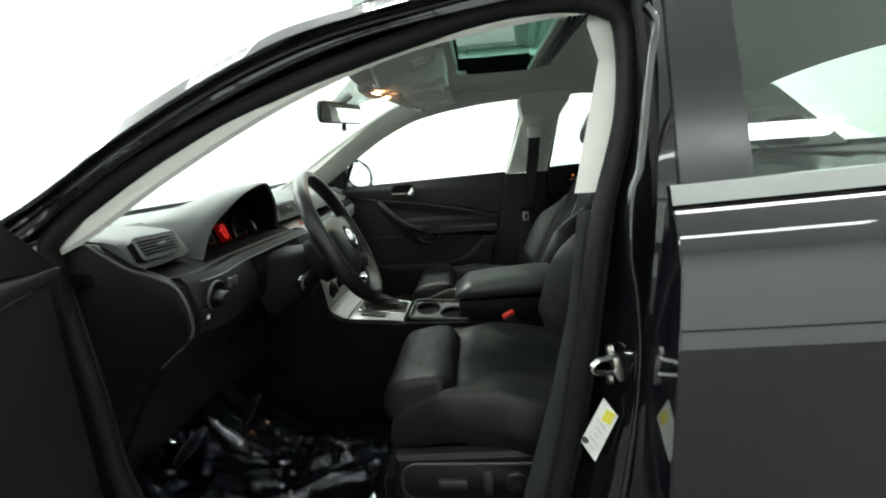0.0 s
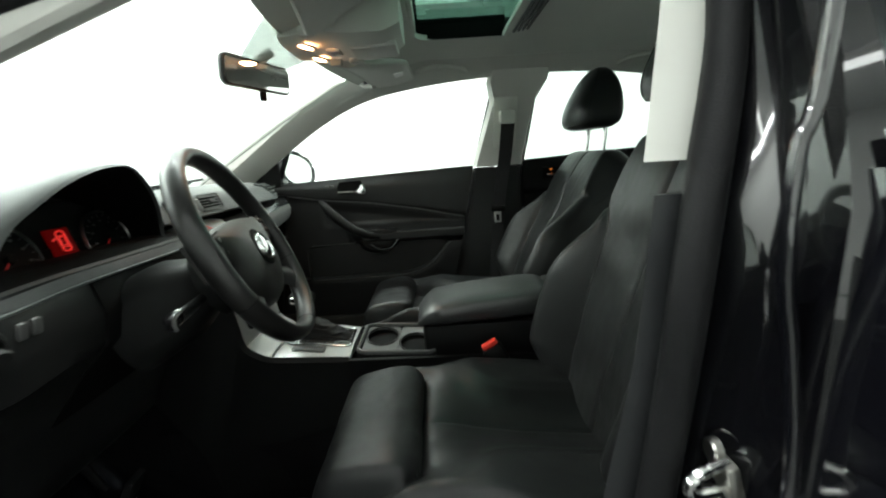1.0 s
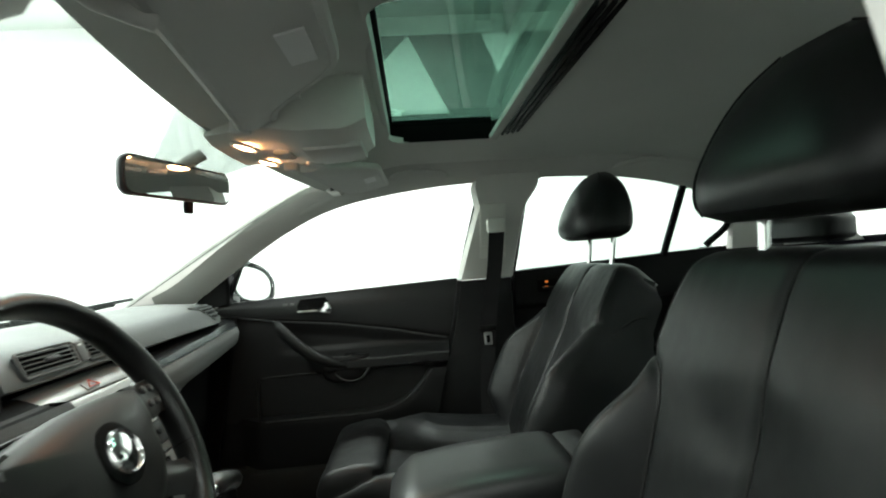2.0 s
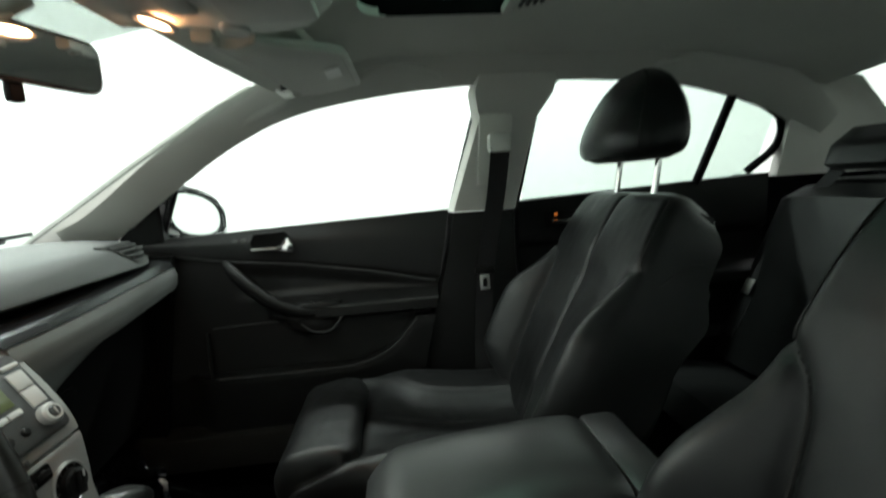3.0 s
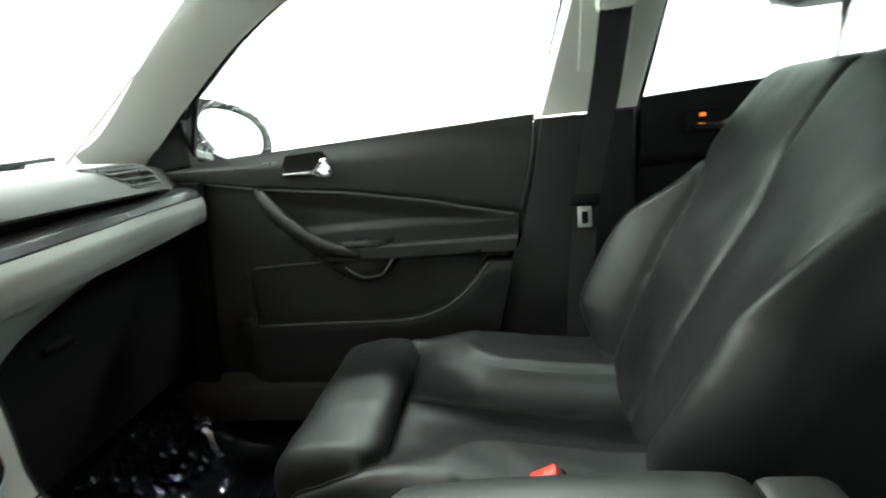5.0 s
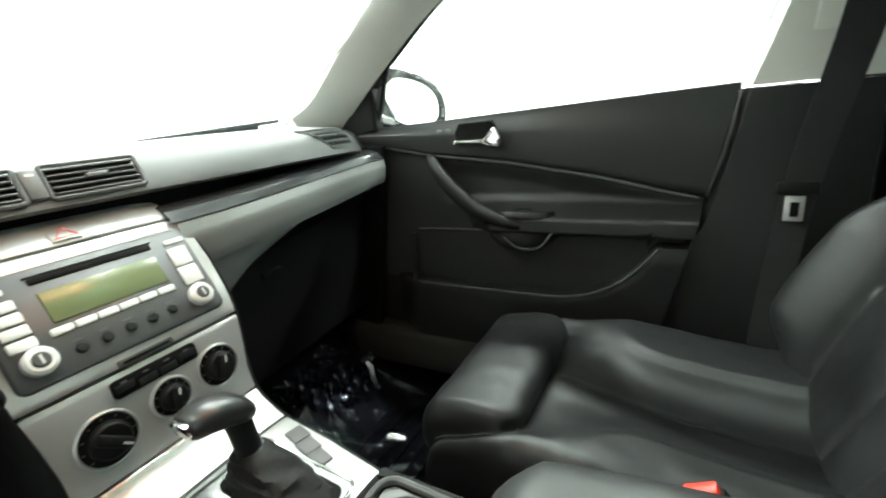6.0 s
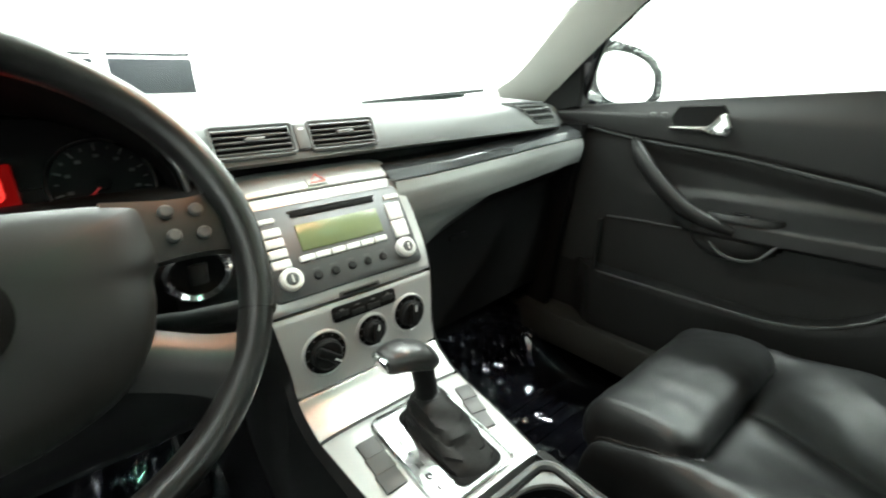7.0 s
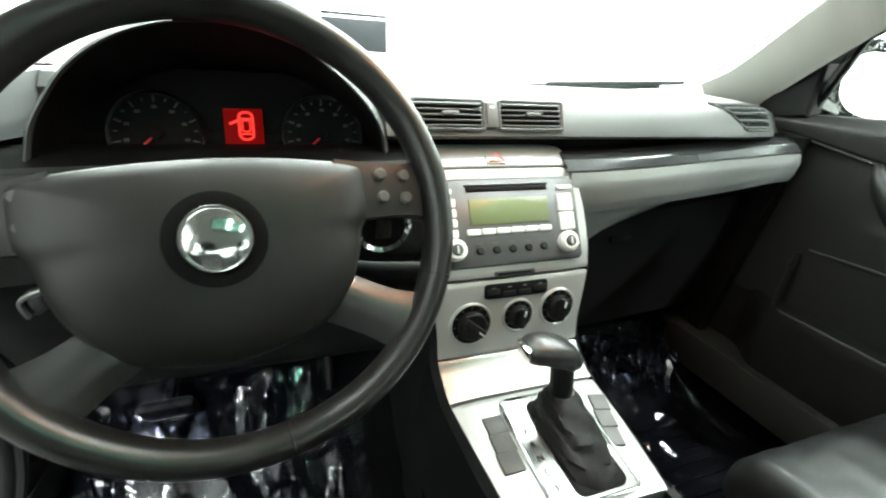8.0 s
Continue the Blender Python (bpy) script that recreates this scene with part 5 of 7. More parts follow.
# outline of a small car seen from above with one door open
DRAW = FACE @ Matrix.Translation((0.003, 0.005, 0.005))
part("car_outline", tube(bmesh.new(), [DRAW @ Vector((x, y, 0)) for x, y in roundrect(0.016, 0.034, 0.006, 4)], 0.0016, 5, loop=True), REDGLOW, cluster, "glowing red car outline")
part("screen_line", box((0.013, 0.002, 0.001), DRAW @ pose(0, 0.009, 0), 0), REDGLOW, cluster)
part("screen_line", box((0.013, 0.002, 0.001), DRAW @ pose(0, -0.010, 0), 0), REDGLOW, cluster)
part("cabin_outline", tube(bmesh.new(), [DRAW @ Vector((x, y, 0)) for x, y in roundrect(0.009, 0.014, 0.002, 2)], 0.0010, 5, loop=True), REDGLOW, cluster)
part("open_door_line", box((0.012, 0.0030, 0.001), DRAW @ pose(-0.014, 0.005, 0, 0, 0, 24), 0), REDGLOW, cluster)


def vent(name, m, w, h, n, label="black slatted air vent"):
    """An air vent, local x right, y up, z out."""
    v = thing(name, label, "air vent", group="air vents")
    part("duct", box((w, h, 0.02), m @ pose(0, 0, -0.012), 0.003), BLACK, v)
    bm = bmesh.new()
    tube(bm, [m @ Vector((x, y, 0.001)) for x, y in roundrect(w + 0.004, h + 0.004, 0.004, 3)], 0.003, 6, loop=True)
    part("surround", bm, DASHTOP, v)
    for k in range(n):
        part("slat", box((w - 0.004, 0.0022, 0.010), m @ pose(0, -h / 2 + h * (k + 0.5) / n, 0.0, 12, 0, 0), 0.0008), DASHTOP, v)
    part("tab", box((w * 0.26, 0.007, 0.008), m @ pose(0, 0, 0.006), 0.003), DARKBTN, v, "small grey thumb tab")
    return v


# local frames for the vents: the pad's rear face leans forward at its top
def vent_frame(x, y, z, turn=0.0, lean=-24):
    return Matrix.Translation((x, y, z)) @ Matrix.Rotation(radians(turn), 4, "Z") @ Matrix(((0, 0, 1, 0), (1, 0, 0, 0), (0, 1, 0, 0), (0, 0, 0, 1))) @ Matrix.Rotation(radians(lean), 4, "X")


vent("air_vent", vent_frame(-0.691, -0.072, 0.983), 0.098, 0.036, 5)
vent("air_vent", vent_frame(-0.691, 0.053, 0.983), 0.098, 0.036, 5)
pod = thing("vent_wheel", "grey thumb wheel between the centre vents", "thumb wheel")
part("plate", box((0.008, 0.018, 0.036), pose(-0.690, -0.0095, 0.983, 0, -24, 0), 0.003), DARKBTN, pod)
for k in range(3):
    part("rib", box((0.006, 0.010, 0.005), pose(-0.685 - 0.004 * k, -0.0095, 0.973 + 0.010 * k, 0, -24, 0), 0.002), GREYBTN, pod)
end_vent = thing("air_vent", "black slatted air vent set in the dash corner", "air vent", group="air vents")


def corner_at(y, f):
    """A point of the dash corner's slope, f from its top (0) to its lip (1)."""
    x, z = lerp_table(((0.0, -0.728), (0.4, -0.704), (1.0, -0.683)), f), lerp_table(((0.0, 1.007), (0.4, 0.996), (1.0, 0.959)), f)
    return Vector((x + dash_in(y) * step(-1.0, -0.70, x), y, z - 0.012 * step(0.50, 0.70, y)))


left_y = lambda f: 0.418 + 0.062 * f
part("duct", slab(bmesh.new(), lambda u, v: corner_at(left_y(v) + (0.572 - left_y(v)) * u, 0.08 + 0.80 * v) + Vector((0.0015, 0, 0.0010)), 16, 8, (-0.006, 0, -0.004)), BLACK, end_vent)
for k in range(5):
    f = 0.10 + 0.185 * k
    part("slat", tube(bmesh.new(), [corner_at(left_y(f) + (0.566 - left_y(f)) * i / 8, f) + Vector((0.004, 0, 0.002)) for i in range(9)], 0.0026, 6, flat=0.6), DASHTOP, end_vent)
part("surround", tube(bmesh.new(), [corner_at(y, f) + Vector((0.001, 0, 0.001)) for y, f in [(left_y(k / 8), 0.04 + 0.86 * k / 8) for k in range(9)] + [(0.48 + 0.093 * k / 8, 0.90) for k in range(1, 9)] + [(0.574, 0.9 - 0.86 * k / 6) for k in range(1, 7)] + [(0.574 - 0.15 * k / 8, 0.04) for k in range(1, 8)]], 0.0024, 6, loop=True), DASHTOP, end_vent)
part("tab", box((0.008, 0.026, 0.006), Matrix.Translation(corner_at(0.525, 0.48) + Vector((0.007, 0, 0.003))), 0.002), DARKBTN, end_vent, "small grey thumb tab")
vent("air_vent", vent_frame(-0.690, -0.628, 0.982, -8, -26), 0.080, 0.036, 6)

# light switch and its neighbours
KP = Matrix.Translation((-0.590, -0.640, 0.886)) @ Matrix(((0, 0.17, 0.985, 0), (1, 0, 0, 0), (0, 0.985, -0.17, 0), (0, 0, 0, 1)))
sw = thing("light_switch", "round black light switch with a satin grey ring", "switch")
part("ring", ring(bmesh.new(), 0.028, 0.0245, 0.005, KP, 36), SPOKE, sw, "satin ring")
part("face", disc(bmesh.new(), 0.026, 0.004, KP, 32), BLACK, sw)
part("knob", disc(bmesh.new(), 0.018, 0.022, KP @ Matrix.Diagonal((1, 0.55, 1, 1)), 24, 0.004), PLASTIC, sw)
sm = thing("dimmer_switch", "small dark rocker switch with white mark", "switch")
part("body", box((0.022, 0.026, 0.008), KP @ pose(-0.030, -0.030, 0.0), 0.003), PLASTIC, sm)
part("mark", box((0.008, 0.008, 0.001), KP @ pose(-0.030, -0.030, 0.0045), 0), WHITE, sm)
sm = thing("dimmer_switch", "pair of small dark roller switches", "switch")
part("roller", box((0.012, 0.020, 0.008), KP @ pose(0.048, 0.010, 0.0), 0.003), DARKBTN, sm)
part("roller", box((0.012, 0.020, 0.008), KP @ pose(0.066, 0.010, 0.0), 0.003), DARKBTN, sm)


# ---- steering wheel ----
wheel = thing("steering_wheel", "black leather steering wheel with four spokes and chrome badge", "steering wheel")
TILT, TURN = radians(25.5), radians(-8.5)
WC = Vector((-0.4502, -0.3222, 0.929))
# local x right (car's y), y up along the rim's plane, z towards the driver
wx = Vector((math.sin(TURN), math.cos(TURN), 0))
wz = Vector((math.cos(TILT) * math.cos(TURN), -math.cos(TILT) * math.sin(TURN), math.sin(TILT)))
wy = wz.cross(wx)
WM = Matrix(((wx.x, wy.x, wz.x, WC.x), (wx.y, wy.y, wz.y, WC.y), (wx.z, wy.z, wz.z, WC.z), (0, 0, 0, 1)))
R0 = 0.1664


def rim_arc(a0, a1, n, r=0.0180):
    return tube(bmesh.new(), [WM @ Vector((R0 * math.cos(a), R0 * math.sin(a), 0)) for a in [radians(a0 + (a1 - a0) * k / n) for k in range(n + 1)]], r, 20, flat=0.70, side=wz)


part("rim", rim_arc(-22, 202, 60), RIMHIDE, wheel, "smooth black leather rim")
part("rim", rim_arc(-158, -22.6, 40), RIMHIDE, wheel, "smooth black leather rim")
for a in (-22.3, 202.3):
    part("rim_joint", tube(bmesh.new(), [WM @ Vector((R0 * math.cos(radians(a + d)), R0 * math.sin(radians(a + d)), 0)) for d in (-0.25, 0.25)], 0.0183, 20, flat=0.70, side=wz), SEAM, wheel)
part("rim_stitch", tube(bmesh.new(), [WM @ Vector(((R0 + 0.0125 * math.cos(b)) * math.cos(radians(-84)), (R0 + 0.0125 * math.cos(b)) * math.sin(radians(-84)), 0.0183 * math.sin(b))) for b in [2 * math.pi * k / 20 for k in range(20)]], 0.0008, 5, loop=True), SEAM, wheel)
# airbag pad: broad shield shape, domed
def pad_outline(t):
    half = [(0.0, 0.070), (0.05, 0.068), (0.10, 0.063), (0.132, 0.057), (0.141, 0.050), (0.143, 0.028), (0.140, 0.006), (0.129, -0.010), (0.124, -0.034), (0.108, -0.068), (0.072, -0.100), (0.0, -0.115)]
    pts = half + [(-x, y) for x, y in half[-2:0:-1]]
    return pts


out = [(q.x * 0.83 - 0.011, q.y * 0.83 - 0.008) for q in curve_through([(x, y, 0) for x, y in pad_outline(0) + [pad_outline(0)[0]]], 89)[:-1]]
bm = bmesh.new()
rings = []
for g, z in ((0.97, -0.030), (1.0, -0.012), (0.985, 0.0), (0.93, 0.008), (0.75, 0.016), (0.5, 0.021), (0.3, 0.022)):
    rings.append([WM @ Vector((-0.011 + (x + 0.011) * g, y * g - 0.006 * (1 - g), z - 0.030 * abs(y / 0.11) ** 3 * 0.3)) for x, y in out])
loft(bm, rings)
pad = part("airbag_pad", bm, SATINPAD, wheel, "black domed airbag cover", 75)
BM = WM @ Matrix.Translation((-0.012, -0.012, 0.0205))
# the groove's shade is painted as a raised black ring
part("badge_well", ring(bmesh.new(), 0.0330, 0.0235, 0.0024, BM, 48), BLACK, pad, "black ring for the shade in the groove round the badge")
badge = part("badge", loft(bmesh.new(), [[BM @ Vector((q * math.cos(a), q * math.sin(a), z)) for a in [2 * math.pi * k / 40 for k in range(40)]] for q, z in ((0.0236, 0.0), (0.0236, 0.004), (0.020, 0.0058), (0.015, 0.0075), (0.009, 0.0086), (0.003, 0.009))]), CHROME, pad, "round chrome badge")
part("badge_rim", ring(bmesh.new(), 0.0242, 0.0212, 0.008, BM, 40), CHROME, badge)
# spokes: upper pair carry switches, lower pair sweep down
for s in (-1, 1):
    bm = bmesh.new()
    rings = []
    for k in range(9):
        u = k / 8
        x = s * (0.090 + 0.074 * u) - 0.011 * (1 - u)
        h0, h1 = 0.043 - 0.012 * u + 0.012 * u ** 4, -0.008 + 0.004 * u - 0.010 * u ** 4
        z = 0.006 - 0.008 * u
        rings.append([WM @ Vector(q) for q in ((x, h0, z), (x, (h0 + h1) / 2, z + 0.004), (x, h1, z), (x, h1, z - 0.022), (x, h0, z - 0.022))])
    loft(bm, rings)
    sp = part("upper_spoke", bm, SATINPAD, wheel)
    for i in range(2):
        for j in range(2):
            part("spoke_button", disc(bmesh.new(), 0.0052, 0.004, WM @ Matrix.Translation((s * (0.116 + 0.021 * i), 0.028 - 0.019 * j - 0.002 * i, 0.005 - 0.002 * i)), 14, 0.0015), DARKBTN, sp, "small grey button")
    bm = bmesh.new()
    rings = []
    for k in range(11):
        u = k / 10
        c = Vector((s * (0.060 + 0.072 * u), -0.062 - 0.042 * u, -0.014 + 0.012 * u))
        d = Vector((s * 0.50, 0.866, 0)) * (0.0225 - 0.003 * u + 0.012 * u ** 4)
        rings.append([WM @ q for q in (c + d, c + d * 0.5 + Vector((0, 0, 0.008)), c + Vector((0, 0, 0.010)), c - d * 0.5 + Vector((0, 0, 0.006)), c - d, c + Vector((0, 0, -0.010)))])
    loft(bm, rings)
    part("lower_spoke", bm, SPOKE, wheel, "satin dark grey lower spoke")
part("hub_back", disc(bmesh.new(), 0.058, 0.070, WM @ Matrix.Translation((0, -0.025, -0.085)), 28, 0.01), PLASTIC_SOFT, wheel)
# column shroud, stalks
col = thing("steering_column", "black steering column shroud with two stalks", "steering column")
part("shroud", loft(bmesh.new(), [[WM @ Vector((math.copysign(abs(math.cos(t)) ** 0.6, math.cos(t)) * w, -0.02 + math.copysign(abs(math.sin(t)) ** 0.6, math.sin(t)) * h, z)) for t in [2 * math.pi * a / 24 for a in range(24)]] for z, w, h in ((-0.22, 0.085, 0.075), (-0.14, 0.080, 0.068), (-0.09, 0.060, 0.045), (-0.075, 0.045, 0.035))]), PLASTIC_SOFT, col)
st = part("stalk", tube(bmesh.new(), [WM @ Vector((0.06, -0.035, -0.085)), WM @ Vector((0.12, -0.052, -0.070)), WM @ Vector((0.178, -0.064, -0.055))], [0.008, 0.009, 0.012], 12, flat=0.7), PLASTIC, col, "black stalk")
part("stalk_tip", disc(bmesh.new(), 0.010, 0.012, WM @ Matrix.Translation((0.178, -0.064, -0.055)) @ pose(0, 0, 0, 0, 90, 0), 16, 0.003), PLASTIC, st)
st = part("stalk", tube(bmesh.new(), [(-0.505, -0.385, 0.862), (-0.502, -0.430, 0.859), (-0.500, -0.460, 0.858)], [0.008, 0.009, 0.010], 12, flat=0.7), PLASTIC, col, "black stalk")
part("stalk_tip", box((0.016, 0.032, 0.021), pose(-0.503, -0.468, 0.857, 14, 0, 0), 0.005), GLOSSBLACK, st)
part("stalk_edge", tube(bmesh.new(), curve_through([(-0.494, -0.451, 0.870), (-0.494, -0.470, 0.866), (-0.494, -0.482, 0.861), (-0.494, -0.484, 0.854), (-0.494, -0.481, 0.845)], 14), 0.0022, 6), LIGHTEDGE, st, "light edge")
ign = thing("ignition_slot", "round ignition slot with a bright chrome ring", "ignition")
IM = Matrix.Translation((-0.602, -0.180, 0.862)) @ Matrix(((0, 0.25, 0.97, 0), (1, 0, 0, 0), (0, 0.97, -0.25, 0), (0, 0, 0, 1)))
part("ring", ring(bmesh.new(), 0.034, 0.026, 0.010, IM, 40), CHROME, ign, "bright chrome ring")
part("face", disc(bmesh.new(), 0.027, 0.004, IM, 32), BLACK, ign)
part("key_slot", box((0.018, 0.026, 0.004), IM @ pose(0, 0, 0.005), 0.002), PLASTIC, ign)


# ---- centre stack and console ----
STACK = [(-0.722, 0.939), (-0.700, 0.934), (-0.674, 0.913), (-0.652, 0.878), (-0.630, 0.845), (-0.610, 0.812), (-0.597, 0.776), (-0.590, 0.735), (-0.585, 0.690), (-0.578, 0.664), (-0.556, 0.647), (-0.528, 0.636), (-0.45, 0.628), (-0.36, 0.617)]
stack_line = [(q.x, q.z) for q in curve_through([(x, 0, z) for x, z in STACK], 131)]


def stack_at(k):
    """The point and frame at place k of 130 along the stack's middle line."""
    x, z = stack_line[k]
    a, b = stack_line[max(k - 1, 0)], stack_line[min(k + 1, 130)]
    up = Vector((a[0] - b[0], 0, a[1] - b[1])).normalized()
    right = Vector((0, 1, 0))
    nrm = right.cross(up)
    return Matrix(((right.x, up.x, nrm.x, x), (right.y, up.y, nrm.y, 0.006), (right.z, up.z, nrm.z, z), (0, 0, 0, 1)))


def near_z(z):
    return min(range(131), key=lambda k: abs(stack_line[k][1] - z))


def near_x(x):
    return min(range(60, 131), key=lambda k: abs(stack_line[k][0] - x))


def half_w(k):
    x, z = stack_line[k]
    if z > 0.70:
        return lerp_table(((0.70, 0.112), (0.78, 0.122), (0.86, 0.128), (0.915, 0.126), (0.936, 0.114)), z)
    return lerp_table(((-0.585, 0.112), (-0.53, 0.110), (-0.45, 0.104), (-0.36, 0.094)), x)


def stack_piece(k0, k1, n=16):
    bm = bmesh.new()
    rings = []
    for k in range(k0, k1 + 1):
        m, w = stack_at(k), half_w(k)
        inset = 0.0015 if k in (k0, k1) else 0.0
        pts = [m @ Vector(((2 * i / n - 1) * w, 0, -0.004 * abs(2 * i / n - 1) ** 6 - inset)) for i in range(n + 1)]
        pts += [m @ Vector((w, 0, -0.025)), m @ Vector((-w, 0, -0.025))]
        rings.append(pts)
    loft(bm, rings)
    return bm


console = thing("centre_console", "silver centre stack and console with dark sides", "centre console")
k_a, k_b, k_c, k_d = near_z(0.914), near_z(0.777), near_z(0.666), near_x(-0.528)
part("hazard_panel", stack_piece(0, k_a - 1), SILVER, console, "satin silver panel")
part("radio_surround", stack_piece(k_a, k_b - 1), SILVER, console, "satin silver radio surround")
part("climate_panel", stack_piece(k_b, k_c - 1), SILVER, console, "satin silver climate panel")
part("tray_cover", stack_piece(k_c, k_d - 1), SILVER, console, "satin silver tray cover")
part("shifter_panel", stack_piece(k_d, 130), SILVER, console, "satin silver shifter panel")
# dark flanks
for s in (-1, 1):
    bm = bmesh.new()
    rings = []
    for k in range(0, 131, 5):
        m, w = stack_at(k), half_w(k)
        a = m @ Vector((s * (w + 0.001), 0, -0.004))
        b = m @ Vector((s * (w + 0.010), 0, -0.014))
        c = Vector((b.x - 0.10 * step(-0.5, -0.62, b.x), b.y + s * 0.008, max(0.30, b.z - 0.36)))
        d = Vector((c.x, c.y - s * 0.04, c.z))
        e = m @ Vector((s * (w - 0.012), 0, -0.03))
        rings.append([a, b, b.lerp(c, 0.5), c, d, e])
    loft(bm, rings)
    part("console_flank", bm, PLASTIC_SOFT, console, "black console side")
# rear part of the console: cup holder tray and box under the arm rest
cup = thing("cup_holder", "dark twin cup holder in a silver frame", "cup holder")
CUP = Matrix.Translation((-0.250, 0.004, 0.610)) @ pose(0, 0, 0, 0, 4, 0)
bm = bmesh.new()
tube(bm, [CUP @ Vector((x, y, 0.004)) for x, y in roundrect(0.186, 0.176, 0.022, 5)], 0.006, 8, loop=True, flat=0.7)
part("frame", bm, CUPWEB, cup, "satin grey frame")
part("tray", box((0.180, 0.172, 0.008), CUP @ pose(0, 0, -0.050), 0.003), BLACK, cup)
for dx, dy in ((-0.09, 0), (0.09, 0), (0, -0.086), (0, 0.086)):
    part("wall", box((0.006 if dx else 0.180, 0.172 if dx else 0.006, 0.056), CUP @ pose(dx, dy, -0.026), 0.002), PLASTIC_SOFT, cup)
for dx in (-0.0435, 0.0435):
    hole, cell, n = [], [], 48
    for k in range(n):
        a = 2 * math.pi * k / n
        c, d = math.cos(a), math.sin(a)
        hole.append((dx + 0.0405 * c, math.copysign(0.020, -dx) + 0.058 * d))
        f = min(0.0425 / max(abs(c), 1e-6), 0.082 / max(abs(d), 1e-6))
        cell.append((dx + f * c, f * d))
    rings = [[CUP @ Vector((x, y, z)) for x, y in loop] for loop, z in ((cell, -0.006), (cell, 0.000), (hole, -0.001), (hole, -0.006))]
    part("cup_sleeve", loft(bmesh.new(), [[CUP @ Vector((x, y, z)) for x, y in hole] for z in (-0.005, -0.046)], caps=False), BLACK, cup)
    part("cup_well", loft(bmesh.new(), rings, caps=False), CUPWEB, cup, "dark grey web with a round cup well")
    part("cup_ring", tube(bmesh.new(), [CUP @ Vector((x, y, 0.0005)) for x, y in hole], 0.0022, 6, loop=True), SILLGREY, cup, "black cup ring")
part("console_rear", slab(bmesh.new(), lambda u, v: Vector((-0.345 + 0.62 * u, -0.108 + 0.216 * v, 0.600 - 0.02 * u)), 6, 4, (0, 0, -0.006)), BLACK, console)
for s in (-1, 1):
    part("console_side", slab(bmesh.new(), lambda u, v: Vector((-0.36 + 0.68 * u, s * (0.108 + 0.012 * v), 0.612 - 0.02 * u - 0.32 * v)), 10, 6, (0, -s * 0.012, 0)), PLASTIC_SOFT, console, "black console side")
rest = thing("arm_rest", "black leather centre arm rest lid", "arm rest")
rings = []
for k in range(24):
    u = k / 23
    x = -0.195 + 0.318 * u
    w = 0.094 - 0.022 * (1 - step(0.0, 0.16, u))
    zt = lerp_table(((0, 0.676), (0.05, 0.704), (0.13, 0.720), (0.4, 0.733), (0.8, 0.742), (0.95, 0.741), (1, 0.733)), u)
    zb = 0.662 + 0.012 * u
    if u == 0:
        zt = 0.680
    pts = []
    for a in range(24):
        t = 2 * math.pi * a / 24
        cy = math.copysign(abs(math.cos(t)) ** 0.55, math.cos(t)) * w
        c, h = (zt + zb) / 2, (zt - zb) / 2
        cz = math.copysign(abs(math.sin(t)) ** 0.55, math.sin(t)) * h
        pts.append(Vector((x, 0.004 + cy, c + cz)))
    rings.append(pts)
part("lid", loft(bmesh.new(), rings), ARMHIDE, rest)
part("box", box((0.325, 0.160, 0.085), pose(-0.022, 0.004, 0.627), 0.015), PLASTIC_SOFT, rest, "black storage box")
part("hinge", box((0.060, 0.178, 0.090), pose(0.157, 0.004, 0.686, 0, -2, 0), 0.012), ARMHIDE, rest, "black hinge cover")
part("rear_block", box((0.16, 0.18, 0.12), pose(0.25, 0.004, 0.56), 0.02), PLASTIC_SOFT, console)

# hazard button
hz = thing("hazard_button", "silver hazard button with a red triangle", "button")
HM = stack_at(near_z(0.924))
part("key", box((0.030, 0.016, 0.004), HM @ pose(-0.006, 0.0, 0.0), 0.001), SILVER, hz)
part("triangle", tube(bmesh.new(), [HM @ Vector((-0.006 + x, y, 0.0048)) for x, y in ((-0.011, -0.006), (0.011, -0.006), (0.0, 0.008))], 0.0016, 5, loop=True), HAZARD, hz, "red triangle")

# radio
pa, pb = Vector((stack_line[near_z(0.900)][0], 0, 0.900)), Vector((stack_line[near_z(0.793)][0], 0, 0.793))
upv = (pa - pb).normalized()
nv = Vector((0, 1, 0)).cross(upv)
RM = Matrix(((0, upv.x, nv.x, (pa.x + pb.x) / 2 + nv.x * 0.003), (1, upv.y, nv.y, 0.004), (0, upv.z, nv.z, 0.8465 + nv.z * 0.003), (0, 0, 0, 1)))
radio = thing("car_radio", "dark grey car radio with green display and light grey keys", "car radio")
part("fascia", plate(bmesh.new(), roundrect(0.222, 0.122, 0.010), RM @ Matrix.Translation((0, 0, -0.004)), 0.008, 0.002), RADIO, radio, "dark grey fascia")
part("display", box((0.122, 0.036, 0.003), RM @ pose(0.002, 0.014, 0.004), 0.001), LCD, radio, "green display")
part("disc_slot", box((0.125, 0.007, 0.003), RM @ pose(0.002, 0.046, 0.004), 0.001), BLACK, radio)
part("slot_lip", box((0.130, 0.0025, 0.003), RM @ pose(0.002, 0.0515, 0.0045), 0.001), RADIO, radio)
for x in (-0.094, 0.094):
    part("key", box((0.026, 0.007, 0.004), RM @ pose(x, 0.044, 0.004), 0.002), GREYBTN, radio)
for k in range(4):
    part("key", box((0.024, 0.0115, 0.005), RM @ pose(-0.090, 0.028 - 0.0140 * k, 0.004), 0.002), GREYBTN, radio)
for k in range(6):
    part("key", box((0.0205, 0.0085, 0.005), RM @ pose(-0.056 + 0.0220 * k, -0.0135, 0.004), 0.002), GREYBTN, radio)
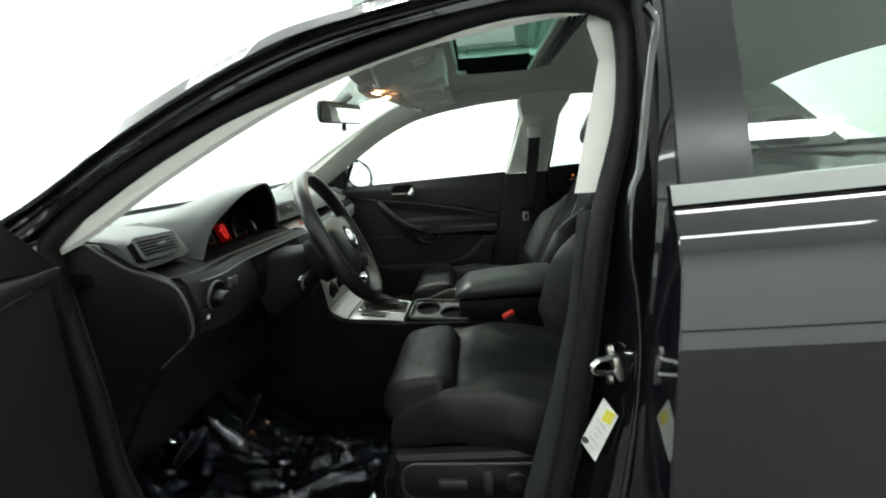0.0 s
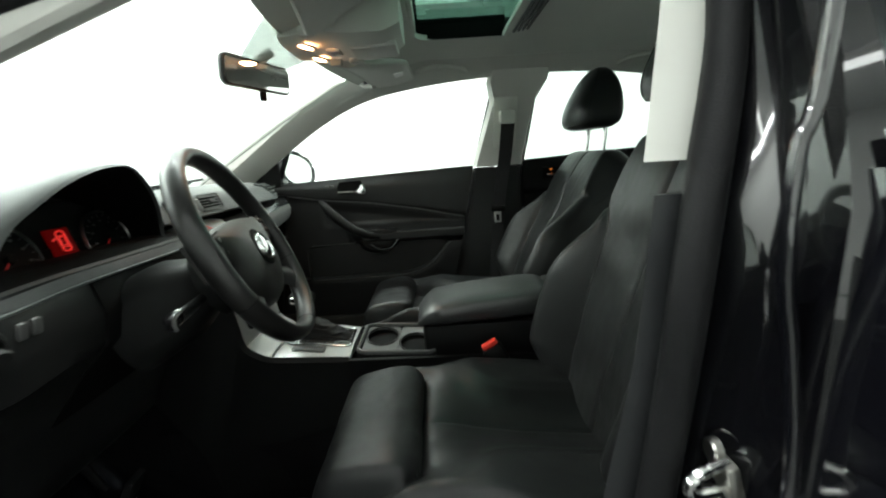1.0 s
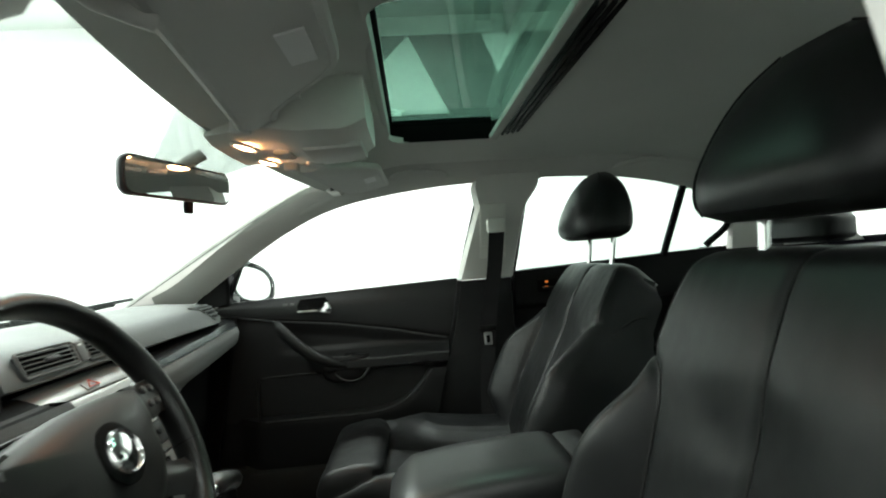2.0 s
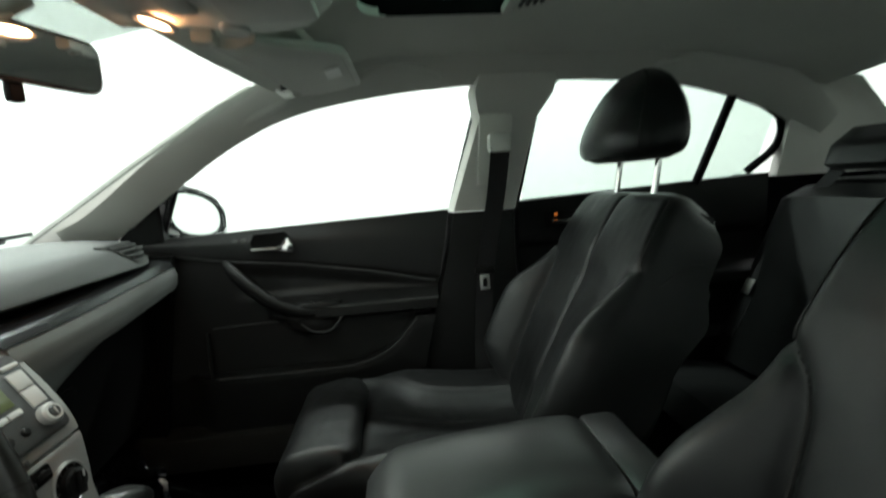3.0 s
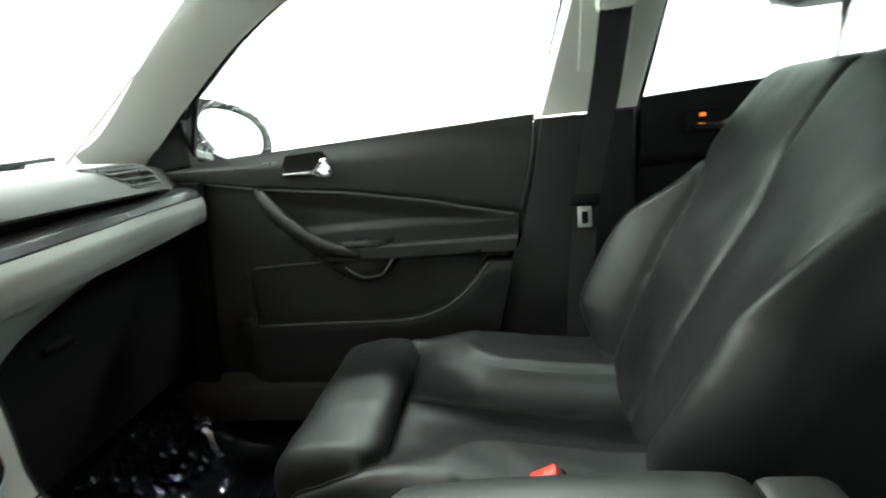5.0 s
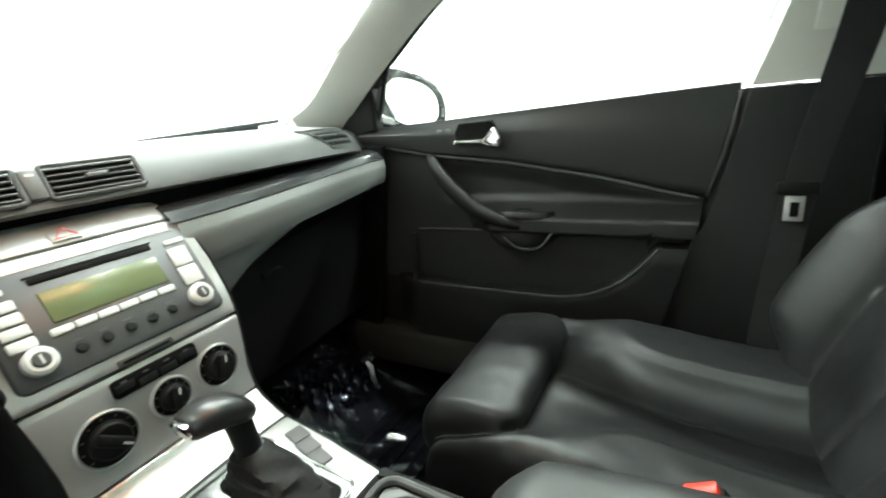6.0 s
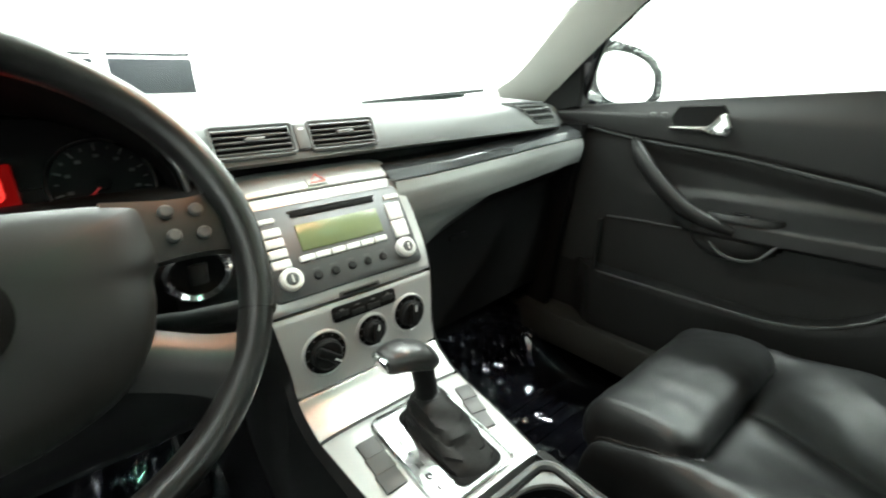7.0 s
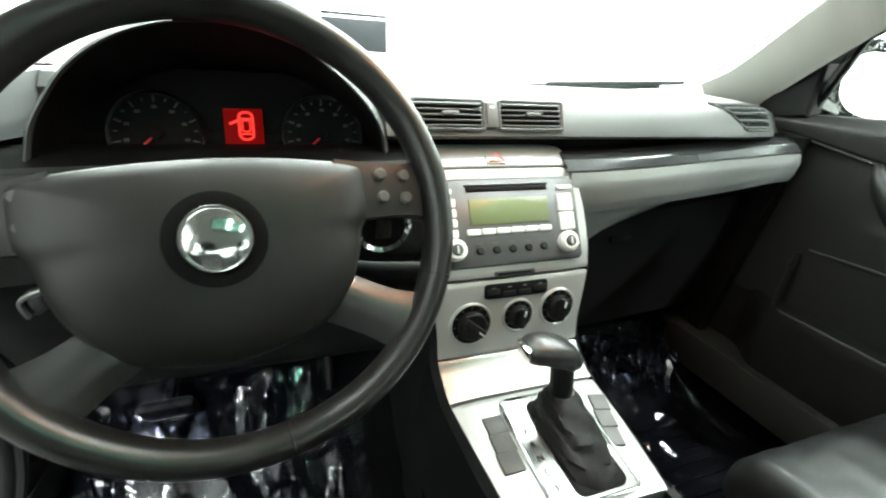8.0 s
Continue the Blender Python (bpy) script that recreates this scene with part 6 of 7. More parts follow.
for k in range(2):
    part("key", box((0.025, 0.026, 0.005), RM @ pose(0.091, 0.022 - 0.0275 * k, 0.004), 0.002), GREYBTN, radio)
for x in (-0.086, 0.086):
    kn = part("knob", disc(bmesh.new(), 0.0145, 0.014, RM @ Matrix.Translation((x, -0.036, 0.002)), 32, 0.003), GREYBTN, radio, "light grey knob with dark centre")
    part("knob_cap", disc(bmesh.new(), 0.0078, 0.0160, RM @ Matrix.Translation((x, -0.036, 0.002)), 24, 0.001), RADIO, kn)
    part("knob_line", box((0.002, 0.010, 0.001), RM @ pose(x, -0.036, 0.0185), 0), GREYBTN, kn)
for k in range(5):
    part("round_key", disc(bmesh.new(), 0.0058, 0.006, RM @ Matrix.Translation((-0.050 + 0.0245 * k, -0.039, 0.002)), 18, 0.0015), PLASTIC, radio, "small round dark key")
    part("key_mark", box((0.010, 0.0018, 0.001), RM @ pose(-0.050 + 0.0245 * k, -0.0295, 0.0042), 0), DARKBTN, radio)

# climate controls
slot = thing("card_slot", "narrow dark slot below the radio", "slot")
part("plate", box((0.062, 0.008, 0.003), stack_at(near_z(0.785)) @ pose(0.0, 0, 0.0005), 0.001), DARKBTN, slot)
part("groove", box((0.052, 0.003, 0.002), stack_at(near_z(0.785)) @ pose(0.0, 0, 0.0020), 0.0005), BLACK, slot)
keys = thing("climate_keys", "dark row of heater keys", "switch row")
KM = stack_at(near_z(0.760))
part("plate", plate(bmesh.new(), roundrect(0.098, 0.021, 0.005), KM @ Matrix.Translation((0.002, 0, -0.001)), 0.004, 0.001), BLACK, keys)
for k in range(4):
    part("key", box((0.020, 0.008, 0.003), KM @ pose(-0.034 + 0.024 * k, -0.004 if k in (1, 2) else 0.0, 0.003), 0.001), PLASTIC, keys)
    part("key_mark", box((0.006, 0.0015, 0.001), KM @ pose(-0.034 + 0.024 * k, 0.0055, 0.0035), 0), DARKBTN, keys)
for y, z, r in ((-0.066, 0.716, 0.029), (0.006, 0.720, 0.0225), (0.070, 0.724, 0.0265)):
    mm = stack_at(near_z(z)) @ Matrix.Translation((y - 0.0, 0, 0))
    dl = thing("heater_dial", "round black heater dial in a silver collar", "dial", group="heater dials")
    part("collar", ring(bmesh.new(), r + 0.003, r - 0.001, 0.004, mm, 40), SILVER, dl, "silver collar")
    part("face", disc(bmesh.new(), r, 0.003, mm, 36), BLACK, dl)
    part("knob", disc(bmesh.new(), r * 0.72, 0.013, mm, 28, 0.003), PLASTIC_SOFT, dl)
    part("grip", box((r * 1.25, r * 0.42, 0.010), mm @ pose(0, 0, 0.015, 0, 0, -40 if y < 0 else 80), 0.003), PLASTIC_SOFT, dl)
    part("pointer", box((r * 0.35, 0.0022, 0.001), mm @ pose(r * 0.4 * math.cos(radians(-40 if y < 0 else 80)), r * 0.4 * math.sin(radians(-40 if y < 0 else 80)), 0.0205, 0, 0, -40 if y < 0 else 80), 0), GREYBTN, dl)
    for k in range(9):
        a = radians(215 - 250 * k / 8)
        part("mark", box((0.0030, 0.0014, 0.0008), mm @ pose(r * 0.86 * math.cos(a), r * 0.86 * math.sin(a), 0.0033, 0, 0, math.degrees(a)), 0), DARKBTN, dl)

# gear selector
gear = thing("gear_selector", "black leather gear selector with chrome gate and satin grip", "gear lever")
GM = stack_at(near_x(-0.445)) @ Matrix.Translation((0.008, 0.0, 0.001))
bm = bmesh.new()
tube(bm, [GM @ Vector((x - 0.002, y, 0.001)) for x, y in roundrect(0.112, 0.150, 0.012, 4)], 0.0030, 8, loop=True, flat=0.8)
part("gate_frame", bm, CHROME, gear, "chrome gate frame")
part("gate_plate", plate(bmesh.new(), roundrect(0.110, 0.148, 0.010), GM @ Matrix.Translation((-0.002, 0, -0.002)), 0.0035), GATE, gear, "bright gate plate")
part("gate_slot", plate(bmesh.new(), roundrect(0.068, 0.132, 0.012), GM @ Matrix.Translation((0.008, -0.002, -0.001)), 0.0040), BLACK, gear)
# letter strip: P R N D S
part("letter_strip", plate(bmesh.new(), roundrect(0.020, 0.112, 0.006), GM @ Matrix.Translation((-0.043, -0.012, -0.001)), 0.0034), GATE, gear, "bright letter strip")
for k, letter in enumerate("PRNDS"):
    cu = bpy.data.curves.new("gear_letter", "FONT")
    cu.body, cu.size, cu.extrude, cu.align_x, cu.align_y = letter, 0.012, 0.0004, "CENTER", "CENTER"
    tmp = bpy.data.objects.new("gear_letter", cu)
    scene.collection.objects.link(tmp)
    me = bpy.data.meshes.new_from_object(tmp.evaluated_get(bpy.context.evaluated_depsgraph_get()))
    bpy.data.objects.remove(tmp)
    me.materials.append(BLACK)
    share("letter", me, gear, GM @ pose(-0.044, 0.022 - 0.0185 * k, 0.0030))
# pleated boot, longer towards the rear
rings = []
for k in range(14):
    u = k / 13
    wx_, wy_ = 0.033 * (1 - u) ** 0.8 + 0.0155 * u, 0.064 * (1 - u) ** 1.0 + 0.016 * u
    c = Vector((0.008, -0.002 + 0.042 * u, 0.002 + 0.040 * u ** 0.8))
    pl = 1 + 0.05 * math.sin(k * 2.4)
    rings.append([GM @ (c + Vector((math.copysign(abs(math.cos(t)) ** 0.6, math.cos(t)) * wx_ * (pl + 0.05 * math.sin(5 * t + 0.7 * k)), math.copysign(abs(math.sin(t)) ** 0.6, math.sin(t)) * wy_ * (pl + 0.04 * math.sin(7 * t + k)), 0.003 * math.sin(4 * t + 1.3 * k) * math.sin(math.pi * u)))) for t in [2 * math.pi * a / 32 for a in range(32)]])
part("boot", loft(bmesh.new(), rings), BOOTHIDE, gear, "crumpled black leather boot")
low = GM @ Vector((0.008, 0.040, 0.036))
top = GM @ Vector((0.002, 0.050, 0.102))
part("collar", tube(bmesh.new(), [low, low + (top - low) * 0.10], 0.0165, 18), CHROME, gear, "chrome collar")
part("shaft", tube(bmesh.new(), [low, low + (top - low) * 0.5, top], [0.0150, 0.0145, 0.0165], 18), PLASTIC_SOFT, gear)
# T-grip, its long axis across the car, leaning forward
rings = []
for k in range(17):
    u = k / 16
    y = -0.034 + 0.068 * u
    r = lerp_table(((0, 0.0115), (0.08, 0.0145), (0.4, 0.0175), (0.75, 0.0175), (0.92, 0.0135), (0.98, 0.008), (1, 0.004)), u)
    c = Vector((top.x - 0.004 + 0.008 * u, y, top.z + 0.012 - 0.030 * (u - 0.15) ** 2 - 0.004 * (1 - u)))
    rings.append([c + Vector((math.copysign(abs(math.cos(t)) ** 0.8, math.cos(t)) * r * 1.5, 0, math.sin(t) * r * (0.85 if math.sin(t) > 0 else 1.25))) for t in [2 * math.pi * a / 22 for a in range(22)]])
grip = part("grip", loft(bmesh.new(), rings), KNOB, gear, "satin dark grey grip")
part("release_button", box((0.030, 0.008, 0.019), pose(top.x - 0.004, -0.0355, top.z + 0.006, 12, 0, 0), 0.004), CHROME, grip, "chrome release button")
for s in (-1, 1):
    row = thing("switch_row", "column of three dark grey console switches", "switch row", group="console switch rows")
    for k in range(3):
        m = stack_at(near_x(-0.487 + 0.028 * k))
        y = -0.061 - 0.002 * k if s < 0 else 0.094 - 0.0085 * k
        part("switch", box((0.027 if s < 0 else 0.023, 0.0262, 0.004), m @ pose(y - 0.006, 0.0, 0.0008, 0, 0, 0 if s < 0 else -13), 0.001), DARKBTN, row)


# ---- roof fittings ----
mir = thing("rear_view_mirror", "black framed rear-view mirror on the windscreen", "mirror")
ml, mr = Vector((-0.530, -0.135, 1.250)), Vector((-0.478, 0.100, 1.257))
ax = (mr - ml).normalized()
upm = (Vector((0.06, 0, 1)) - ax * ax.dot(Vector((0.06, 0, 1)))).normalized()
nm = ax.cross(upm)
MM = Matrix(((ax.x, upm.x, nm.x, (ml.x + mr.x) / 2), (ax.y, upm.y, nm.y, (ml.y + mr.y) / 2), (ax.z, upm.z, nm.z, (ml.z + mr.z) / 2), (0, 0, 0, 1)))
part("housing", loft(bmesh.new(), [[MM @ Vector((x * g, y * g, z)) for x, y in roundrect(0.246, 0.062, 0.018)] for g, z in ((0.55, -0.026), (0.85, -0.020), (0.98, -0.008), (1.0, 0.0), (0.985, 0.004))]), PLASTIC, mir)
part("mirror_glass", plate(bmesh.new(), roundrect(0.236, 0.053, 0.015), MM @ Matrix.Translation((0, 0, 0.0035)), 0.002), MIRROR, mir, "mirror glass")
part("dip_lever", box((0.016, 0.022, 0.010), MM @ pose(0.02, -0.040, -0.006), 0.003), BLACK, mir)
part("stem", tube(bmesh.new(), [(-0.515, -0.015, 1.255), (-0.505, -0.01, 1.285), (-0.475, 0.0, 1.306)], 0.011, 10), TRIM, mir)

over = thing("overhead_console", "grey overhead console with two lit map lamps", "overhead console")
rings = []
for k in range(14):
    u = k / 13
    x = -0.428 + 0.245 * u
    z0 = 1.298 + 0.010 * u - 0.010 * step(0.3, 0.6, u) + 0.020 * step(0.86, 1.0, u)
    w = (0.105 + 0.02 * math.sin(math.pi * u)) * (1 - 0.10 * step(0.85, 1.0, u))
    rings.append([Vector(q) for q in ((x, -w, 1.395), (x, -w, z0 + 0.030), (x, -w * 0.95, z0 + 0.008), (x, -w * 0.7, z0), (x, 0, z0 - 0.002), (x, w * 0.7, z0), (x, w * 0.95, z0 + 0.008), (x, w, z0 + 0.030), (x, w, 1.395))])
part("housing", loft(bmesh.new(), rings), LINER, over)
for y in (-0.057, 0.057):
    mm = Matrix.Translation((-0.383, y, 1.2985)) @ pose(0, 0, 0, 180, 12, 0)
    part("lamp_bezel", ring(bmesh.new(), 0.030, 0.020, 0.005, mm @ Matrix.Diagonal((0.75, 1, 1, 1)), 28), TRIM, over)
    part("lamp_lens", disc(bmesh.new(), 0.021, 0.003, mm @ Matrix.Diagonal((0.7, 1, 1, 1)), 24), BULB, over, "lit warm lamp lens")
part("console_switch", box((0.030, 0.05, 0.012), pose(-0.335, 0.0, 1.296, 0, -2, 0), 0.005), TRIM, over)
part("sunroof_dial", disc(bmesh.new(), 0.018, 0.012, Matrix.Translation((-0.300, 0.075, 1.299)) @ pose(0, 0, 0, 180, 2, 0), 20, 0.003), TRIM, over)
part("glasses_box", box((0.10, 0.10, 0.014), pose(-0.245, 0.0, 1.2955, 0, -2, 0), 0.006), TRIM, over)

head = thing("header_trim", "light grey trim strip above the windscreen", "trim", "structure")
part("strip", slab(bmesh.new(), lambda u, v: Vector((-0.423 + 0.070 * (2 * v - 1) ** 2 + 0.145 * u, (2 * v - 1) * 0.54, 1.312 + 0.036 * u - 0.006 * (2 * v - 1) ** 2)), 4, 24, (0, 0, 0.020)), LINER, head)
for s in (-1, 1):
    visor = thing("sun_visor", "light grey folded sun visor with a small white label", "sun visor", group="sun visors")

    def vis(u, v):
        front = -0.352 + 0.050 * v
        rear = -0.205 + 0.016 * v - 0.105 * (1 - step(0.0, 0.46, v))
        x = front + (rear - front) * u
        y = s * (0.150 + 0.325 * v + 0.012 * u)
        return Vector((x, y, 1.296 + 0.17 * (x + 0.352) - 0.012 * v * v - 0.005 * math.sin(math.pi * u)))
    part("board", slab(bmesh.new(), vis, 12, 16, (-0.004, 0, 0.016)), TRIM, visor)
    part("edge", tube(bmesh.new(), [vis(1, v / 12) + Vector((0.002, 0, 0.008)) for v in range(13)], 0.009, 8), TRIM, visor)
    part("front_edge", tube(bmesh.new(), [vis(0, v / 12) + Vector((-0.002, 0, 0.006)) for v in range(13)], 0.008, 8), TRIM, visor)
    part("pivot", tube(bmesh.new(), [vis(0.0, 0.90), vis(0.0, 0.98) + Vector((-0.03, 0, 0.004)), vis(0.0, 1.0) + Vector((-0.050, s * 0.02, 0.020))], 0.010, 10), TRIM, visor)
    part("clip", box((0.030, 0.020, 0.022), pose(-0.360, s * 0.135, 1.305), 0.006), TRIM, visor)
    part("pivot_recess", box((0.030, 0.024, 0.012), pose(-0.326, s * 0.462, 1.308, 0, 0, 20 * s), 0.004), DARKBTN, visor, "dark pivot recess")
    part("pivot_recess", box((0.030, 0.030, 0.012), pose(-0.292, s * 0.476, 1.309, 0, 0, 20 * s), 0.004), DARKBTN, visor, "dark pivot recess")
    c = vis(0.80, 0.62)
    part("label", box((0.028, 0.060, 0.002), pose(c.x, c.y, c.z - 0.003, 0, -14, 0), 0), WHITE, visor, "white printed label")
    for k in range(4):
        part("print_bar", box((0.004, 0.040 - 0.006 * (k % 2), 0.001), pose(c.x - 0.009 + 0.006 * k, c.y, c.z - 0.0045 + 0.0015 * k, 0, -14, 0), 0), DARKBTN, visor)
    for x0, x1 in ((-0.185, 0.0), (0.52, 0.70)):
        g = thing("grab_handle", "light grey folding grab handle under the roof rail", "grab handle", group="grab handles")
        zz = 1.338
        part("grip", tube(bmesh.new(), curve_through([(x0, s * 0.545, zz), (x0 + 0.025, s * 0.516, zz + 0.006), ((x0 + x1) / 2, s * 0.500, zz + 0.012), (x1 - 0.025, s * 0.516, zz + 0.006), (x1, s * 0.545, zz)], 18), 0.009, 10), TRIM, g)
        for x in (x0, x1):
            part("mount", box((0.034, 0.020, 0.030), pose(x, s * 0.542, zz + 0.012), 0.006), TRIM, g)
    # seat belt on the passenger side pillar
    if s < 0:
        continue
    belt = thing("seat_belt", "black seat belt hanging down the door pillar", "seat belt", group="seat belts")
    part("guide", box((0.060, 0.030, 0.050), pose(0.140, s * 0.566, 1.180, 0, 0, 0), 0.012), LINER, belt, "grey belt guide")
    part("height_rail", box((0.085, 0.010, 0.185), pose(0.135, s * 0.602, 1.165, 22 * s, 0, 0), 0.012), LINER, belt)

    def web(u, v):
        p = curve_through([(0.139, s * 0.553, 1.168), (0.132, s * 0.598, 1.05), (0.114, s * 0.645, 0.90), (0.100, s * 0.662, 0.75), (0.085, s * 0.655, 0.52), (0.080, s * 0.650, 0.38)], 25)[min(24, round(u * 24))]
        return Vector((p.x - 0.024 + 0.048 * v, p.y, p.z))
    part("webbing", slab(bmesh.new(), web, 24, 2, (0, s * 0.002, 0)), BELT, belt)
    tg = part("tongue", box((0.027, 0.005, 0.042), pose(0.103, s * 0.652, 0.816, -6 * s, 0, 0), 0.003), SILVER, belt, "bright steel tongue")
    part("tongue_slot", box((0.012, 0.002, 0.024), pose(0.103, s * 0.6485, 0.815, -6 * s, 0, 0), 0.002), BLACK, tg)
    part("tongue_grip", box((0.056, 0.012, 0.020), pose(0.104, s * 0.650, 0.850, -6 * s, 0, 0), 0.004), PLASTIC_SOFT, tg)

# ---- outside mirrors ----
def outside_mirror(s):
    mo = thing("outside_mirror", "black outside mirror with wet rim on the door", "mirror", group="outside mirrors")
    c = Vector((-0.712, s * 0.835, 1.046))
    n = Vector((0.88, -s * 0.46, 0.02)).normalized()
    r = Vector((0, 0, 1)).cross(n).normalized()
    u = n.cross(r)
    m = Matrix(((r.x, u.x, n.x, c.x), (r.y, u.y, n.y, c.y), (r.z, u.z, n.z, c.z), (0, 0, 0, 1)))
    base = []
    for k in range(48):
        a = 2 * math.pi * k / 48
        x, y = math.copysign(abs(math.cos(a)) ** 0.80, math.cos(a)) * 0.096, math.copysign(abs(math.sin(a)) ** 0.80, math.sin(a)) * 0.071
        base.append((x, y * (1.0 - 0.9 * x) - 0.20 * x))
    rings = [[m @ Vector((x * g, y * g, z)) for x, y in base] for g, z in ((0.96, 0.004), (1.02, 0.012), (1.13, 0.006), (1.16, -0.02), (1.04, -0.06), (0.75, -0.092), (0.35, -0.10))]
    part("housing", loft(bmesh.new(), rings), PAINT, mo, "gloss black housing")
    part("rim", loft(bmesh.new(), [[m @ Vector((x * g - 0.004, y * g, z)) for x, y in base] for g, z in ((0.79, 0.013), (0.83, 0.0165), (0.98, 0.018), (1.10, 0.013), (1.165, 0.000), (1.17, -0.018))]), BLACK, mo, "matt black mirror rim")
    part("mirror_glass", plate(bmesh.new(), [(x * 0.81, y * 0.81) for x, y in base], m @ Matrix.Translation((-0.004, 0, 0.0165)), 0.003), MIRROR, mo, "mirror glass")
    part("foot", tube(bmesh.new(), [c + Vector((-0.03, -s * 0.06, -0.05)), Vector((-0.76, s * 0.745, 1.005))], [0.028, 0.034], 12, flat=0.7), PAINT, mo)
    rnd = random.Random(5)
    bm = bmesh.new()
    for k in range(330):
        x, y = base[rnd.randrange(len(base))]
        g = 0.85 + rnd.random() * 0.30
        p = m @ Vector((x * g + rnd.uniform(-0.006, 0.006), y * g + rnd.uniform(-0.006, 0.006), 0.0185 - max(0.0, g - 1.02) * 0.075))
        bmesh.ops.create_icosphere(bm, subdivisions=1, radius=rnd.uniform(0.001, 0.0024), matrix=Matrix.Translation(p))
    tagged(part("water_drops", bm, CHROME, mo, "bright water drops"), kind="stuff")


outside_mirror(1)

# ---- driver's door opening ----
jamb = thing("door_jamb", "gloss black door jamb with striker and rubber seal", "door frame", "structure")
bm = bmesh.new()
rings = []
for z, x0, dx in ((0.28, -0.02, 0.17), (0.45, 0.012, 0.14), (0.60, 0.045, 0.110), (0.75, 0.068, 0.085), (0.90, 0.084, 0.068), (1.0, 0.094, 0.058), (1.10, 0.110, 0.052), (1.20, 0.126, 0.046), (1.29, 0.130, 0.048), (1.345, 0.10, 0.10)):
    y = -side_y(z)
    o = -0.052 if z < 1.02 else -0.058
    rings.append([Vector(q) for q in ((x0, y - 0.004, z), (x0 + 0.018, y - 0.020, z), (x0 + 0.030, y + o * 0.9, z), (x0 + dx * 0.55, y + o * 1.5, z), (x0 + dx, y + o * 1.8, z), (x0 + dx + 0.03, y - 0.02, z), (x0 + dx, y + 0.006, z))])
loft(bm, rings)
part("pillar_skin", bm, JAMB, jamb, "gloss black pillar")
seal_path = curve_through([(-0.60, -0.715, 0.385), (-0.735, -0.712, 0.42), (-0.790, -0.712, 0.55), (-0.800, -0.712, 0.72), (-0.815, -0.712, 0.90), (-0.822, -0.708, 0.985), (-0.79, -0.705, 1.03), (-0.674, -0.664, 1.118), (-0.43, -0.612, 1.232), (-0.135, -0.576, 1.318), (0.04, -0.566, 1.336), (0.115, -0.572, 1.322), (0.138, -0.590, 1.285), (0.124, -0.648, 1.15), (0.070, -0.712, 0.985), (0.050, -0.712, 0.80), (0.022, -0.712, 0.62), (-0.015, -0.712, 0.46), (-0.05, -0.714, 0.39), (-0.12, -0.715, 0.38)], 110)
part("door_seal", tube(bmesh.new(), seal_path, 0.016, 10), RUBBER, jamb, "black rubber door seal")
part("inner_flange", tube(bmesh.new(), [q + Vector((0.0, 0.018, -0.0)) for q in seal_path], 0.008, 8), PLASTIC, jamb)
part("outer_seal", tube(bmesh.new(), [(0.118 + 0.028 * k / 11 if k < 9 else 0.142, -(side_y(0.32 + 0.092 * k) + 0.075), 0.32 + 0.092 * k) for k in range(12)], 0.010, 8), RUBBER, jamb, "black rubber strip")
JR1 = [(0.109, -0.765, 1.267), (0.123, -0.765, 1.246), (0.118, -0.765, 1.207), (0.113, -0.765, 1.14), (0.108, -0.765, 1.069), (0.098, -0.765, 1.036), (0.098, -0.765, 0.955), (0.107, -0.765, 0.898), (0.112, -0.77, 0.80), (0.10, -0.775, 0.65), (0.07, -0.78, 0.45)]
part("flange_edge", tube(bmesh.new(), curve_through(JR1, 26), 0.0055, 10), PAINT, jamb, "gloss black flange edge")
strk = part("striker", box((0.012, 0.030, 0.040), pose(0.092, -0.730, 0.772, 0, -14, 0), 0.004), STEEL, jamb, "steel door striker")
part("striker_loop", tube(bmesh.new(), curve_through([(0.088, -0.735, 0.790), (0.062, -0.742, 0.787), (0.052, -0.744, 0.778), (0.058, -0.742, 0.768), (0.086, -0.735, 0.764)], 14), 0.0048, 8), CHROME, strk)
for dz in (-0.022, 0.024):
    part("striker_bolt", disc(bmesh.new(), 0.010, 0.008, Matrix.Translation((0.086, -0.726, 0.772 + dz)) @ pose(0, 0, 0, 0, -90, 0), 12, 0.002), STEEL, strk)
# paper label on the pillar
LM = Matrix.Translation((0.063, -0.7415, 0.671)) @ Matrix(((0.893, 0, -0.45, 0), (-0.45, 0, -0.893, 0), (0, 1, 0, 0), (0, 0, 0, 1)))
tag = thing("pillar_label", "white paper label with a yellow patch on the door pillar", "label")
part("paper", plate(bmesh.new(), [(0.0065, 0.056), (0.028, 0.030), (-0.0056, -0.059), (-0.028, -0.028)], LM, 0.0012), WHITE, tag)
part("yellow_patch", box((0.014, 0.022, 0.001), LM @ pose(0.014, 0.026, 0.0018, 0, 0, -20), 0), YELLOW, tag, "yellow patch")
for k in range(6):
    part("print_bar", box((0.020 - 0.006 * (k % 3), 0.0022, 0.0006), LM @ pose(0.004 - 0.0040 * k, 0.010 - 0.0105 * k, 0.0016, 0, 0, -54), 0), GREYBTN, tag)
part("print_dot", disc(bmesh.new(), 0.006, 0.001, LM @ Matrix.Translation((-0.021, -0.024, 0.0010)), 16, 0.0002), DARKBTN, tag)

# ---- floor: mats, plastic film, pedals ----
def mat_sheet(x0, x1, y0, y1, z):
    return slab(bmesh.new(), lambda u, v: Vector((x0 + (x1 - x0) * u, y0 + (y1 - y0) * v, z + 0.26 * step(0.26, 0.0, u) + 0.004 * noise.noise(Vector((u * 14, v * 14, 3))))), 30, 24, (0, 0, -0.008))


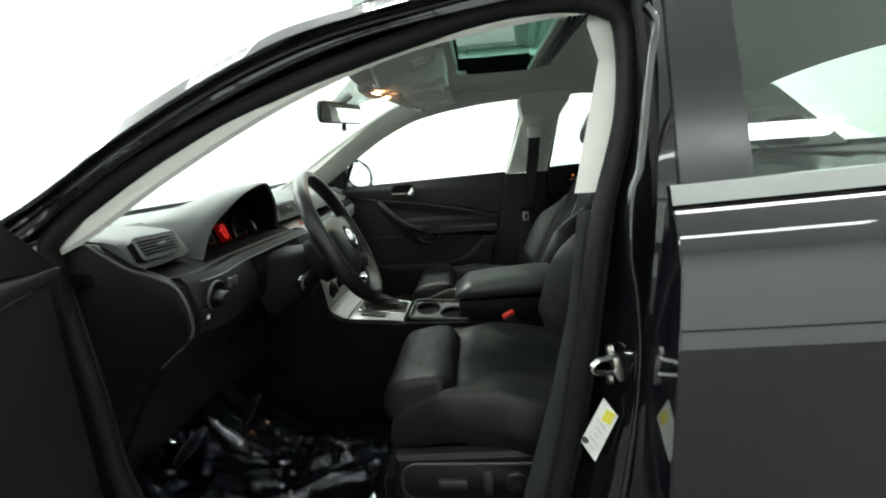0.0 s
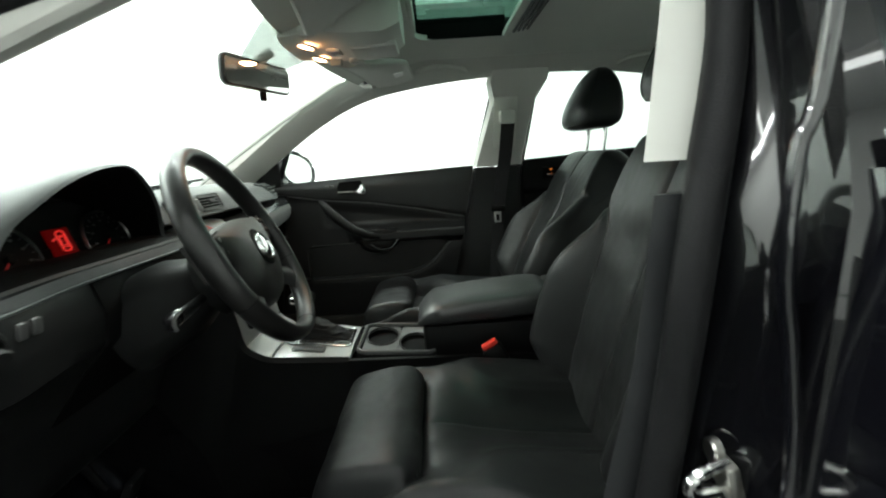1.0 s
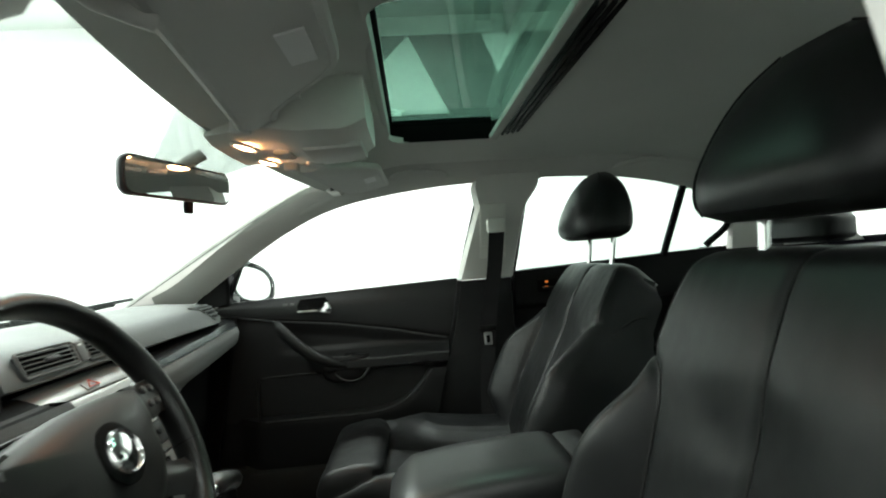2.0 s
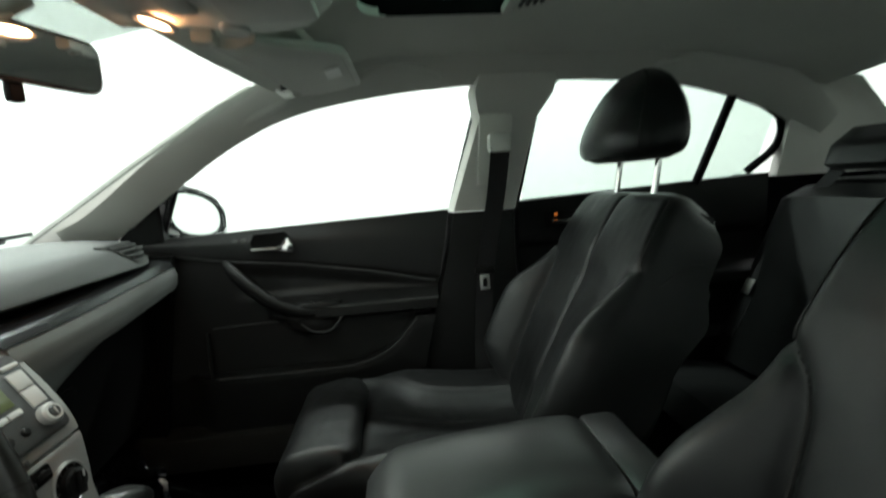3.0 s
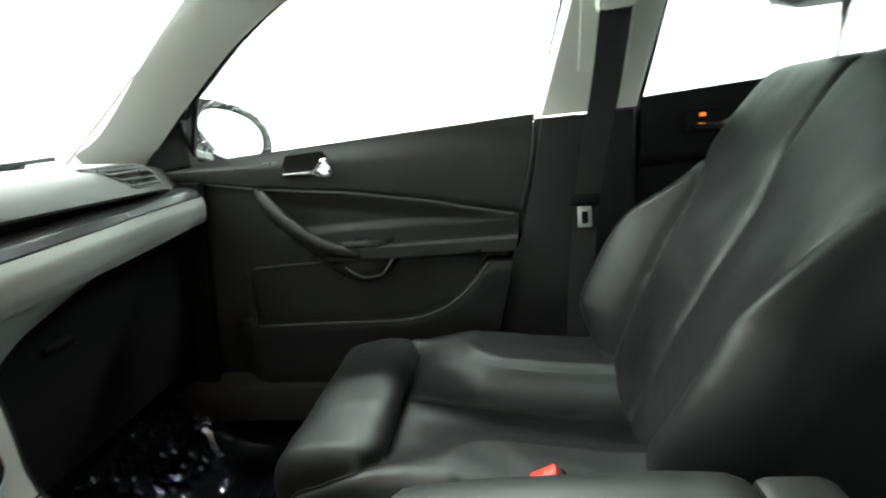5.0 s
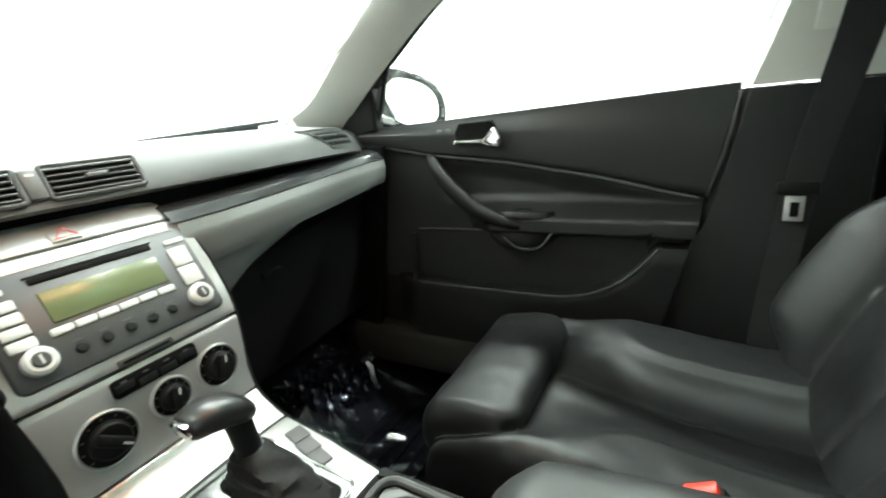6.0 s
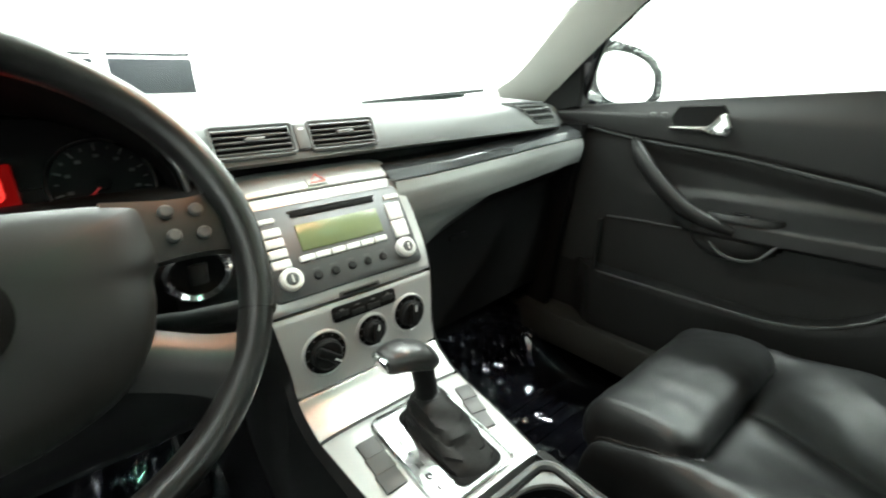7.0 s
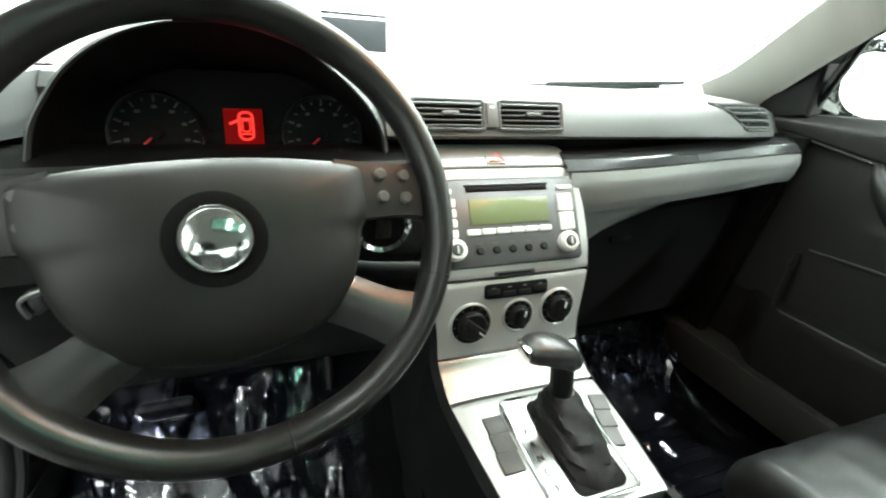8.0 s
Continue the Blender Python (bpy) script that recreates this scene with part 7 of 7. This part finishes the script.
for s in (-1, 1):
    mt = thing("floor_mat", "black ribbed carpet floor mat", "floor mat", group="floor mats")
    part("mat", mat_sheet(-1.05, -0.42, s * 0.40 - 0.24, s * 0.40 + 0.24, 0.278), CARPET, mt)
    for k in range(12):
        part("rib", box((0.016, 0.30, 0.005), pose(-0.83 + 0.034 * k, s * 0.40, 0.284), 0.002), CARPET, mt)


def crumple(x0, x1, y0, y1, z, seed, amp):
    """Thin film with straight sharp creases between flat facets."""
    def f(u, v):
        p = Vector((u * 2.6 + v * 1.1, v * 3.6 - u * 0.8, seed))
        p = p + 0.30 * noise.noise_vector(p * 0.7)
        h = 0.0
        for scale, part_ in ((1.0, 0.68), (2.1, 0.28), (4.8, 0.04)):
            near, _ = noise.voronoi(p * scale)
            edge = near[1] - near[0]
            h += part_ * (max(0.0, 1 - edge * 3.2) + 0.55 * noise.noise(p * scale * 0.7))
        x = x0 + (x1 - x0) * u + 0.02 * noise.noise(p * 2 + Vector((9, 0, 0)))
        y = y0 + (y1 - y0) * v + 0.02 * noise.noise(p * 2 + Vector((0, 9, 0)))
        return Vector((x, y, z + max(0.0, amp * h) + 0.30 * step(-0.62, -1.12, x)))
    return slab(bmesh.new(), f, 150, 130, (0, 0, -0.0006))


film = thing("plastic_film", "crumpled clear plastic film over the driver's floor mat", "plastic film", group="floor films")
part("sheet", crumple(-1.02, -0.40, -0.68, -0.18, 0.288, 1.0, 0.026), FILM, film, "", 9)
film = thing("plastic_film", "crumpled clear plastic film over the passenger's floor mat", "plastic film", group="floor films")
part("sheet", crumple(-0.80, -0.42, 0.16, 0.66, 0.288, 7.0, 0.013), FILM, film, "", 9)
bag = thing("plastic_bag", "bunched clear plastic bag in the passenger's footwell", "plastic bag")


def bunch(cx, cy, cz, rx, ry, rz, seed):
    bm = bmesh.new()
    rings = []
    for k in range(22):
        t = math.pi * (k + 0.5) / 22
        pts = []
        for a in range(34):
            b = 2 * math.pi * a / 34
            d = Vector((math.sin(t) * math.cos(b), math.sin(t) * math.sin(b), math.cos(t)))
            w = 0.62 + 0.75 * (1 - abs(noise.noise(d * 2.6 + Vector((seed, 0, 0)))) * 2) * 0.6 + 0.20 * (1 - abs(noise.noise(d * 6 + Vector((0, seed, 0)))) * 2)
            pts.append(Vector((cx + d.x * rx * w, cy + d.y * ry * w, max(0.284, cz + d.z * rz * w))))
        rings.append(pts)
    return loft(bm, rings)


def pleated(u, v):
    """A bag standing against the bulkhead, drawn into upright folds."""
    t = 11 * u + 0.5 * math.sin(5 * u + 2 * v) + 0.3 * noise.noise(Vector((u * 6, v * 2, 4)))
    fold = (1 - abs(2 * (t % 1.0) - 1)) ** 1.6 * (0.012 + 0.014 * v)
    top = 0.13 + 0.085 * u - 0.03 * step(0.88, 1.0, u) + 0.016 * noise.noise(Vector((u * 9, 0, 5)))
    return Vector((-0.875 + 0.06 * u + fold + 0.05 * (1 - v) + 0.006 * noise.noise(Vector((u * 20, v * 9, 2))), 0.295 + 0.275 * u, 0.300 + top * v))


part("film", slab(bmesh.new(), pleated, 160, 40, (-0.0008, 0, 0)), BAGFILM, bag, "", 30)
part("film_fold", slab(bmesh.new(), lambda u, v: pleated(0.35 + 0.6 * u, 0.05 + 0.7 * v) + Vector((0.030 + 0.012 * noise.noise(Vector((u * 5, v * 4, 1))), 0.008, -0.01)), 110, 30, (-0.0008, 0, 0)), BAGFILM, bag, "", 30)
def hem_strip(u, v):
    """A short crinkled strip hanging at the bag's end, whitened to imitate a glint."""
    p = pleated(0.97, 0.15 + 0.45 * u)
    return p + Vector((0.030 + 0.006 * (v - 0.5) + 0.004 * noise.noise(Vector((u * 9, v * 3, 6))), 0.008 * (v - 0.5) - 0.010 * u + 0.003 * noise.noise(Vector((u * 7, v * 2, 1))), 0.0))


part("hem", slab(bmesh.new(), hem_strip, 16, 6, (-0.0010, 0, 0)), HEMGLINT, bag, "folded hem painted white for its glint", 15)
ped = thing("pedal", "brake pedal wrapped in clear plastic film", "pedal", group="pedals")
part("pad", box((0.020, 0.085, 0.060), pose(-0.808, -0.505, 0.480, 0, 35, 0), 0.008), RUBBER, ped)
part("arm", tube(bmesh.new(), [(-0.820, -0.505, 0.49), (-0.88, -0.480, 0.60), (-0.94, -0.440, 0.74)], 0.011, 8), PLASTIC_SOFT, ped)
part("film_wrap", bunch(-0.800, -0.515, 0.455, 0.055, 0.060, 0.070, 5.0), FILM, ped, "clear crinkled film", 12)
ped = thing("pedal", "long black accelerator pedal", "pedal", group="pedals")
part("pad", box((0.016, 0.050, 0.17), pose(-0.83, -0.235, 0.375, 0, 28, 0), 0.006), RUBBER, ped)
part("arm", tube(bmesh.new(), [(-0.86, -0.235, 0.42), (-0.95, -0.235, 0.58)], 0.009, 8), PLASTIC_SOFT, ped)
